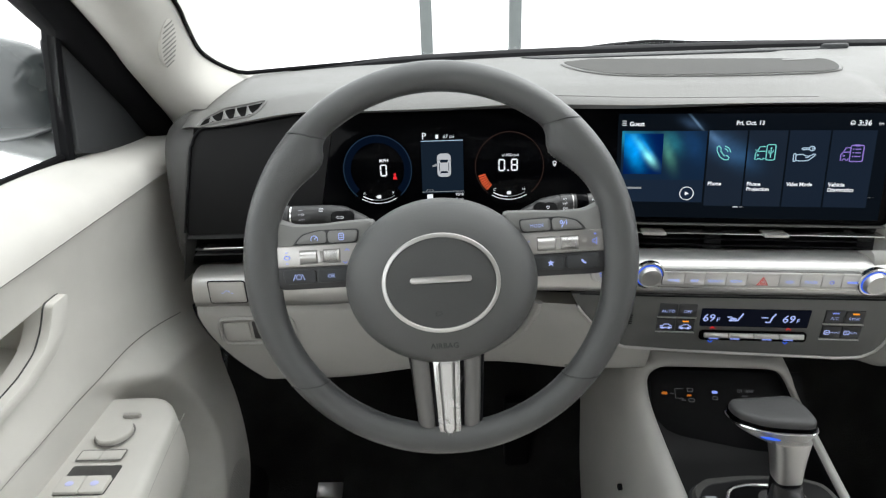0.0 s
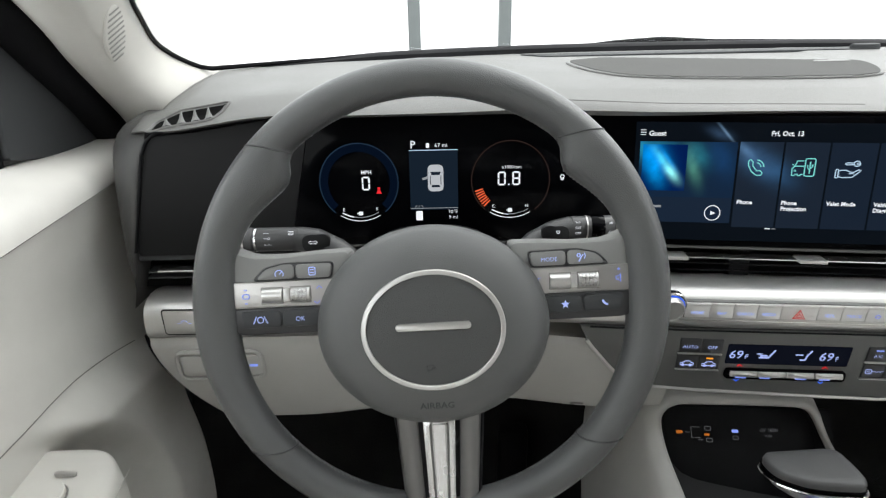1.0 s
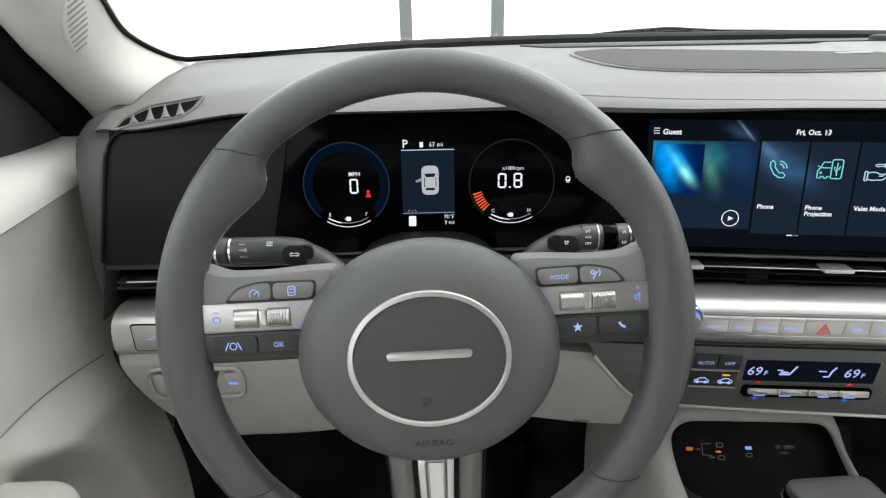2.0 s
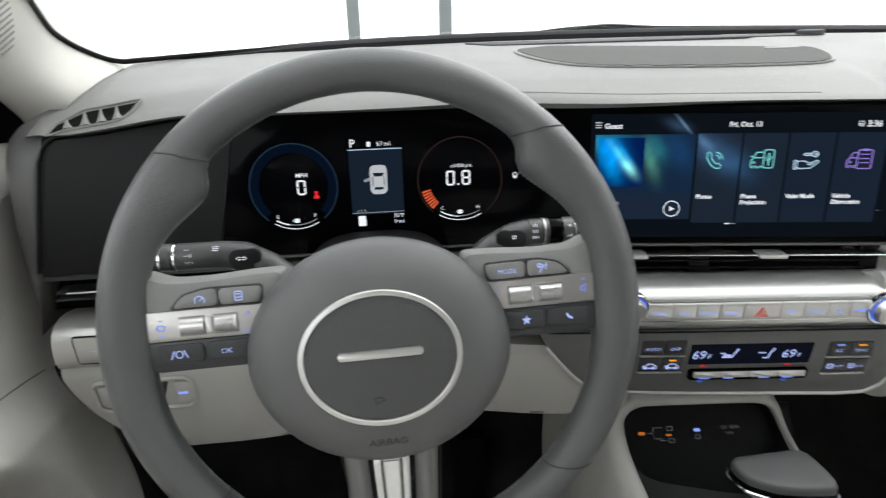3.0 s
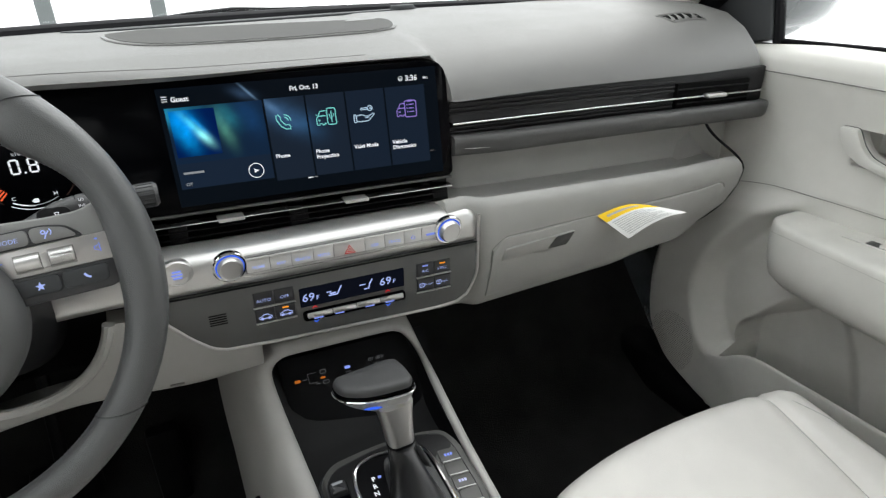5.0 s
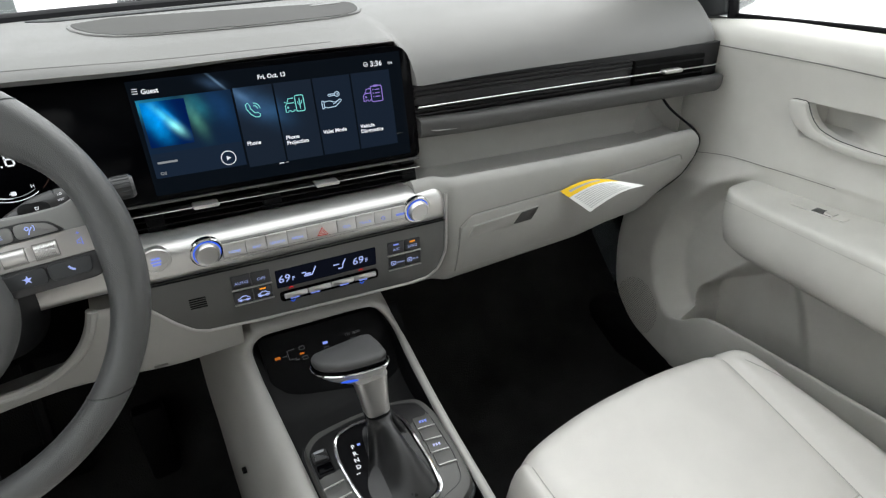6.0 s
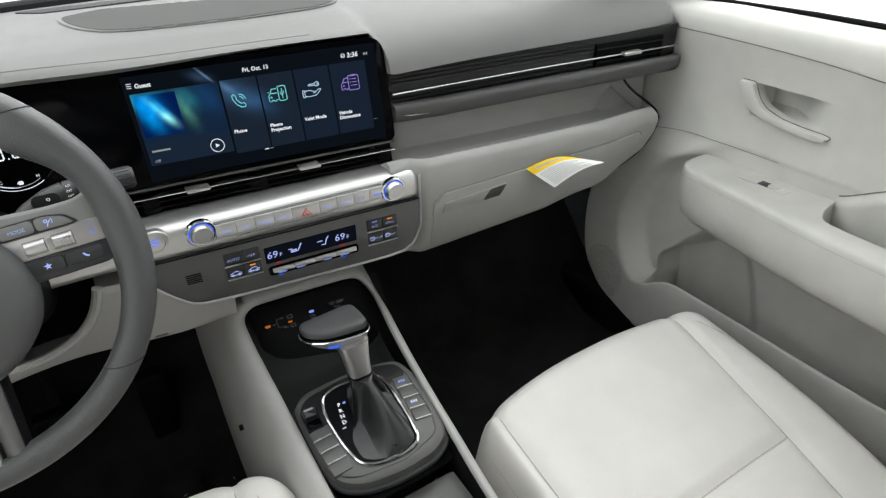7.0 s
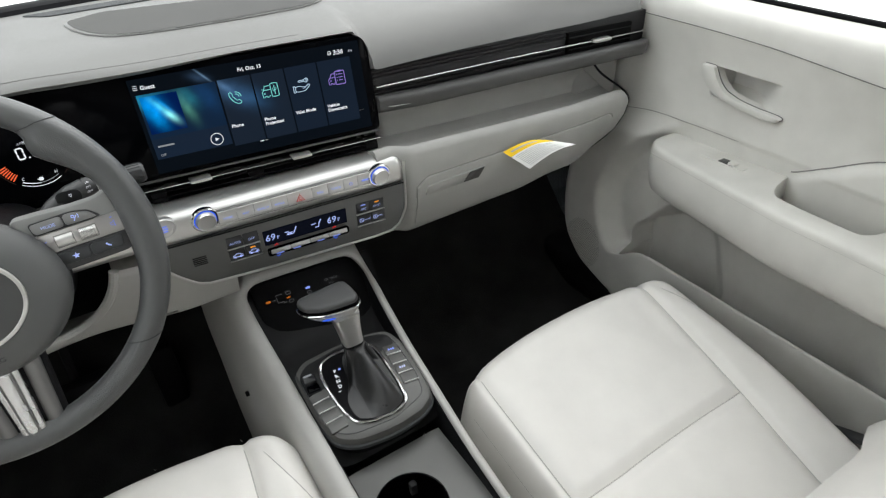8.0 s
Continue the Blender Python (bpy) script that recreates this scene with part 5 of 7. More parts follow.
def WH(u, v, w):
    c, s = math.cos(WR), math.sin(WR)
    return WC + WU * (u * c - v * s) + WV * (u * s + v * c) + WN * w


def WF(u, v, w):
    return WC + WU * u + WV * v + WN * w


secs = []
for w, a, b, dv in ((-0.035, 0.050, 0.048, -0.005), (-0.06, 0.066, 0.060, -0.012), (-0.11, 0.074, 0.068, -0.02), (-0.20, 0.080, 0.078, -0.03), (-0.26, 0.08, 0.085, -0.035)):
    secs.append([WF(u, v + dv, w) for u, v in oval(a, b, 36, power=3)])
part("shroud", sheet(secs, wrap_v=True, caps=True), BLACK, column)


def lever(sx):
    V0, W0 = (0.0448 if sx < 0 else 0.0490), -0.098
    drop = 0.0490 - V0 if sx < 0 else 0.0015
    off = 0.011 if sx < 0 else 0.018
    G9 = 0.90
    tip = 0.1975 - off
    pts = [(0.046, 0.004, -0.082, 0.009), (0.060, 0.020, -0.088, 0.0125), (0.078, 0.0360 - drop, -0.093, 0.0145), (0.098, 0.0462 - drop, -0.097, 0.0138), (0.114, V0, W0, 0.0126)]
    fine = []
    for a, b in zip(pts, pts[1:]):
        for t in (0, 0.25, 0.5, 0.75):
            fine.append([lerp(a[k], b[k], t) for k in range(4)])
    fine.append(list(pts[-1]))
    lv_ = part("lever_root", tube([WF(sx * (u + off), v, w) for u, v, w, r in fine], [r * G9 for *_, r in fine], 20), LEVER, column)
    st = part("lever_barrel", tube([WF(sx * (u + off), V0, W0) for u in (0.112, 0.1135, 0.152, 0.1535)], [0.0100, 0.0112, 0.0112, 0.0104], 28), LEVER, column)
    for u in (0.1525,):
        part("silver_collar", tube([WF(sx * (u + off), V0, W0), WF(sx * (u + off + 0.0016), V0, W0)], 0.0116, 28), CHROME, st)
    part("twist_grip", tube([WF(sx * (u + off), V0, W0) for u in (0.1555, 0.157, tip - 0.003, tip)], [0.0102, 0.0114, 0.0114, 0.0090], 28), LEVER, column)
    for k in range(18):
        q = 2 * math.pi * k / 18
        part("grip_rib", tube([WF(sx * (u + off), V0 + 0.0114 * math.sin(q), W0 + 0.0114 * math.cos(q)) for u in (tip - 0.018, tip - 0.004)], 0.0006, 5), DARK, st)
    part("end_ring", tube([WF(sx * (tip - 0.0225 + off), V0, W0), WF(sx * (tip - 0.0205 + off), V0, W0)], 0.0117, 28), CHROME, st)
    part("dark_patch", plate([(u, v - 0.35 * sx * u * (sx * u < 0)) for u, v in oval(0.0130, 0.0092, 28, power=2.4)], lambda u, v, w: WF(sx * (0.0955 + off) + u, 0.0442 - drop + v + 0.15 * sx * u, -0.0832 + w + 0.05 * v), -0.006, 0.0012, 0.0006), STRIP, lv_)
    B_ = lambda u, v, w: WF(u + sx * off, V0 + v, W0 + math.sqrt(max(1e-8, 0.0115 ** 2 - min(v * v, 0.00011))) + w)
    E_ = lambda u, v, w: WF(sx * (0.0975 + off) + 0.55 * (u - sx * 0.0975), V0 - 0.0025 + 0.55 * v, -0.0812 + w + 0.05 * v)
    if sx < 0:
        part("word", lettering("AUTO", 0.0024, B_, 0.0003, "CENTER", -0.141, -0.0050), CP_GLOW, st)
        part("mark", join(stroke([(-0.1445, 0.0062), (-0.140, 0.0062)], B_, 0.0003, 0.0003), stroke([(-0.1445, 0.0015), (-0.1415, 0.0015)], B_, 0.0003, 0.0003), stroke(oval(0.0012, 0.0010, 8, -0.1395, 0.0015), B_, 0.0003, 0.0003, True)), CP_GLOW, st)
        part("mark", join(*[stroke([(-0.122, 0.0075 - 0.0014 * k), (-0.117, 0.0075 - 0.0014 * k)], B_, 0.0003, 0.0003) for k in range(3)]), W_GLOW, st)
        part("mark", join(stroke([(-0.0990, 0.0015), (-0.1020, 0.0015), (-0.1020, 0.0030), (-0.1055, 0.000), (-0.1020, -0.0030), (-0.1020, -0.0015), (-0.0990, -0.0015)], E_, 0.0002, 0.0003), stroke([(-0.0975, 0.0015), (-0.0945, 0.0015), (-0.0945, 0.0030), (-0.0910, 0.0), (-0.0945, -0.0030), (-0.0945, -0.0015), (-0.0975, -0.0015)], E_, 0.0002, 0.0003)), W_GLOW, lv_)
    else:
        for k, wds in enumerate(("LO", "INT", "OFF")):
            part("word", lettering(wds, 0.0032, B_, 0.0003, "CENTER", 0.1175, 0.0050 - 0.0052 * k), W_GLOW, st)
        for k, wds in enumerate(("HI", "LO")):
            part("word", lettering(wds, 0.0032, B_, 0.0003, "CENTER", 0.1480, 0.0035 - 0.0085 * k), W_GLOW, st)
        part("dial_band", tube([WF(sx * (u + off), V0, W0) for u in (0.1305, 0.1315, 0.1420, 0.1430)], [0.0112, 0.0117, 0.0117, 0.0112], 24), GLOSS, st)
        part("silver_collar", tube([WF(sx * (0.1260 + off), V0, W0), WF(sx * (0.1272 + off), V0, W0)], 0.0117, 24), SATIN, st)
        part("mark", join(stroke([(-0.003, 0.002), (0.003, 0.002), (0.0015, -0.002), (-0.0015, -0.002)], lambda u, v, w: E_(0.098 + u, v, w), 0, 0.0004, True)), W_GLOW, lv_)


for sx in (-1, 1):
    lever(sx)

# ---- steering wheel ----
wheel = thing("steering_wheel", "dark grey leather-wrapped steering wheel with a round hub", "steering wheel", WC)
def rim_point(deg, q, k=1.0):
    """On the rim's skin at an angle round the wheel and an angle q round its section."""
    a = radians(deg)
    near = min(abs((deg - c + 180) % 360 - 180) for c in (40, 140))
    side = min(abs((deg - c + 180) % 360 - 180) for c in (2, 178))
    under = min(abs((deg - c + 180) % 360 - 180) for c in (340, 200))
    lean = min(((c - deg) * q_ for c, q_ in ((43, 1), (137, -1))), key=lambda v: abs(v))
    inner = 0.0150 * math.exp(-(lean / (15 if lean > 0 else 4.0)) ** 2) + 0.006 * math.exp(-(side / 15) ** 2) + 0.002 * math.exp(-(under / 20) ** 2)
    c, s = math.cos(q), math.sin(q)
    r = 0.1737 + (0.0142 * c - (inner * -c if c < 0 else 0)) * k
    return WH(r * math.cos(a), r * math.sin(a), (0.0158 + 0.0020 * math.exp(-(near / 14) ** 2)) * s * k)


part("rim", sheet([[rim_point(2.5 * i, 2 * math.pi * j / 22) for j in range(22)] for i in range(144)], wrap_u=True, wrap_v=True), WRAP, wheel, "dark grey leather rim", sharp=60)
for deg, sk in ((46.6, 7.0), (133.5, -6.0), (220, 7), (318, -7)):
    part("rim_seam", tube([rim_point(deg + sk * -math.cos(2 * math.pi * j / 24) * 0.55, 2 * math.pi * j / 24, 1.003) for j in range(24)], 0.0007, 5, True), BUTTON, wheel)
# stitching along the inner side of the upper and lower rim
st = []
for a0, a1 in ((47, 135), (139, 158), (22, 43), (216, 248), (292, 324)):
    n = int((a1 - a0) / 1.25)
    for i in range(n):
        d0, d1 = a0 + (a1 - a0) * (i + 0.15) / n, a0 + (a1 - a0) * (i + 0.75) / n
        st.append(tube([rim_point(d0, math.pi + 0.25, 1.003), rim_point((d0 + d1) / 2, math.pi + 0.10, 1.012), rim_point(d1, math.pi - 0.05, 1.003)], 0.0003, 4))
tagged(part("stitching", join(*st), THREAD, wheel, "grey stitching on the inner rim"), kind="stuff")

# hub: domed round airbag cover with an oval silver ring
HC = -0.0125
hub_prof = [(0.0002, 0.0335), (0.02, 0.0333), (0.045, 0.0318), (0.060, 0.0295), (0.072, 0.0245), (0.0795, 0.0175), (0.0835, 0.008), (0.0840, -0.004), (0.080, -0.022), (0.070, -0.035), (0.0002, -0.036)]
HB = lambda u, v, w: WH(u, v + HC, w)
hub = part("hub", turned(hub_prof, lambda u, v, w: HB(u * 1.085, v * 0.935 - 0.0050, w), 72), HUB, wheel, "domed dark grey hub cover", sharp=50)


def dome(u, v):
    r = math.hypot(u / 1.085, (v + 0.0050) / 0.935)
    return along([(0, 0.0335), (0.02, 0.0333), (0.045, 0.0318), (0.060, 0.0295), (0.072, 0.0245), (0.0795, 0.0175)], r)


HD = lambda u, v, w: HB(u, v, dome(u, v) + w)
ring = [[HD(a, b, 0.0003 + 0.0018 * h) for a, b in oval(0.0520 + k, 0.0436 + k, 72, 0, -0.0030)] for k, h in ((-0.0021, -0.3), (-0.0018, 0.75), (-0.0014, 0.95), (0.0013, 1.0), (0.0018, 0.75), (0.0021, -0.3))]
part("oval_ring", sheet(ring, wrap_v=True), SATIN, hub, "satin silver oval ring")
field = [[HD(a * k, (b + 0.0035) * k - 0.0035, 0.0004) for a, b in oval(0.0505, 0.0415, 60, 0, -0.0035)] for k in (1, 0.8, 0.6, 0.4, 0.2, 0.01)]
part("textured_field", sheet(field, wrap_v=True), FIELD, hub)
part("badge_bar", plate(rrect(0.0560, 0.0058, 0.0028, 6), lambda u, v, w: HD(u, v + 0.0005, w), 0.0, 0.0028, 0.0014), SATIN, hub, "satin silver bar badge")
part("horn_mark", join(stroke([(-0.006, -0.0335), (0.000, -0.0310), (-0.0015, -0.0290), (-0.006, -0.0290)], HD, 0.0008, 0.0004, True)), DARK, hub)
part("raised_word", lettering("AIRBAG", 0.0075, HD, 0.0005, "CENTER", 0.0, -0.0640, 0, 0.0001), DARK, hub)

# spokes left and right with their key blocks
def wing(sx):
    m = lambda u, v, w: WH(sx * u, v, w)
    up = [(0.062, 0.0445), (0.085, 0.0440), (0.115, 0.0420), (0.140, 0.0425), (0.158, 0.0500), (0.1600, 0.030), (0.1605, 0.0), (0.1590, -0.0120), (0.150, -0.0158), (0.115, -0.0158), (0.085, -0.0162), (0.062, -0.018)]
    out = soften(up, 0.006)
    if sx < 0:
        out = list(reversed(out))
    sp = part("spoke", plate([(sx * u, v) for u, v in out] , WH, -0.022, 0.0035, 0.004), SPOKE, wheel, "warm grey spoke with control keys")
    def put(pts, w1, mat, name, lab="", bev=0.0012, par=None, w0=0.0):
        q = soften(pts, 0.004)
        return part(name, plate([(sx * u, v) for u, v in q], WH, w0, w1, bev), mat, par or sp, lab)
    put([(0.0640, 0.0232), (0.1560, 0.0236), (0.1625, 0.0028), (0.0735, 0.0028)], 0.0050, INLAY, "silver_inlay", "brushed silver inlay")
    blk = put([(0.0745, 0.0024), (0.1620, 0.0024), (0.1600, -0.0140), (0.150, -0.0185), (0.0840, -0.0185), (0.0790, -0.0120)], 0.0048, BUTTON, "lower_block")
    put([(0.0850, 0.0006), (0.1170, 0.0006), (0.1170, -0.0128), (0.0872, -0.0124)], 0.0068, DARK, "lower_key", par=blk, w0=0.003)
    put([(0.1182, 0.0006), (0.1500, 0.0006), (0.1480, -0.0128), (0.1182, -0.0128)], 0.0068, DARK, "lower_key", par=blk, w0=0.003)
    ub = put([(0.0750, 0.0368), (0.1150, 0.0374), (0.130, 0.0340), (0.1400, 0.0238), (0.0770, 0.0234)], 0.0048, BUTTON, "upper_block")
    put([(0.0762, 0.0356), (0.1050, 0.0360), (0.1050, 0.0248), (0.0782, 0.0246)], 0.0064, SPOKE, "upper_key", par=ub, w0=0.003)
    put([(0.1062, 0.0360), (0.1145, 0.0362), (0.1290, 0.0328), (0.1362, 0.0248), (0.1062, 0.0248)], 0.0064, SPOKE, "upper_key", par=ub, w0=0.003)
    # two roller switches
    for cu, w_, kn in ((-0.1245, 0.0158, False), (-0.1022, 0.0146, True)) if sx < 0 else ((0.1002, 0.0157, False), (0.1222, 0.0157, True)):
        part("roller_slot", plate(rrect(w_ + 0.0016, 0.0136, 0.0006, 2, cu, 0.0122), WH, 0.003, 0.0053, 0.0002), SEAM, sp)
        rw = part("roller", sheet([[WH(cu + w_ * a, 0.0122 + 0.0070 * math.sin(q), 0.0008 + hh + 0.0075 * math.cos(q)) for q in steps(-1.15, 1.15, 12)] for a, hh in ((-0.5, -0.003), (-0.497, 0.0), (0.497, 0.0), (0.5, -0.003))]), SATIN, sp, "knurled silver roller" if kn else "smooth silver roller", sharp=40)
        if kn:
            rid = [tube([WH(cu - w_ * 0.44 + 0.00105 * i, 0.0122 + 0.0071 * math.sin(q), 0.0008 + 0.0076 * math.cos(q)) for q in steps(-1.1, 1.1, 6)], 0.00026, 4) for i in range(int(w_ * 0.88 / 0.00105))]
            part("knurl", join(*rid), CHROME, rw)
    cm = -0.1133 if sx < 0 else 0.1112
    part("roller_bridge", plate(rrect(0.0052, 0.0110, 0.0006, 2, cm, 0.0122), WH, 0.003, 0.0062, 0.0006), SATIN, sp)
    tx = lambda u, v, w: WH(u, v + (0.0024 if v > 0.02 else 0.0048 if v < 0 else 0.0034), w)
    G = BP_GLOW
    if sx < 0:
        part("mark", join(stroke(arc(-0.1175, 0.0265, 0.0032, -30, 210, 10), tx, 0.0068, 0.0004), stroke([(-0.1175, 0.0265), (-0.1155, 0.0285)], tx, 0.0068, 0.0004)), G, ub)
        part("mark", join(stroke(rrect(0.0048, 0.0060, 0.0008, 2, -0.0920, 0.0278), tx, 0.0068, 0.0004, True), stroke([(-0.0935, 0.0290), (-0.0905, 0.0290)], tx, 0.0068, 0.0004), stroke([(-0.0935, 0.0268), (-0.0905, 0.0268)], tx, 0.0068, 0.0004)), G, ub)
        part("word", lettering("OK", 0.0052, tx, 0.0072, "CENTER", -0.1035, -0.0130), G, blk)
        part("mark", join(stroke(oval(0.0024, 0.0024, 10, -0.1345, -0.0110), tx, 0.0072, 0.0004, True), stroke([(-0.1400, -0.0138), (-0.1375, -0.0082)], tx, 0.0072, 0.0004), stroke([(-0.1290, -0.0138), (-0.1315, -0.0082)], tx, 0.0072, 0.0004)), G, blk)
        part("mark", join(stroke([(-0.0895, 0.0130), (-0.0875, 0.0150), (-0.0855, 0.0130)], tx, 0.0054, 0.0004), stroke([(-0.0920, 0.0030), (-0.0900, 0.0010), (-0.0880, 0.0030)], tx, 0.0054, 0.0004)), B_GLOW, sp)
        part("mark", join(stroke(rrect(0.0050, 0.0034, 0.0014, 3, -0.1450, 0.0090), tx, 0.0054, 0.0004, True), stroke([(-0.1462, 0.0140), (-0.1438, 0.0140)], tx, 0.0054, 0.0004), stroke([(-0.1462, 0.0035), (-0.1438, 0.0035)], tx, 0.0054, 0.0004)), B_GLOW, sp)
    else:
        part("word", lettering("MODE", 0.0046, tx, 0.0068, "CENTER", 0.0918, 0.0258), G, ub)
        part("mark", join(stroke([(0.1150, 0.0245), (0.1165, 0.0275), (0.1185, 0.0300)], tx, 0.0068, 0.0005), stroke(oval(0.0013, 0.0013, 8, 0.1150, 0.0295), tx, 0.0068, 0.0005, True), stroke(arc(0.1165, 0.0290, 0.0035, -40, 40, 6), tx, 0.0068, 0.0004)), G, ub)
        star = [(0.1035 + r * math.sin(2 * math.pi * i / 10), -0.0110 + r * math.cos(2 * math.pi * i / 10)) for i, r in enumerate([0.0036, 0.0015] * 5)]
        part("star_mark", decal(list(reversed(star)), tx, 0.0070), G, blk)
        part("phone_mark", stroke(arc(0.1375, -0.0075, 0.0050, 195, 260, 8), tx, 0.0072, 0.0009), G, blk)
        part("mark", join(stroke([(0.1440, 0.0105), (0.1455, 0.0105), (0.1475, 0.0125), (0.1475, 0.0060), (0.1455, 0.0080), (0.1440, 0.0080)], tx, 0.0054, 0.0004, True), stroke([(0.1450, 0.0160), (0.1474, 0.0160)], tx, 0.0054, 0.0004), stroke([(0.1462, 0.0148), (0.1462, 0.0172)], tx, 0.0054, 0.0003)), B_GLOW, sp)
        part("mark", stroke(arc(0.0850, 0.0095, 0.0026, 90, 200, 6), tx, 0.0054, 0.0003), B_GLOW, sp)


for sx in (-1, 1):
    wing(sx)
# lower double spoke with its bright insert
low = part("lower_spoke", plate(soften([(-0.0375, -0.085), (0.0375, -0.085), (0.0315, -0.168), (-0.0275, -0.168)], 0.004), WH, -0.020, 0.0045, 0.006), BLACK, wheel, "black lower spoke with a bright metal insert")
for s_ in (-1, 1):
    leg = [[WH(s_ * lerp(lerp(0.0138, 0.0108, t), lerp(0.0372, 0.0312, t), q), lerp(-0.086, -0.166, t), -0.004 + 0.0115 * math.sin(math.pi * (0.12 + 0.76 * q)) ** 0.7 - 0.012 * (1 - min(1, 8 * min(q, 1 - q)))) for q in steps(0, 1, 14)] for t in steps(0, 1, 6)]
    part("spoke_leg", sheet(leg), LEG, low, sharp=60)
ins = part("metal_insert", plate([(-0.0132, -0.092), (0.0132, -0.092), (0.0102, -0.1715), (-0.0102, -0.1715)], WH, -0.01, 0.0105, 0.0020, 0.0004), INSERT, low, "bright metal insert")
part("insert_groove", sheet([[WH(u * lerp(1.0, 0.78, t), lerp(-0.0960, -0.1590, t), h) for u, h in ((-0.0080, 0.0118), (-0.0074, 0.0112), (-0.0052, 0.0108), (-0.0048, 0.0126), (0.0, 0.0120), (0.0048, 0.0126), (0.0052, 0.0108), (0.0074, 0.0112), (0.0080, 0.0118))] for t in steps(0, 1, 8)] + [[WH(u * 0.62, v, 0.0112) for u, v in ((-0.0080, -0.1640), (-0.0074, -0.1650), (-0.0052, -0.1655), (-0.0048, -0.1660), (0.0, -0.1670), (0.0048, -0.1660), (0.0052, -0.1655), (0.0074, -0.1650), (0.0080, -0.1640))]]), INSERT, ins)
for s_ in (-1, 1):
    part("insert_edge", tube([WH(s_ * 0.0066, -0.0945, 0.0122), WH(s_ * 0.0052, -0.1600, 0.0122), WH(s_ * 0.0006, -0.1672, 0.0122)], 0.0009, 6), LEG, ins)

# ---- centre console ----
console = thing("centre_console", "light grey centre console with black tray and cup holder", "console", (0.365, 0.45, 0.05))
il = lambda y: along([(-0.6, 0.270), (0.30, 0.275), (0.42, 0.274), (0.55, 0.271), (0.70, 0.273), (0.80, 0.278)], y)
ir = lambda y: along([(-0.6, 0.425), (0.25, 0.432), (0.42, 0.444), (0.53, 0.450), (0.62, 0.464), (0.70, 0.481), (0.78, 0.490)], y)


def console_rail():
    """One soft moulding: along the driver's side, up and over the tray's mouth, and back along the other side."""
    keys = [(0.270, -0.55, 0.240, 180, 0.050, 0.23, 0.14), (0.274, 0.00, 0.312, 180, 0.052, 0.30, 0.14), (0.275, 0.30, 0.350, 180, 0.056, 0.34, 0.14), (0.2745, 0.45, 0.369, 180, 0.060, 0.36, 0.14),
            (0.2735, 0.56, 0.383, 180, 0.062, 0.37, 0.12), (0.2725, 0.63, 0.392, 180, 0.062, 0.36, 0.10), (0.2715, 0.672, 0.401, 180, 0.061, 0.30, 0.09), (0.2705, 0.694, 0.414, 179, 0.058, 0.20, 0.08),
            (0.2700, 0.702, 0.4275, 172, 0.054, 0.12, 0.08), (0.2745, 0.7045, 0.4375, 148, 0.046, 0.10, 0.08), (0.2830, 0.7050, 0.4435, 118, 0.040, 0.09, 0.08), (0.2960, 0.7050, 0.4458, 97, 0.037, 0.09, 0.08),
            (0.345, 0.7045, 0.4435, 92, 0.034, 0.09, 0.08), (0.400, 0.7040, 0.4405, 91, 0.031, 0.09, 0.08), (0.436, 0.7035, 0.4375, 82, 0.028, 0.09, 0.08), (0.450, 0.7030, 0.4315, 55, 0.026, 0.09, 0.08),
            (0.4590, 0.7020, 0.4210, 28, 0.025, 0.10, 0.08), (0.4670, 0.6995, 0.4080, 10, 0.024, 0.12, 0.08), (0.4710, 0.690, 0.3990, 2, 0.023, 0.20, 0.09), (0.4680, 0.665, 0.3935, 0, 0.0265, 0.30, 0.10),
            (0.4600, 0.615, 0.3885, 0, 0.028, 0.36, 0.12), (0.4490, 0.53, 0.3790, 0, 0.028, 0.36, 0.14), (0.4390, 0.42, 0.3650, 0, 0.028, 0.34, 0.14), (0.4280, 0.27, 0.3460, 0, 0.028, 0.32, 0.14), (0.425, 0.0, 0.312, 0, 0.029, 0.30, 0.14), (0.425, -0.55, 0.240, 0, 0.029, 0.23, 0.14)]
    n = len(keys) - 1
    ts = [i / 5 for i in range(5 * n + 1)]
    read = lambda k, t: glide([(i, q[k]) for i, q in enumerate(keys)], t)
    pts = [Vector((read(0, t), read(1, t), read(2, t))) for t in ts]
    rows, lining = [], []
    for i, t in enumerate(ts):
        tan = (pts[min(i + 1, len(pts) - 1)] - pts[max(i - 1, 0)]).normalized()
        an, w, tail, deep = radians(read(3, t)), read(4, t), read(5, t), read(6, t)
        o = Vector((math.cos(an), 0, math.sin(an)))
        o = (o - tan * o.dot(tan)).normalized()
        up = tan.cross(o)
        sec = ((0, -deep), (0, -0.007), (min(0.0012, 0.03 * w), -0.0028), (min(0.0040, 0.09 * w), -0.0006), (0.14 * w, 0.0004), (0.28 * w, -0.0008), (0.40 * w, -0.0080), (0.52 * w, -0.0240), (0.64 * w, -0.050), (0.76 * w, -0.085), (0.88 * w, -0.125), (w, -max(0.140, tail)))
        k = 1.0 if w > 0.04 else 0.45
        rows.append([pts[i] + o * a + up * (b if j in (0, 11) else b * (k if j > 3 else 1)) for j, (a, b) in enumerate(sec)])
        lining.append([pts[i] + o * a + up * b for a, b in ((-0.0015, -deep), (-0.0015, -0.0075), (-0.0008, -0.0055), (0.001, -0.0055), (0.001, -deep))])
    return sheet(rows, wrap_v=True, caps=True), sheet(lining, wrap_v=True, caps=True)


rail_skin, rail_lining = console_rail()
part("tray_lining", rail_lining, BLACK, console, "black lining inside the moulding", sharp=60)
# The moulding wears the knee panel's grey, shade included.
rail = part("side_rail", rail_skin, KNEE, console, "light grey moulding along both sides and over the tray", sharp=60)
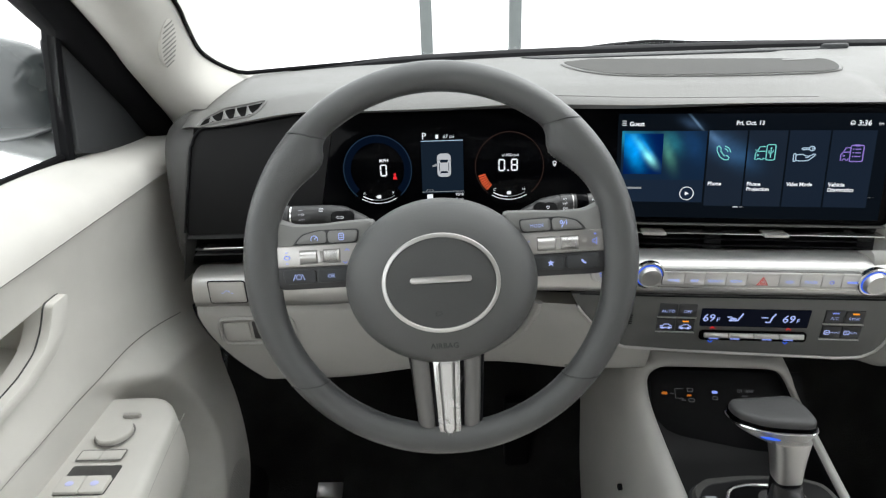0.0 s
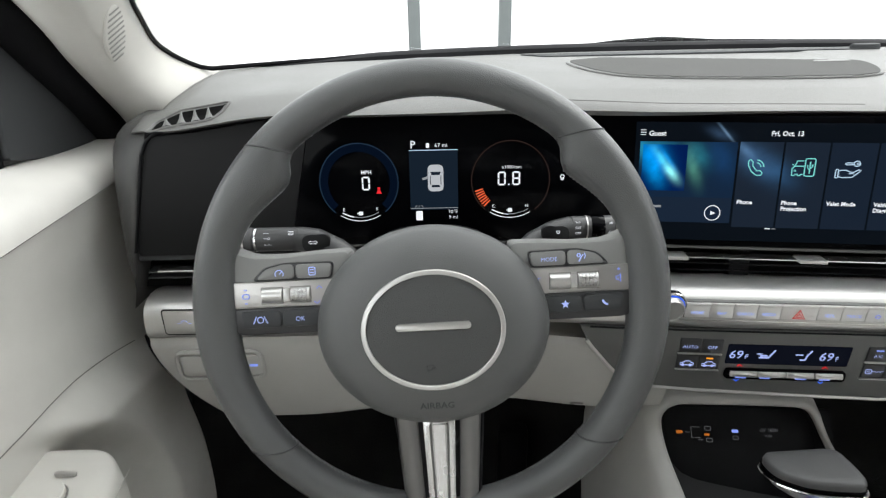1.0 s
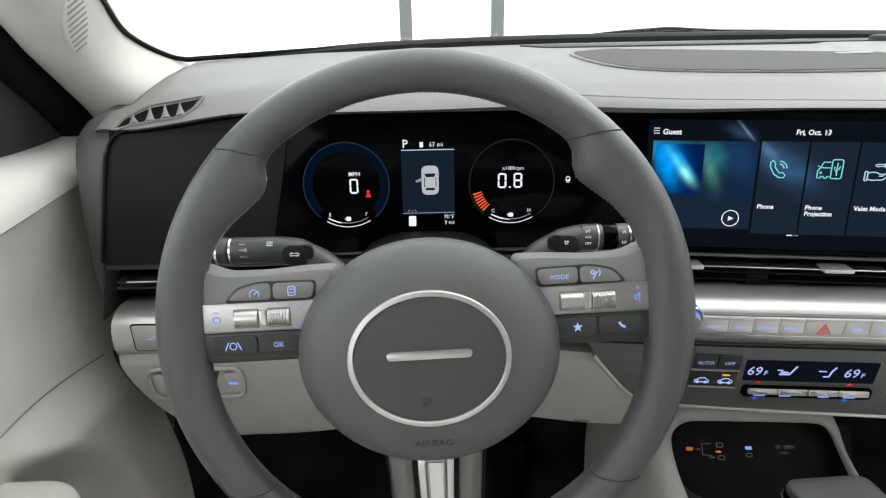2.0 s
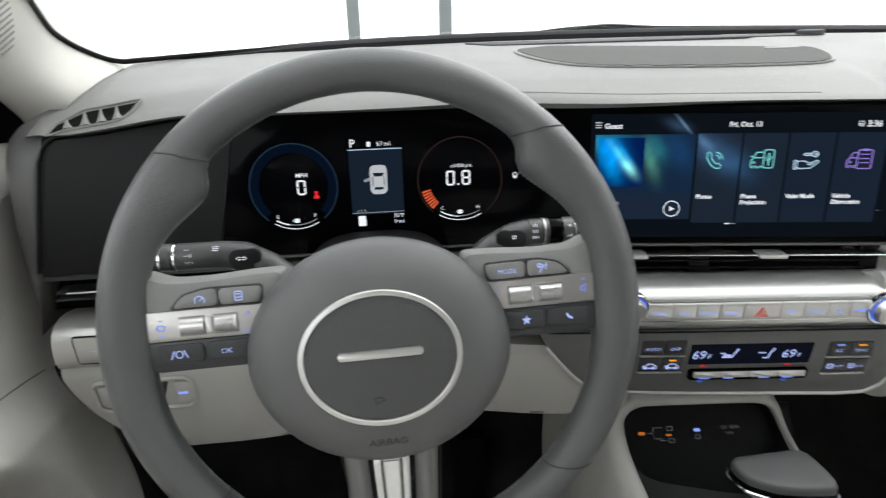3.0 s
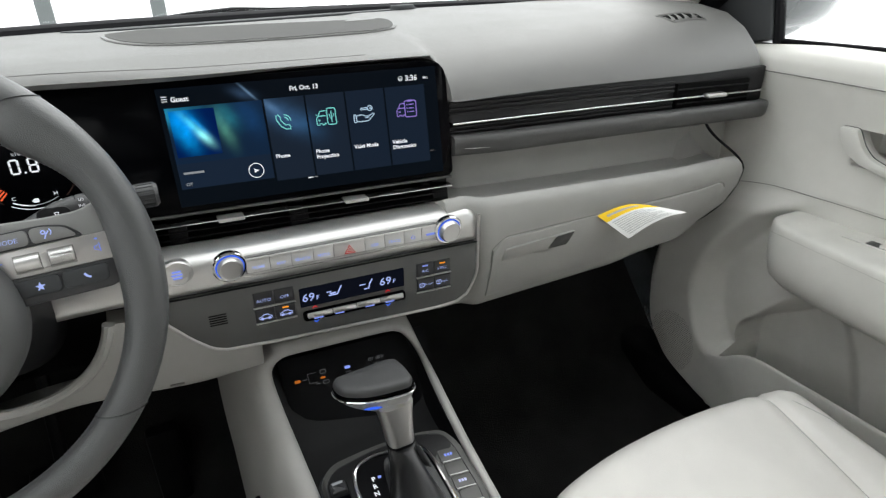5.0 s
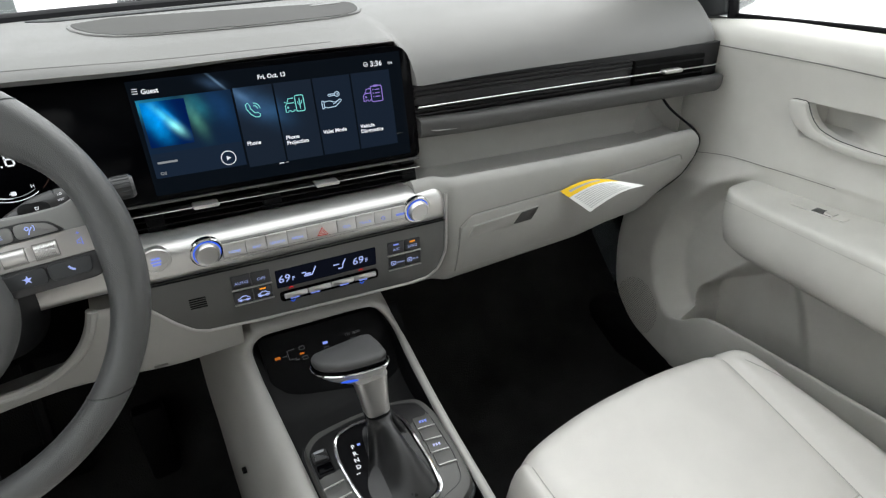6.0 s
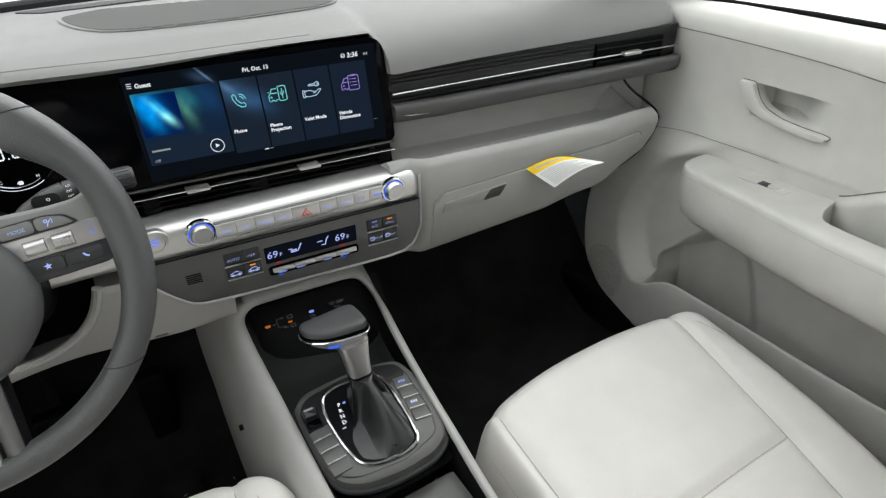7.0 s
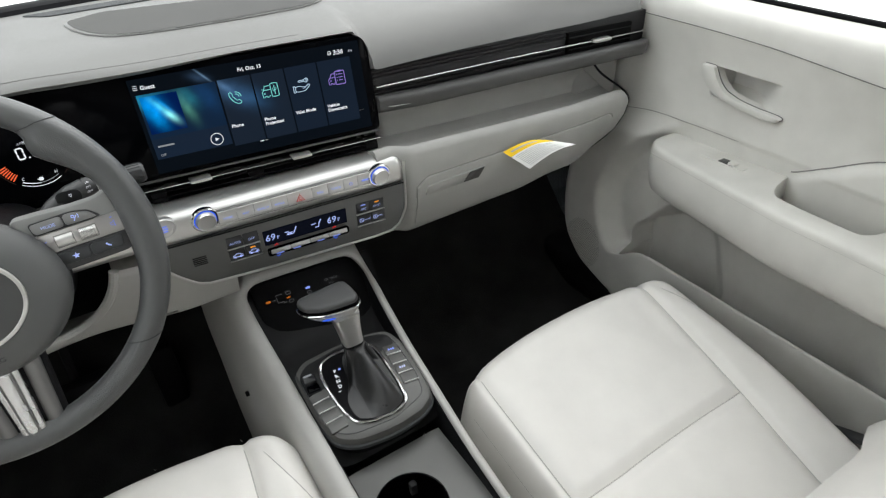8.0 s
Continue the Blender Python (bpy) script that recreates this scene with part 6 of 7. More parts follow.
part("trim_plug", turned([(0.0042, -0.004), (0.0042, 0.0006), (0.0034, 0.0012), (0.0002, 0.0012)], lambda u, v, w: Vector((0.2135 - w, 0.612 + u, 0.325 + v)), 16), RUBBER, rail)
# black tray with charging pad and sockets
part("front_wall", box((0.268, 0.80, 0.22), (0.50, 0.83, 0.45), 0.004), TRAY, console)
part("tray_roof", box((0.283, 0.765, 0.425), (0.498, 0.82, 0.445), 0.004), TRAY, console)
tray = []
for y in steps(0.402, 0.81, 30):
    z = along([(0.30, 0.318), (0.56, 0.330), (0.62, 0.320), (0.66, 0.322), (0.68, 0.335), (0.74, 0.385), (0.81, 0.39)], y)
    tray.append([Vector((lerp(il(y) - 0.002, ir(y) + 0.002, t), y, z + 0.02 * (abs(2 * t - 1) ** 8))) for t in steps(0, 1, 14)])
part("charging_tray", sheet(tray), TRAY, console, "black charging tray")
J = lambda u, v, w: Vector((u, 0.720 - 0.09 * (u - 0.34) + 0.7 * (v - 0.39) - w * 0.82, v + 0.57 * w))
sock = part("socket_panel", band(steps(0.284, 0.494, 12), lambda x: 0.318, lambda x: 0.418, J, -0.02, 0.0, 0.002), BLACK, console, "black socket panel with small lit marks")
JM = lambda u, v, w: J(u, v, w + 0.0008)
part("lit_mark", decal(rrect(0.0080, 0.0032, 0.0015), lambda u, v, w: JM(0.3030 + u, 0.3900 + v, w), 0), OD_GLOW, sock)
part("line_mark", join(stroke([(0.3105, 0.3900), (0.3160, 0.3900)], JM, 0, 0.0004), stroke([(0.3290, 0.3955), (0.3180, 0.3955), (0.3180, 0.3845), (0.3290, 0.3845)], JM, 0, 0.0004)), GD_GLOW, sock)
part("line_mark", join(stroke(rrect(0.0075, 0.0040, 0.001, 2, 0.3390, 0.3945), JM, 0, 0.0004, True), stroke([(0.3260, 0.3825), (0.3320, 0.3825)], JM, 0, 0.0005), stroke(rrect(0.0075, 0.0036, 0.001, 2, 0.3400, 0.3825), JM, 0, 0.0004, True)), GD_GLOW, sock)
part("lit_mark", decal(rrect(0.0065, 0.0022, 0.0008), lambda u, v, w: JM(0.3372 + u, 0.3880 + v, w), 0), OD_GLOW, sock)
part("lit_mark", decal(rrect(0.0080, 0.0032, 0.0015), lambda u, v, w: JM(0.3730 + u, 0.3925 + v, w), 0), B_GLOW, sock)
part("line_mark", stroke(rrect(0.0065, 0.0036, 0.001, 2, 0.3730, 0.3858), JM, 0, 0.0004, True), GD_GLOW, sock)
part("word", lettering("12V  180W", 0.0050, JM, 0, "CENTER", 0.4150, 0.3930), GD_GLOW, sock)
part("word", lettering("PUSH", 0.0036, JM, 0, "CENTER", 0.4140, 0.3875), GD_GLOW, sock)

# shifter surround with its two button columns
def sur_z(y):
    return 0.350 + 0.14 * (y - 0.42)


U_ = lambda u, v, w: Vector((u, v, sur_z(v) + w))
sp_ = soften([(0.2765, 0.455), (0.2825, 0.420), (0.310, 0.401), (0.360, 0.393), (0.410, 0.397), (0.437, 0.414), (0.4445, 0.455), (0.4470, 0.528), (0.438, 0.554), (0.402, 0.565), (0.345, 0.568), (0.296, 0.564), (0.278, 0.550), (0.2755, 0.505)], 0.020, 6)
part("surround_plinth", plate(inset(sp_, 0.012), U_, -0.060, 0.002, 0.002), BLACK, console)
surround = part("shifter_surround", plate(sp_, U_, 0.000, 0.020, 0.011), SURROUND, console, "grey shifter surround with button columns")
part("surround_rim", tube([U_(u, v, 0.0045) for u, v in inset(sp_, 0.0010)], 0.0045, 8, True), DARK, surround)
rg = soften([(0.3105, 0.460), (0.3180, 0.427), (0.337, 0.4165), (0.374, 0.4125), (0.398, 0.4205), (0.4030, 0.455), (0.4040, 0.515), (0.3990, 0.537), (0.377, 0.5450), (0.340, 0.5475), (0.316, 0.5410), (0.3085, 0.515)], 0.018, 6)
# glossy black field ahead of the keys
hood_ = soften([(0.2800, 0.500), (0.2800, 0.533), (0.296, 0.5490), (0.345, 0.5555), (0.400, 0.5540), (0.430, 0.5430), (0.4345, 0.5200), (0.408, 0.5200), (0.4, 0.5), (0.306, 0.500)], 0.010, 5)
part("front_field", plate(hood_, U_, 0.010, 0.0204, 0.0003), STRIP, surround, "black field ahead of the console keys")
part("field_groove", tube([U_(u, v, 0.0200) for u, v in soften([(0.2795, 0.500), (0.2795, 0.533), (0.296, 0.5498), (0.345, 0.5562), (0.400, 0.5548), (0.4305, 0.5437), (0.4352, 0.520), (0.4335, 0.456), (0.4240, 0.4205), (0.370, 0.4060), (0.310, 0.4130), (0.290, 0.4250), (0.2815, 0.450)], 0.012, 5)], 0.0008, 6, True), BUTTON, surround)
part("boot_well", plate(rg, U_, 0.0, 0.0208, 0.0004), RUBBER, surround)
part("silver_ring", tube([U_(u, v, 0.0215) for u, v in rg], 0.0026, 8, True), CHROME, surround, "bright ring round the boot")
BS = lambda cx, cy, an: (lambda u, v, w: U_(cx + u * math.cos(an) - v * math.sin(an), cy + u * math.sin(an) + v * math.cos(an), w))
for i in range(4):
    fy, fx = 0.5120 - 0.0187 * i, 0.4222 - 0.0008 * i
    fb = part("console_button", plate(rrect(0.0225, 0.0172, 0.0015), BS(fx, fy, -0.15), 0.018, 0.0218, 0.0010), SURROUND, surround)
    part("silver_rule", plate(rrect(0.0225, 0.0014, 0.0005), BS(fx, fy - 0.0094, -0.15), 0.018, 0.0228, 0.0005), SATIN, fb)
    if i in (0, 2):
        part("lit_mark", join(*[decal(rrect(0.0026, 0.0036, 0.0004, 2, -0.0034 + 0.0034 * j, 0), BS(fx, fy, -0.15), 0.0221) for j in range(3)]), B_GLOW if i == 0 else PB_GLOW, fb)
for i in range(3):
    fy, fx = 0.4735 - 0.0186 * i, 0.2925 + 0.0014 * i
    fb = part("console_button", plate(rrect(0.0250, 0.0172, 0.0015), BS(fx, fy, 0.05), 0.018, 0.0218, 0.0010), SURROUND, surround)
    part("silver_rule", plate(rrect(0.0250, 0.0014, 0.0005), BS(fx, fy + 0.0095, 0.05), 0.018, 0.0228, 0.0005), SATIN, fb)
pkb = part("parking_brake_switch", plate(rrect(0.023, 0.034, 0.003), BS(0.2920, 0.516, -0.04), 0.015, 0.0205, 0.001), BLACK, surround, "black parking brake switch")
part("switch_lip", plate(rrect(0.018, 0.014, 0.002), BS(0.2920, 0.524, -0.04), 0.019, 0.026, 0.003), BUTTON, pkb)
part("switch_ramp", plate(rrect(0.018, 0.012, 0.002), BS(0.2920, 0.508, -0.04), 0.019, 0.0225, 0.002), GLOSS, pkb)
part("lit_mark", decal(rrect(0.012, 0.003, 0.0008), BS(0.2920, 0.5275, -0.04), 0.0268), G_GLOW, pkb)
# gate letters
for i, ch in enumerate("PRND"):
    part("gate_letter", lettering(ch, 0.0078, U_, 0.0216, "CENTER", 0.3310 - 0.0016 * i, 0.5160 - 0.0092 * i, 0, 0.0003), W_GLOW, surround)
part("gate_mark", stroke([(0.3200, 0.4830), (0.3245, 0.4830)], U_, 0.0216, 0.0006), W_GLOW, surround)
part("gate_light", decal(rrect(0.004, 0.003, 0.001), lambda u, v, w: U_(0.3385 + u, 0.5190 + v, w), 0.0215), B_GLOW, surround)
# lower rear tray with cup holder
rear_deck = thing("cup_holder_tray", "charcoal rear tray with a round black cup holder", "cup holder", (0.35, 0.2, 0.29))
hole_c, hole_r = (0.332, 0.303), 0.047
n = 120
ringo, ringi = [], []
for i in range(n):
    a = 2 * math.pi * i / n
    c, s = math.cos(a), math.sin(a)
    k = min(((0.427 - hole_c[0] if c > 0 else hole_c[0] - 0.269) / max(abs(c), 1e-6)), ((0.390 - hole_c[1] if s > 0 else hole_c[1] - 0.206) / max(abs(s), 1e-6)))
    ringo.append(Vector((hole_c[0] + c * k, hole_c[1] + s * k, 0.322)))
    ringi.append(Vector((hole_c[0] + c * hole_r, hole_c[1] + s * hole_r, 0.322)))
part("tray_top", join(sheet([ringo, ringi], wrap_v=True), box((0.269, -0.45, 0.30), (0.427, 0.206, 0.3215), 0.003)), SURROUND, rear_deck)
part("cup_well", sheet([[Vector((hole_c[0] + (p.x - hole_c[0]) * k, hole_c[1] + (p.y - hole_c[1]) * k, z)) for p in ringi] for k, z in ((1.06, 0.322), (1.04, 0.3245), (1.0, 0.3235), (0.97, 0.31), (0.94, 0.25), (0.02, 0.25))], wrap_v=True), GLOSS, rear_deck, "glossy black cup well")
for a in (60, 180, 300):
    c, s = math.cos(radians(a)), math.sin(radians(a))
    part("grip_tab", box((hole_c[0] + c * 0.041 - 0.005, hole_c[1] + s * 0.041 - 0.005, 0.29), (hole_c[0] + c * 0.041 + 0.005, hole_c[1] + s * 0.041 + 0.005, 0.312), 0.002), TRAY, rear_deck)

# ---- gear lever ----
shift = thing("gear_lever", "dark leather gear lever knob on a satin silver neck", "gear lever", (0.367, 0.48, 0.37))
nk = Vector((0.3655, 0.518, 0.430))
kt = Vector((0.3625, 0.526, 0.482))
# gathered boot: the leather fills the ring, drawn up in deep folds to the neck
foot = soften([(0.3230, 0.462), (0.3230, 0.432), (0.340, 0.4205), (0.374, 0.4165), (0.3945, 0.424), (0.3990, 0.456), (0.4000, 0.514), (0.3940, 0.534), (0.374, 0.5400), (0.352, 0.5400), (0.3450, 0.520), (0.3400, 0.490)], 0.010, 8)
fc = (0.366, 0.486)
rows = []
top_c = nk + Vector((0.001, -0.003, -0.004))
for t in steps(0, 1, 30):
    row = []
    for j in range(120):
        a = 2 * math.pi * j / 120
        ray = [(math.cos(a) * r, math.sin(a) * r) for r in (0.0, 0.2)]
        best = 0.02
        for (px, py), (qx, qy) in zip(foot, foot[1:] + foot[:1]):
            ex, ey, fx, fy = ray[1][0], ray[1][1], qx - px, qy - py
            det = ex * fy - ey * fx
            if abs(det) > 1e-9:
                g, h = ((px - fc[0]) * fy - (py - fc[1]) * fx) / det, ((px - fc[0]) * ey - (py - fc[1]) * ex) / det
                if g > 0 and -0.001 <= h <= 1.001:
                    best = g * 0.2
        fall = max(0, math.cos(a + 0.10)) ** 8 + 0.35 * max(0, math.cos(a + 2.35)) ** 8 + 0.6 * max(0, math.cos(a - 2.0)) ** 5
        ridge_ = max(0, math.cos(a + 1.45)) ** 8 + 0.9 * max(0, math.cos(a - 0.80)) ** 10 + 0.8 * max(0, math.cos(a + 3.05)) ** 10
        e = (1 - t) ** (1.30 + 2.6 * fall - 0.60 * ridge_)
        base = Vector((fc[0] + best * math.cos(a), fc[1] + best * math.sin(a), sur_z(fc[1] + best * math.sin(a)) + 0.0215))
        up_ = top_c + Vector((0.0148 * math.cos(a), 0.0160 * math.sin(a), 0))
        p = base.lerp(up_, 1 - e)
        # Folds dip under the black boot_well plate, which stands for their shade.
        p.z = lerp(base.z, up_.z, t ** (1.30 + 1.2 * fall - 0.60 * ridge_)) - 0.024 * min(1, fall) * math.sin(math.pi * t) ** 1.2 * (1 - t)
        row.append(p)
    rows.append(row)
part("boot", sheet(rows, wrap_v=True, caps=True), BOOT, shift, "creased black leather boot", sharp=70)
# neck: flat tapering silver post
rows = []
for t in steps(0, 1, 8):
    c = nk.lerp(kt, t)
    rows.append([c + Vector((u, v, 0)) for u, v in rrect(lerp(0.030, 0.040, t ** 1.6), lerp(0.026, 0.036, t), 0.009, 5)])
part("neck", sheet(rows, wrap_v=True, caps=True), SATIN, shift, "satin silver neck")
part("neck_sleeve", sheet([[nk + Vector((u * k, v * k, z)) for u, v in rrect(0.029, 0.026, 0.009, 5)] for k, z in ((0.9, -0.03), (0.95, -0.012), (1.02, 0.0), (0.9, 0.001))], wrap_v=True, caps=True), BLACK, shift)
# knob: broad slanted T-head
KM = Matrix.Translation((0.350, 0.540, 0.490)) @ Matrix.Rotation(radians(-4), 4, "X") @ Matrix.Rotation(radians(-3), 4, "Y")
KF = at(KM)
kpoly = soften([(-0.041, 0.020), (-0.034, 0.027), (0.026, 0.0265), (0.035, 0.021), (0.0375, 0.000), (0.0365, -0.021), (0.029, -0.0285), (0.004, -0.0245), (-0.018, -0.018), (-0.036, -0.004), (-0.041, 0.008)], 0.008, 5)
part("knob_top", plate(kpoly, KF, 0.006, 0.0150, 0.0040, 0.001), SHIFT, shift, "dark leather knob top", sharp=60)
part("knob_band", plate([(u * 1.035, v * 1.035) for u, v in kpoly], KF, 0.0015, 0.0075, 0.002), GLOSS, shift, "glossy black band")
part("knob_chrome", tube([KF(u * 1.045, v * 1.045, 0.0012) for u, v in kpoly], 0.0014, 6, True), CHROME, shift)
und = [[KF(lerp(u * 1.02, u * 0.45 + 0.008, t), lerp(v * 1.02, v * 0.38 - 0.012, t), lerp(0.0, -0.018, t ** 0.6)) for u, v in kpoly] for t in steps(0, 1, 6)]
part("knob_underside", sheet(und, wrap_v=True, caps=True), SATIN, shift, "satin silver underside", sharp=60)
bl = [KF(lerp(-0.022, -0.004, t), lerp(-0.0200, -0.0275, t), -0.0045) for t in steps(0, 1, 8)]
part("blue_lamp", tube(bl, [0.0006, 0.0010, 0.0014, 0.0016, 0.0016, 0.0016, 0.0013, 0.0010, 0.0006], 8), BS_GLOW, shift, "blue lamp strip under the knob")


# ---- seats ----
def seat(cx, yf, zt, name, lab):
    s = thing("front_seat", lab, "car seat", (cx, 0.2, 0.05), group="front seats")
    half, back = 0.246, -0.10

    def top_z(u, v):
        """u across -1..1, v from the rear 0 to the front edge 1."""
        x = abs(u)
        z = zt - 0.006 + 0.010 * math.cos(math.pi * min(1, x / 0.9)) * 0.5
        z += (0.020 if u > 0 else 0.009) * ss(0.45, 0.80, x) * (1 - 0.75 * ss(0.55, 1.0, v))
        z -= 0.13 * max(0, (x - (0.76 if u > 0 else 0.80)) / (0.24 if u > 0 else 0.20)) ** 2.5
        z -= 0.085 * (1 - v) - 0.01 * ss(0.5, 1.0, v)
        z -= 0.16 * max(0, (v - 0.86) / 0.14) ** 2.4
        return z

    def xy(u, v):
        wide = half * (1 - 0.06 * ss(0.80, 1.0, v) ** 2)
        return cx + u * wide * (0.92 + 0.14 * ss(0.1, 0.55, v) if u > 0 else 1.05), lerp(back, yf, v) - 0.060 * abs(u) ** 3.2 * v ** 3

    def seam_u(v, q=1):
        return 0.40 + 0.29 * v if q > 0 else 0.80 + 0.04 * (1 - v)

    mid_v = 0.485
    def patch(u0, u1, v0, v1, nu):
        rows = []
        for v in [lerp(v0, v1, t) for t in steps(0, 1, 50)]:
            row = []
            for t in steps(0, 1, nu):
                u = lerp(u0(v), u1(v), t)
                su = seam_u(v, 1 if u > 0 else -1)
                x, y = xy(u, v)
                z = top_z(u, v)
                g = min(abs(abs(u) - su) * 0.24, abs(v - mid_v) * 0.55 if abs(u) < su + 0.001 else 9)
                z -= 0.0080 * math.exp(-(g / 0.0085) ** 2)
                z -= 0.004 * math.exp(-((u - 0.93 + 0.25 * ss(0.55, 0.98, v)) * 0.24 / 0.004) ** 2) * 0.5
                row.append(Vector((x, y, z)))
            rows.append(row)
        return sheet(rows)
    part("seat_front_panel", patch(lambda v: -seam_u(v, -1), lambda v: seam_u(v), mid_v, 1.0, 40), SEAT, s, sharp=70)
    part("seat_centre_panel", patch(lambda v: -seam_u(v, -1), lambda v: seam_u(v), 0.0, mid_v, 40), SEAT, s, "perforated pale centre panel", sharp=70)
    for q in (-1, 1):
        part("seat_bolster", patch(lambda v, q=q: q * seam_u(v, q), lambda v, q=q: q * 1.0, 0.0, 1.0, 24), SEAT, s, sharp=70)
        su = [(q * seam_u(v, q), v) for v in steps(0.02, 0.955, 60)]
        part("seam", tube([(lambda p: Vector((p[0], p[1], top_z(u, v) - 0.0076 - 0.012 * ss(0.87, 0.95, v))))(xy(u, v)) for u, v in su], 0.0009, 5), STITCH, s)
        su2 = [(q * (0.93 - 0.25 * ss(0.55, 0.98, v) if q > 0 else 0.93), v) for v in steps(0.02, 0.925, 50)]
        part("piping_seam", tube([(lambda p: Vector((p[0], p[1], top_z(u, v) - 0.0012 - 0.012 * ss(0.84, 0.92, v))))(xy(u, v)) for u, v in su2], 0.0007, 5), STITCH, s)
    part("seam", tube([(lambda p: Vector((p[0], p[1], top_z(u, mid_v) - 0.0076)))(xy(u, mid_v)) for u in steps(-0.82, seam_u(mid_v), 30)], 0.0009, 5), STITCH, s)
    # skirt and base
    per = [(-1, v) for v in steps(0, 1, 20)] + [(u, 1.0) for u in steps(-1, 1, 24)[1:]] + [(1, v) for v in steps(1, 0, 20)[1:]]
    rows = []
    for dz, k in ((0.0, 1.0), (-0.02, 1.004), (-0.05, 0.998), (-0.09, 0.97), (-0.10, 0.93)):
        row = []
        for u, v in per:
            x, y = xy(u, v)
            row.append(Vector((cx + (x - cx) * k, 0.18 + (y - 0.18) * k, top_z(u, v) + dz)))
        rows.append(row)
    part("seat_side", sheet(rows), SEAT, s, sharp=60)
    part("seat_base", box((cx - 0.20, -0.08, 0.05), (cx + 0.20, 0.36, zt - 0.16), 0.02, 3), BLACK, s)
    # backrest, leaning away
    br = []
    for t in steps(0, 1, 24):
        z = lerp(zt - 0.015, zt + 0.60, t)
        yc = lerp(0.03, -0.235, t) - 0.02 * math.sin(math.pi * t)
        wd_ = 0.235 * (1 - 0.18 * ss(0.72, 1.0, t))
        row = []
        for a in [2 * math.pi * j / 40 for j in range(40)]:
            c_, s_ = math.cos(a), math.sin(a)
            u = math.copysign(abs(c_) ** 0.6, c_)
            v = math.copysign(abs(s_) ** 0.7, s_)
            wing_ = 0.045 * ss(0.55, 0.95, abs(u)) * (v > 0)
            row.append(Vector((cx + u * wd_, yc - 0.055 + (0.055 + wing_) * v, z)))
        br.append(row)
    part("backrest", sheet(br, wrap_v=True, caps=True), SEAT, s, sharp=70)
    hr = []
    for t in steps(0, 1, 10):
        z = lerp(zt + 0.625, zt + 0.80, t)
        k = math.sqrt(max(0.03, 1 - (2 * t - 1) ** 4))
        hr.append([Vector((cx + 0.125 * k * u, -0.33 + 0.05 * k * v, z)) for u, v in oval(1, 1, 28, power=3)])
    part("headrest", sheet(hr, wrap_v=True, caps=True), SEAT, s, sharp=70)
    for q in (-0.06, 0.06):
        part("headrest_post", tube([(cx + q, -0.31, zt + 0.56), (cx + q, -0.325, zt + 0.65)], 0.006, 8), CHROME, s)
    return s


seat(0.740, 0.524, 0.333, "passenger", "pale grey leather passenger seat with seamed cushion")
seat(0.006, 0.580, 0.368, "driver", "pale grey leather driver seat with seamed cushion")
# buckle beside the passenger seat
bk = thing("seat_buckle_bracket", "dark seat hinge bracket beside the passenger seat", "bracket", (1.0, 0.02, 0.15))
part("plate_arm", tube([(1.005, 0.10, 0.20), (0.995, 0.03, 0.24), (0.985, -0.05, 0.27)], 0.014, 8, flatten=0.4), DARK, bk)

# ---- warning tag hanging from the glovebox lid ----
tag = thing("warning_tag", "white paper tag with yellow band tucked in the glovebox lid", "paper tag", (0.80, 0.625, 0.56))


def tag_at(u, v, w):
    """u along the tag's long side, v across it, curling away from the lid."""
    x = 0.726 + 0.082 * u + 0.042 * v
    z = 0.578 + 0.017 * math.sin(min(1, u * 1.1) * math.pi * 0.62) - 0.010 * u - v * (0.036 - 0.028 * u) - 0.002 * u * u
    y = 0.631 - 0.012 * u - 0.022 * v - 0.012 * u * v
    return Vector((x, y - w, z))


part("paper", sheet([[tag_at(u, v, 0) for v in steps(0.30, 1, 8)] for u in steps(0, 1, 16)], False), PAPER, tag, "white paper sheet")
part("yellow_band", sheet([[tag_at(u, v, 0.0) for v in steps(0, 0.30, 4)] for u in steps(0, 1, 16)]), YELLOW, tag, "yellow printed band")
for k in range(9):
    v = 0.36 + 0.065 * k
    part("print_line", sheet([[tag_at(u, v + dv, 0.0006) for dv in (0, 0.022)] for u in steps(0.06, 0.80 if k % 3 else 0.62, 14)]), INK, tag)
part("print_line", sheet([[tag_at(u, v, 0.0006) for v in (0.10, 0.17)] for u in steps(0.10, 0.70, 12)]), INK, tag)

# ---- pedals ----
ped = thing("pedal_set", "black brake and accelerator pedals in the dark footwell", "pedal", (0.02, 0.93, 0.10))
part("brake_pedal", box((-0.07, 0.90, 0.16), (0.02, 0.93, 0.23), 0.008), BLACK, ped)
part("brake_arm", tube([(-0.03, 0.93, 0.20), (-0.03, 1.02, 0.34), (-0.03, 1.06, 0.50)], 0.010, 8), BLACK, ped)
part("accelerator_pedal", box((0.09, 0.90, 0.06), (0.14, 0.93, 0.24), 0.008), BLACK, ped)
solo("floor_plate", plate(rrect(0.048, 0.030, 0.003), lambda u, v, w: Vector((-0.242 + u, 0.873 + v, 0.0655 + 0.30 * v + w)), 0.0, 0.005, 0.001), SATIN, "pale grey plate on the black footwell carpet", "plate")
mat_b = sheet([[(x, y, 0.052 + 0.004 * math.sin(20 * x) * math.sin(15 * y)) for x in steps(-0.27, 0.14, 10)] for y in steps(0.30, 0.82, 12)])
solo("floor_mat", mat_b, CARPET, "black carpet floor mat in the driver footwell", "floor mat")

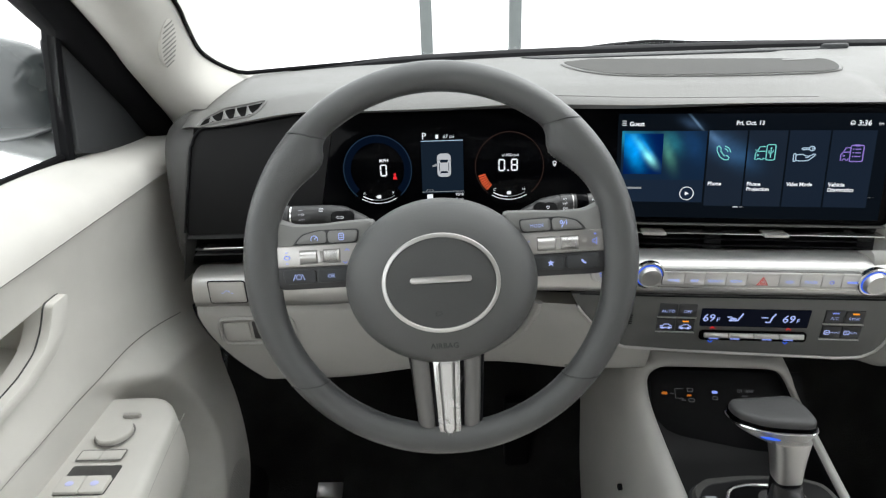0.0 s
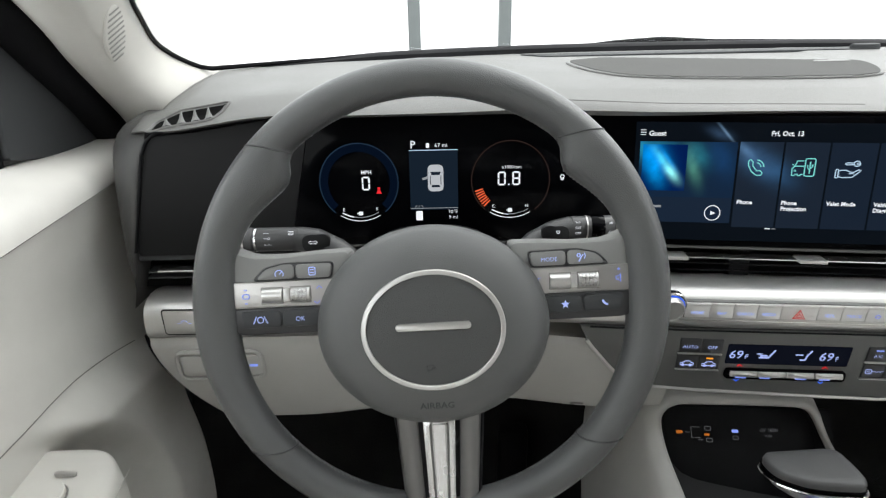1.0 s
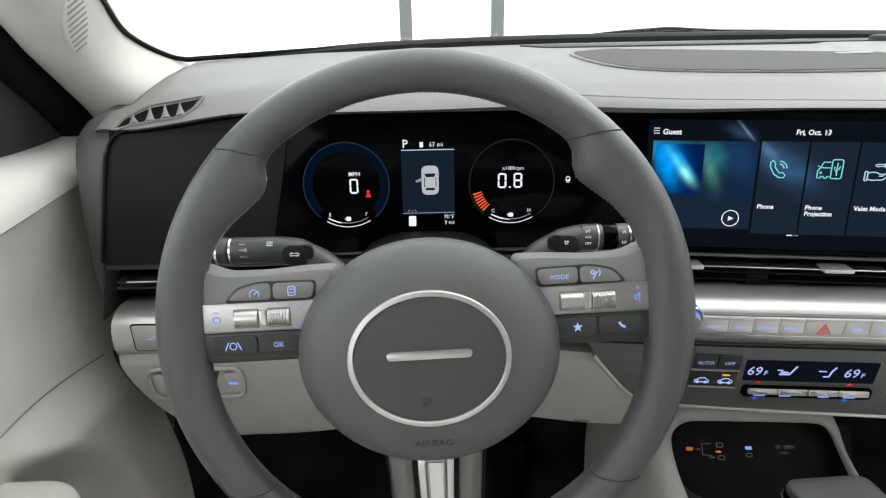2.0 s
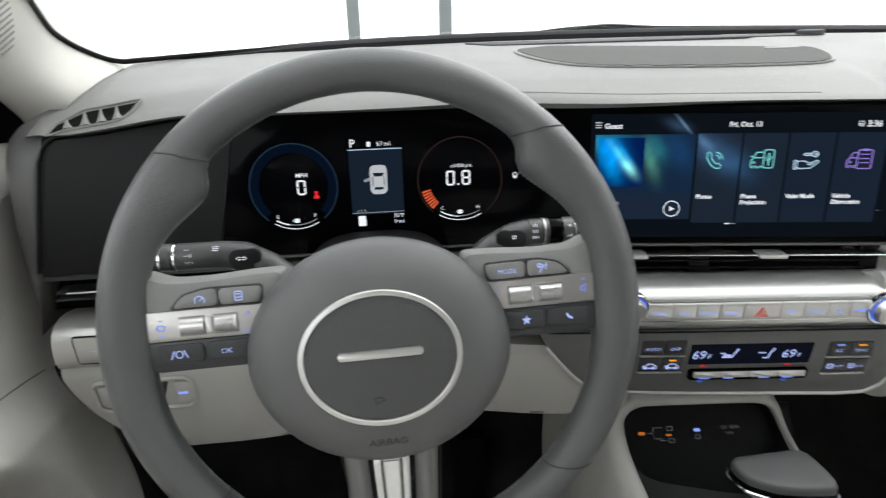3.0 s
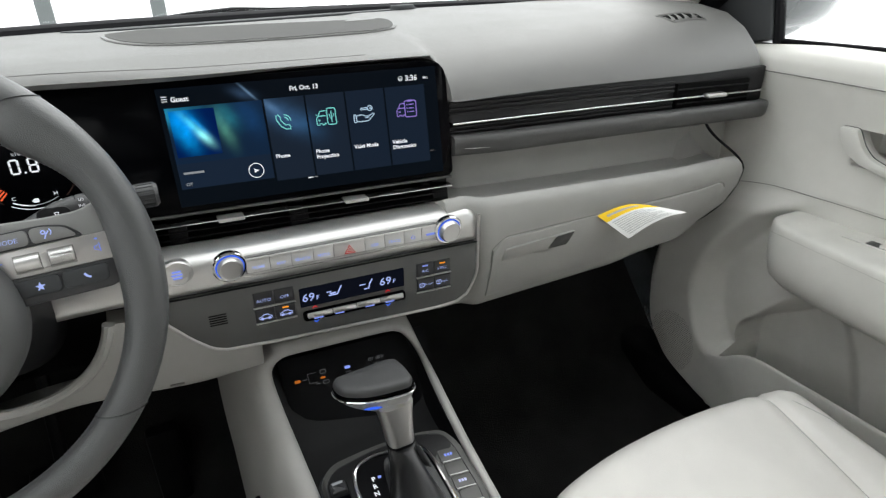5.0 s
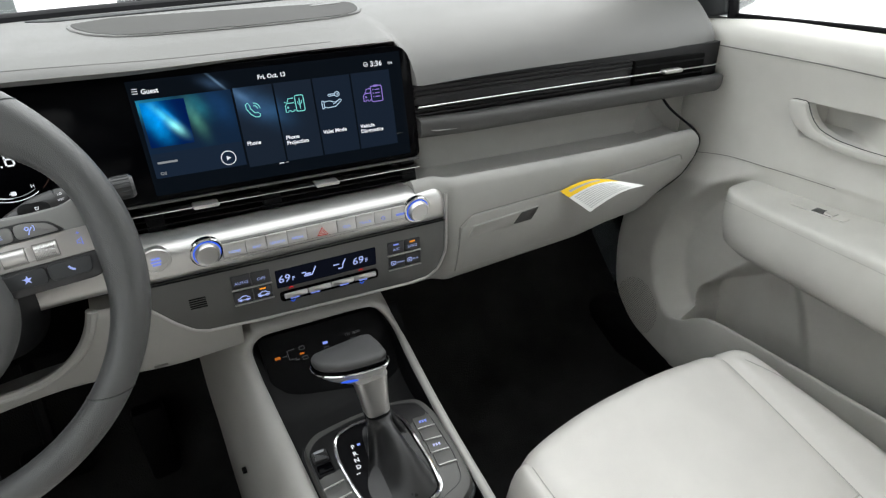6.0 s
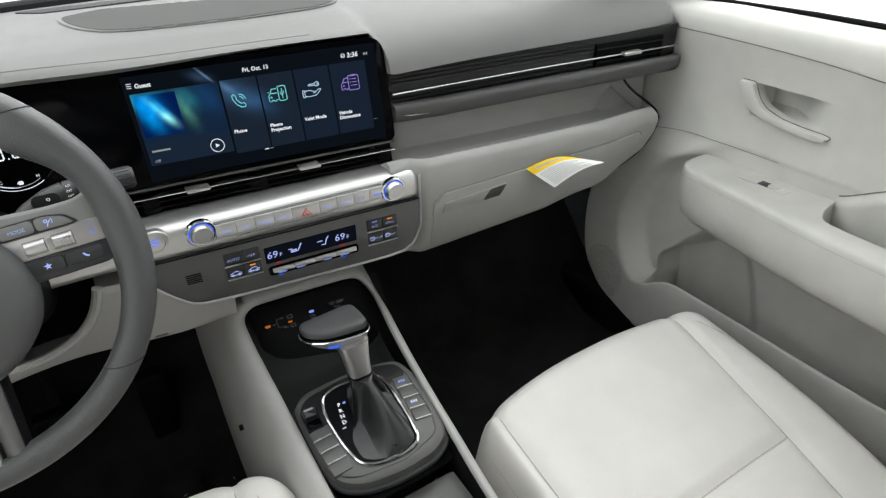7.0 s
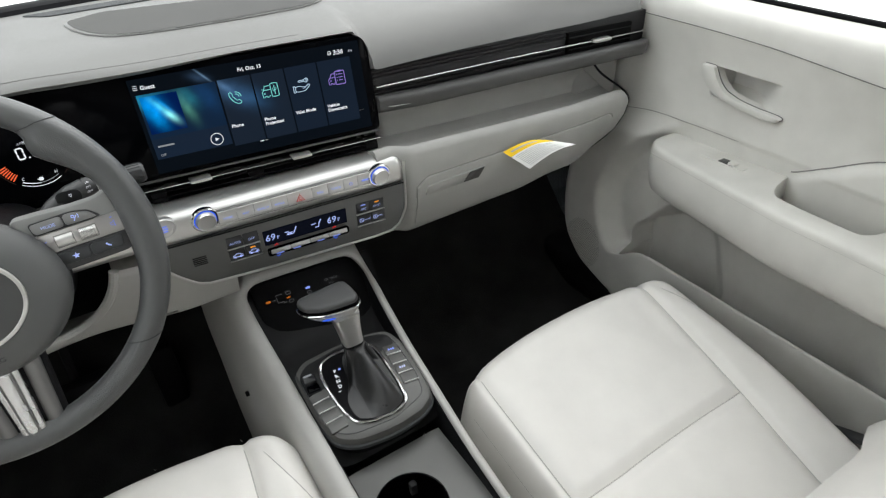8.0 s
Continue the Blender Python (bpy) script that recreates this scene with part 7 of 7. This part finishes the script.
# pale lint scattered over the carpet
rng = random.Random(5)
fl = bmesh.new()
for _ in range(70):
    x, y = rng.uniform(-0.25, 0.20), rng.uniform(0.30, 0.85)
    z = 0.062 if x < 0.14 and y < 0.82 else 0.02 + 0.09 * math.exp(-((x - 0.36) / 0.13) ** 2) + 0.34 * ss(0.78, 1.2, y) + 0.004
    a, l, w_ = rng.uniform(0, 6.3), rng.uniform(0.0008, 0.0035), rng.uniform(0.0004, 0.0008)
    c, s = math.cos(a), math.sin(a)
    fl.faces.new([fl.verts.new((x + c * p - s * q, y + s * p + c * q, z + r)) for p, q, r in ((-l, -w_, 0), (l, -w_, 0.0006), (l, w_, 0.0010), (-l, w_, 0.0004))])
solo("carpet_lint", fl, FIBRE, "pale specks of lint scattered on the black carpet", "lint", "stuff")

# ---- what the displays show ----
e1 = 0.0008


def dpart(name, bm, mat, par, lab=""):
    return part(name, bm, mat, par, lab)


# cluster
def sector(cx, cy, r0, r1, a0, a1, f, w, n=40):
    rows = [[f(cx + r * math.cos(radians(a)), cy + r * math.sin(radians(a)), w) for r in (r0, r1)] for a in steps(a0, a1, n)]
    return sheet(rows)


def DD(u, v, w):
    return Vector((u, disp_y(u, v) - w, v))


g1 = dpart("speed_gauge", sector(-0.090, 0.7290, 0.0425, 0.0437, -50, 230, DD, e1), RING_B, disp, "blue ring speed gauge")
dpart("gauge_glow", sector(-0.090, 0.7290, 0.034, 0.0424, -45, 225, DD, e1), FAINT, g1)
dpart("unit", lettering("MPH", 0.0058, DD, e1, "CENTER", -0.0815, 0.7385, 0, 0.0001), W_GLOW, g1)


def seg_digit(ch, ox, oz, h, f, w, r=0.0009):
    a = h / 2
    wd_ = h * 0.52
    on = {"0": "abcdef", "8": "abcdefg"}[ch]
    S = {"a": ((0.08, 2), (0.92, 2)), "b": ((1, 1.92), (1, 1.08)), "c": ((1, 0.92), (1, 0.08)), "d": ((0.08, 0), (0.92, 0)), "e": ((0, 0.92), (0, 0.08)), "f": ((0, 1.92), (0, 1.08)), "g": ((0.08, 1), (0.92, 1))}
    out = []
    for k in on:
        (x0, y0), (x1, y1) = S[k]
        out.append(stroke([(ox + x0 * wd_, oz + y0 * a), (ox + x1 * wd_, oz + y1 * a)], f, w, r))
    return join(*out)


dpart("digit", seg_digit("0", -0.0860, 0.7215, 0.0135, DD, e1, 0.0010), W_GLOW, g1)
dpart("belt_warning", join(decal(oval(0.0016, 0.0016, 10, -0.0685, 0.7225), DD, e1), decal([(-0.0715, 0.7165), (-0.0655, 0.7165), (-0.0672, 0.7205), (-0.0698, 0.7205)], DD, e1)), R_GLOW, g1, "red seat belt warning light")


def small_gauge(cx, la, lb, mat2, par):
    dpart("scale", sector(cx, 0.728, 0.0415, 0.0423, 238, 302, DD, e1, 20), W_GLOW, par)
    dpart("scale", sector(cx, 0.728, 0.0375, 0.0388, 238, 258 if la == "E" else 268, DD, e1, 12), W_GLOW, par)
    dpart("scale", sector(cx, 0.728, 0.0375, 0.0383, 258, 302, DD, e1, 12), G_GLOW, par)
    dpart("letter", lettering(la, 0.0052, DD, e1, "CENTER", cx - 0.0185, 0.6975), W_GLOW, par)
    dpart("letter", lettering(lb, 0.0052, DD, e1, "CENTER", cx + 0.0185, 0.6975), W_GLOW, par)
    dpart("mark", join(decal(rrect(0.0050, 0.0042, 0.0010, 3, cx, 0.6945), DD, e1), stroke([(cx - 0.004, 0.6945), (cx - 0.0025, 0.6945)], DD, e1, 0.0005)), W_GLOW, par)


small_gauge(-0.090, "E", "F", W_GLOW, g1)
g2 = dpart("rev_gauge", sector(0.0770, 0.7285, 0.0425, 0.0435, -50, 230, DD, e1), RING_O, disp, "brown ring rev counter")
for k in range(7):
    a = 196 + 4.6 * k
    dpart("red_bar", sector(0.0770, 0.7285, 0.0315, 0.0408, a, a + 2.2, DD, e1, 2), RO_GLOW, g2)
dpart("unit", lettering("x1000rpm", 0.0052, DD, e1, "CENTER", 0.0785, 0.7410), W_GLOW, g2)
dpart("digit", seg_digit("0", 0.0640, 0.7235, 0.0135, DD, e1, 0.0010), W_GLOW, g2)
dpart("point", decal(oval(0.0010, 0.0010, 8, 0.0755, 0.7235), DD, e1), W_GLOW, g2)
dpart("digit", seg_digit("8", 0.0800, 0.7235, 0.0135, DD, e1, 0.0010), W_GLOW, g2)
small_gauge(0.0770, "C", "H", W_GLOW, g2)
mid = dpart("trip_field", plate(rrect(0.0530, 0.0660, 0.0005, 2, -0.0075, 0.7300), DD, 0.0, 0.0006, 0.0001), NAVY, disp, "dark blue trip computer field with a car seen from above")
dpart("line", stroke([(-0.034, 0.7632), (0.019, 0.7632)], DD, e1, 0.0005), LB_GLOW, mid)
dpart("line", stroke([(-0.034, 0.6990), (0.019, 0.6990)], DD, e1, 0.0004), G_GLOW, mid)
dpart("letter", lettering("P", 0.0115, DD, e1, "CENTER", -0.0297, 0.7655, 0, 0.0001), W_GLOW, mid)
dpart("mark", decal(rrect(0.0036, 0.0050, 0.0008, 2, -0.0135, 0.7682), DD, e1), W_GLOW, mid)
dpart("caption", lettering("67 mi", 0.0062, DD, e1, "LEFT", -0.0060, 0.7662), W_GLOW, mid)
dpart("caption", lettering("70°F", 0.0058, DD, e1, "RIGHT", 0.0185, 0.6925), W_GLOW, mid)
dpart("caption", lettering("9 mi", 0.0058, DD, e1, "RIGHT", 0.0185, 0.6865), W_GLOW, mid)
dpart("mark", decal(rrect(0.0075, 0.0105, 0.0010, 2, -0.0245, 0.6905), DD, e1), W_GLOW, mid)
dpart("mark", join(stroke([(-0.029, 0.7000), (-0.027, 0.7025)], DD, e1, 0.0004), stroke([(-0.020, 0.7000), (-0.022, 0.7025)], DD, e1, 0.0004), stroke([(-0.0245, 0.7000), (-0.0245, 0.7025)], DD, e1, 0.0004)), G_GLOW, mid)
car_p = dpart("car_picture", plate(rrect(0.0172, 0.0295, 0.0052, 5, -0.0055, 0.7325), DD, 0, 0.0009, 0.0001), CP_GLOW, mid, "small pale car picture seen from above")
dpart("car_screen", decal([(-0.0112, 0.7395), (0.0002, 0.7395), (-0.0012, 0.7360), (-0.0098, 0.7360)][::-1], DD, 0.0012), NAVY, car_p)
dpart("car_screen", decal([(-0.0105, 0.7225), (-0.0005, 0.7225), (-0.0015, 0.7250), (-0.0095, 0.7250)], DD, 0.0012), NAVY, car_p)
for q in (-1, 1):
    dpart("car_side", decal(rrect(0.0008, 0.0100, 0.0003, 2, -0.0055 + q * 0.0058, 0.7305), DD, 0.0012), NAVY, car_p)
    dpart("car_mirror", decal(rrect(0.0022, 0.0012, 0.0004, 2, -0.0055 + q * 0.0083, 0.7385), DD, 0.0010), G_GLOW, car_p)
dpart("car_door", decal([(-0.0135, 0.7355), (-0.0205, 0.7325), (-0.0195, 0.7305), (-0.0135, 0.7320)], DD, 0.0010), G_GLOW, mid)
dpart("lamp_mark", join(stroke(oval(0.0020, 0.0020, 8, 0.1335, 0.7325), DD, e1, 0.0005, True), stroke([(0.1315, 0.7305), (0.1355, 0.7305)], DD, e1, 0.0006), stroke([(0.1320, 0.7290), (0.1350, 0.7290)], DD, e1, 0.0005)), W_GLOW, disp)

# centre screen: its home page
def spot_glow(name, ground_color, spots):
    """A lit picture: soft slanting lights (x, z, slant, length, width, colour) over a dark ground."""
    m = bpy.data.materials.new(name)
    m.use_nodes = True
    nt = m.node_tree
    b = nt.nodes["Principled BSDF"]
    b.inputs["Base Color"].default_value = (0.0012, 0.0012, 0.0014, 1)
    b.inputs["Roughness"].default_value = 0.28
    b.inputs["Specular IOR Level"].default_value = 0.04
    b.inputs["IOR"].default_value = 1.12

    def vec(op, x, y=None):
        nd = nt.nodes.new("ShaderNodeVectorMath")
        nd.operation = op
        nt.links.new(x, nd.inputs[0])
        if isinstance(y, tuple):
            nd.inputs[1].default_value = y
        elif y:
            nt.links.new(y, nd.inputs[1])
        return nd

    def num(op, x, y):
        nd = nt.nodes.new("ShaderNodeMath")
        nd.operation = op
        for sock, v in zip(nd.inputs, (x, y)):
            if isinstance(v, float):
                sock.default_value = v
            else:
                nt.links.new(v, sock)
        return nd.outputs[0]

    g = nt.nodes.new("ShaderNodeNewGeometry")
    n = nt.nodes.new("ShaderNodeTexNoise")
    n.inputs["Scale"].default_value = 90.0
    n.inputs["Detail"].default_value = 3
    nt.links.new(g.outputs["Position"], n.inputs["Vector"])
    total = None
    for x, z, slant, su, sv, col in spots:
        d = vec("SUBTRACT", g.outputs["Position"], (x, 0.0, z)).outputs[0]
        c, q = math.cos(radians(slant)), math.sin(radians(slant))
        p1 = vec("DOT_PRODUCT", d, (c / su, 0.0, q / su)).outputs["Value"]
        p2 = vec("DOT_PRODUCT", d, (-q / sv, 0.0, c / sv)).outputs["Value"]
        r2 = num("ADD", num("MULTIPLY", p1, p1), num("MULTIPLY", p2, p2))
        fall = num("MULTIPLY", num("POWER", 0.3679, r2), num("ADD", n.outputs["Fac"], 0.5))
        cc = nt.nodes.new("ShaderNodeVectorMath")
        cc.operation = "SCALE"
        cc.inputs[0].default_value = col
        nt.links.new(fall, cc.inputs["Scale"])
        total = vec("ADD", cc.outputs[0], total.outputs[0] if total else ground_color)
    nt.links.new(total.outputs[0], b.inputs["Emission Color"])
    b.inputs["Emission Strength"].default_value = 1.0
    return m


NIGHT = spot_glow("night_black_page", (0.0025, 0.0045, 0.0075), [(0.2990, 0.7815, -48, 0.0120, 0.0013, (0.10, 0.17, 0.26)), (0.2940, 0.7800, -20, 0.0120, 0.0050, (0.022, 0.045, 0.085))])
AURORA = spot_glow("aurora_picture", (0.0, 0.010, 0.075), [
    (0.2265, 0.7575, -58, 0.020, 0.0120, (0.00, 0.26, 0.72)),
    (0.2300, 0.7400, -70, 0.016, 0.0080, (0.00, 0.17, 0.42)),
    (0.2375, 0.7520, -52, 0.016, 0.0036, (0.06, 0.42, 0.42)),
    (0.2475, 0.7385, -50, 0.0100, 0.0042, (0.26, 0.74, 0.66)),
    (0.2440, 0.7520, -54, 0.014, 0.0022, (0.00, 0.16, 0.42))])
HAZE = spot_glow("night_haze_picture", (0.010, 0.017, 0.030), [(0.3300, 0.7540, -32, 0.030, 0.0130, (0.022, 0.062, 0.130)), (0.3180, 0.7650, -42, 0.014, 0.0045, (0.045, 0.085, 0.145)), (0.3550, 0.7400, -30, 0.020, 0.012, (0.006, 0.030, 0.070))])
DUSK = spot_glow("blue_green_dusk", (0.006, 0.018, 0.044), [(0.2690, 0.7450, -72, 0.018, 0.0060, (0.050, 0.170, 0.110)), (0.2740, 0.7580, -60, 0.014, 0.0080, (0.010, 0.110, 0.130)), (0.2200, 0.7640, -10, 0.030, 0.0120, (0.010, 0.200, 0.330)), (0.2960, 0.7560, -60, 0.020, 0.012, (0.002, 0.022, 0.070))])


def quad(x0, z0, x1, z1, w, n=6):
    return sheet([[DD(x, z, w) for z in (z0, z1)] for x in steps(x0, x1, n)])


home = dpart("home_page", quad(0.2085, 0.6655, 0.5150, 0.7915, 0.0004, 16), NIGHT, disp, "dark blue home page with icon cards")
dpart("media_card", quad(0.2135, 0.6850, 0.3120, 0.7715, 0.0008), CARD2, home)
dpart("media_haze", quad(0.2135, 0.7125, 0.3120, 0.7715, 0.0011), DUSK, home)
dpart("media_picture", quad(0.2165, 0.7195, 0.2620, 0.7685, 0.0014), AURORA, home, "blue aurora picture")
for x0, x1 in ((0.3145, 0.3575), (0.3595, 0.4025), (0.4045, 0.4490), (0.4510, 0.4990)):
    dpart("app_card", quad(x0, 0.6810, x1, 0.7720, 0.0008), HAZE if x0 < 0.40 else CARD, home)
dpart("menu_mark", join(*[stroke([(0.2130, 0.7785 + 0.0024 * k), (0.2185, 0.7785 + 0.0024 * k)], DD, 0.0010, 0.0004) for k in range(3)]), W_GLOW, home)
dpart("caption", lettering("Guest", 0.0072, DD, 0.0010, "LEFT", 0.2215, 0.7775, 0, 0.0002), W_GLOW, home)
dpart("caption", lettering("Fri, Oct. 13", 0.0068, DD, 0.0010, "CENTER", 0.3595, 0.7785, 0.05, 0.0002), W_GLOW, home)
dpart("caption", lettering("3:36", 0.0086, DD, 0.0010, "LEFT", 0.4765, 0.7775, 0.06, 0.0002), W_GLOW, home)
dpart("caption", lettering("PM", 0.0045, DD, 0.0010, "LEFT", 0.4985, 0.7775, 0.06), W_GLOW, home)
dpart("mark", join(stroke(oval(0.0024, 0.0024, 12, 0.4712, 0.7805), DD, 0.0010, 0.0004, True), stroke([(0.4692, 0.7800), (0.4732, 0.7800)], DD, 0.0010, 0.0004)), W_GLOW, home)
dpart("word_bar", quad(0.2185, 0.7010, 0.2395, 0.7034, 0.0012, 2), G_GLOW, home)
dpart("caption", lettering("Off", 0.0048, DD, 0.0012, "LEFT", 0.2185, 0.6885, 0.1, 0.0001), G_GLOW, home)
dpart("play_ring", stroke(oval(0.0080, 0.0080, 24, 0.2935, 0.6960), DD, 0.0012, 0.0005, True), W_GLOW, home)
dpart("play_mark", decal([(0.2915, 0.6935), (0.2965, 0.6960), (0.2915, 0.6985)], DD, 0.0014), W_GLOW, home)
for cx_, lines in ((0.3170, ("Phone",)), (0.3620, ("Phone", "Projection")), (0.4070, ("Valet Mode",)), (0.4535, ("Vehicle", "Diagnostics"))):
    for k, wds in enumerate(lines):
        dpart("caption", lettering(wds, 0.0062, DD, 0.0012, "LEFT", cx_, 0.7065 - 0.0062 * k, 0.05, 0.0002), W_GLOW, home)
# icons
r_ = 0.0006
dpart("phone_icon", join(stroke([(0.3265, 0.7540), (0.3245, 0.7525), (0.3245, 0.7480), (0.3285, 0.7410), (0.3335, 0.7375), (0.3380, 0.7375), (0.3390, 0.7400), (0.3365, 0.7425), (0.3335, 0.7420), (0.3290, 0.7475), (0.3290, 0.7510)], DD, 0.0014, r_, True), stroke(arc(0.3330, 0.7465, 0.0040, 0, 90, 6), DD, 0.0014, r_), stroke(arc(0.3330, 0.7465, 0.0068, 0, 90, 8), DD, 0.0014, r_)), T_GLOW, home)
dpart("projection_icon", join(stroke([(0.3792, 0.7392), (0.3770, 0.7392), (0.3770, 0.7378), (0.3742, 0.7378), (0.3742, 0.7392), (0.3712, 0.7392), (0.3712, 0.7378), (0.3684, 0.7378), (0.3682, 0.7448), (0.3705, 0.7478), (0.3728, 0.7530), (0.3790, 0.7532)], DD, 0.0014, r_), stroke([(0.3705, 0.7478), (0.3792, 0.7478)], DD, 0.0014, r_), stroke([(0.3680, 0.7495), (0.3694, 0.7488)], DD, 0.0014, r_), stroke(oval(0.0009, 0.0009, 8, 0.3712, 0.7430), DD, 0.0014, 0.0004, True), stroke(rrect(0.0098, 0.0182, 0.0018, 3, 0.3855, 0.7465), DD, 0.0014, r_, True), stroke([(0.3855, 0.7402), (0.3855, 0.7525)], DD, 0.0014, r_), stroke([(0.3832, 0.7490), (0.3832, 0.7462), (0.3855, 0.7435)], DD, 0.0014, 0.0005), stroke([(0.3878, 0.7495), (0.3878, 0.7472), (0.3855, 0.7450)], DD, 0.0014, 0.0005)), T_GLOW, home)
VD = lambda u, v, w: DD(u + 0.0015, v - 0.0035, w)
dpart("valet_icon", join(stroke([(0.4122, 0.7468), (0.4150, 0.7476), (0.4195, 0.7478), (0.4232, 0.7460), (0.4262, 0.7458), (0.4268, 0.7446), (0.4228, 0.7440)], VD, 0.0014, r_), stroke([(0.4262, 0.7452), (0.4318, 0.7484), (0.4336, 0.7478), (0.4330, 0.7464), (0.4262, 0.7406), (0.4165, 0.7400), (0.4122, 0.7412)], VD, 0.0014, r_), stroke(rrect(0.0026, 0.0088, 0.0008, 2, 0.4110, 0.7440), VD, 0.0014, r_, True), stroke(oval(0.0030, 0.0027, 12, 0.4292, 0.7545), VD, 0.0014, r_, True), stroke(oval(0.0009, 0.0009, 8, 0.4300, 0.7545), VD, 0.0014, 0.0004, True), stroke([(0.4262, 0.7552), (0.4190, 0.7552), (0.4180, 0.7542), (0.4192, 0.7532), (0.4262, 0.7536)], VD, 0.0014, r_)), LB_GLOW, home)
dpart("diagnostics_icon", join(stroke([(0.4722, 0.7390), (0.4708, 0.7390), (0.4708, 0.7376), (0.4684, 0.7376), (0.4684, 0.7390), (0.4655, 0.7390), (0.4655, 0.7376), (0.4630, 0.7376), (0.4628, 0.7442), (0.4652, 0.7470), (0.4676, 0.7520), (0.4722, 0.7522)], DD, 0.0014, r_), stroke([(0.4652, 0.7470), (0.4722, 0.7470)], DD, 0.0014, r_), stroke(oval(0.0009, 0.0009, 8, 0.4660, 0.7428), DD, 0.0014, 0.0004, True), stroke(rrect(0.0140, 0.0186, 0.0016, 3, 0.4798, 0.7455), DD, 0.0014, r_, True), decal(rrect(0.0056, 0.0022, 0.0006, 2, 0.4798, 0.7548), DD, 0.0014), *[stroke([(0.4778, 0.7505 - 0.0042 * k), (0.4838, 0.7505 - 0.0042 * k)], DD, 0.0014, r_) for k in range(3)], *[stroke([(0.4752, 0.7505 - 0.0042 * k), (0.4762, 0.7505 - 0.0042 * k)], DD, 0.0014, 0.0008) for k in range(3)]), V_GLOW, home)
dpart("page_dot", quad(0.3490, 0.6795, 0.3545, 0.6806, 0.0012, 2), W_GLOW, home)
dpart("page_dot", quad(0.3560, 0.6795, 0.3600, 0.6806, 0.0012, 2), G_GLOW, home)
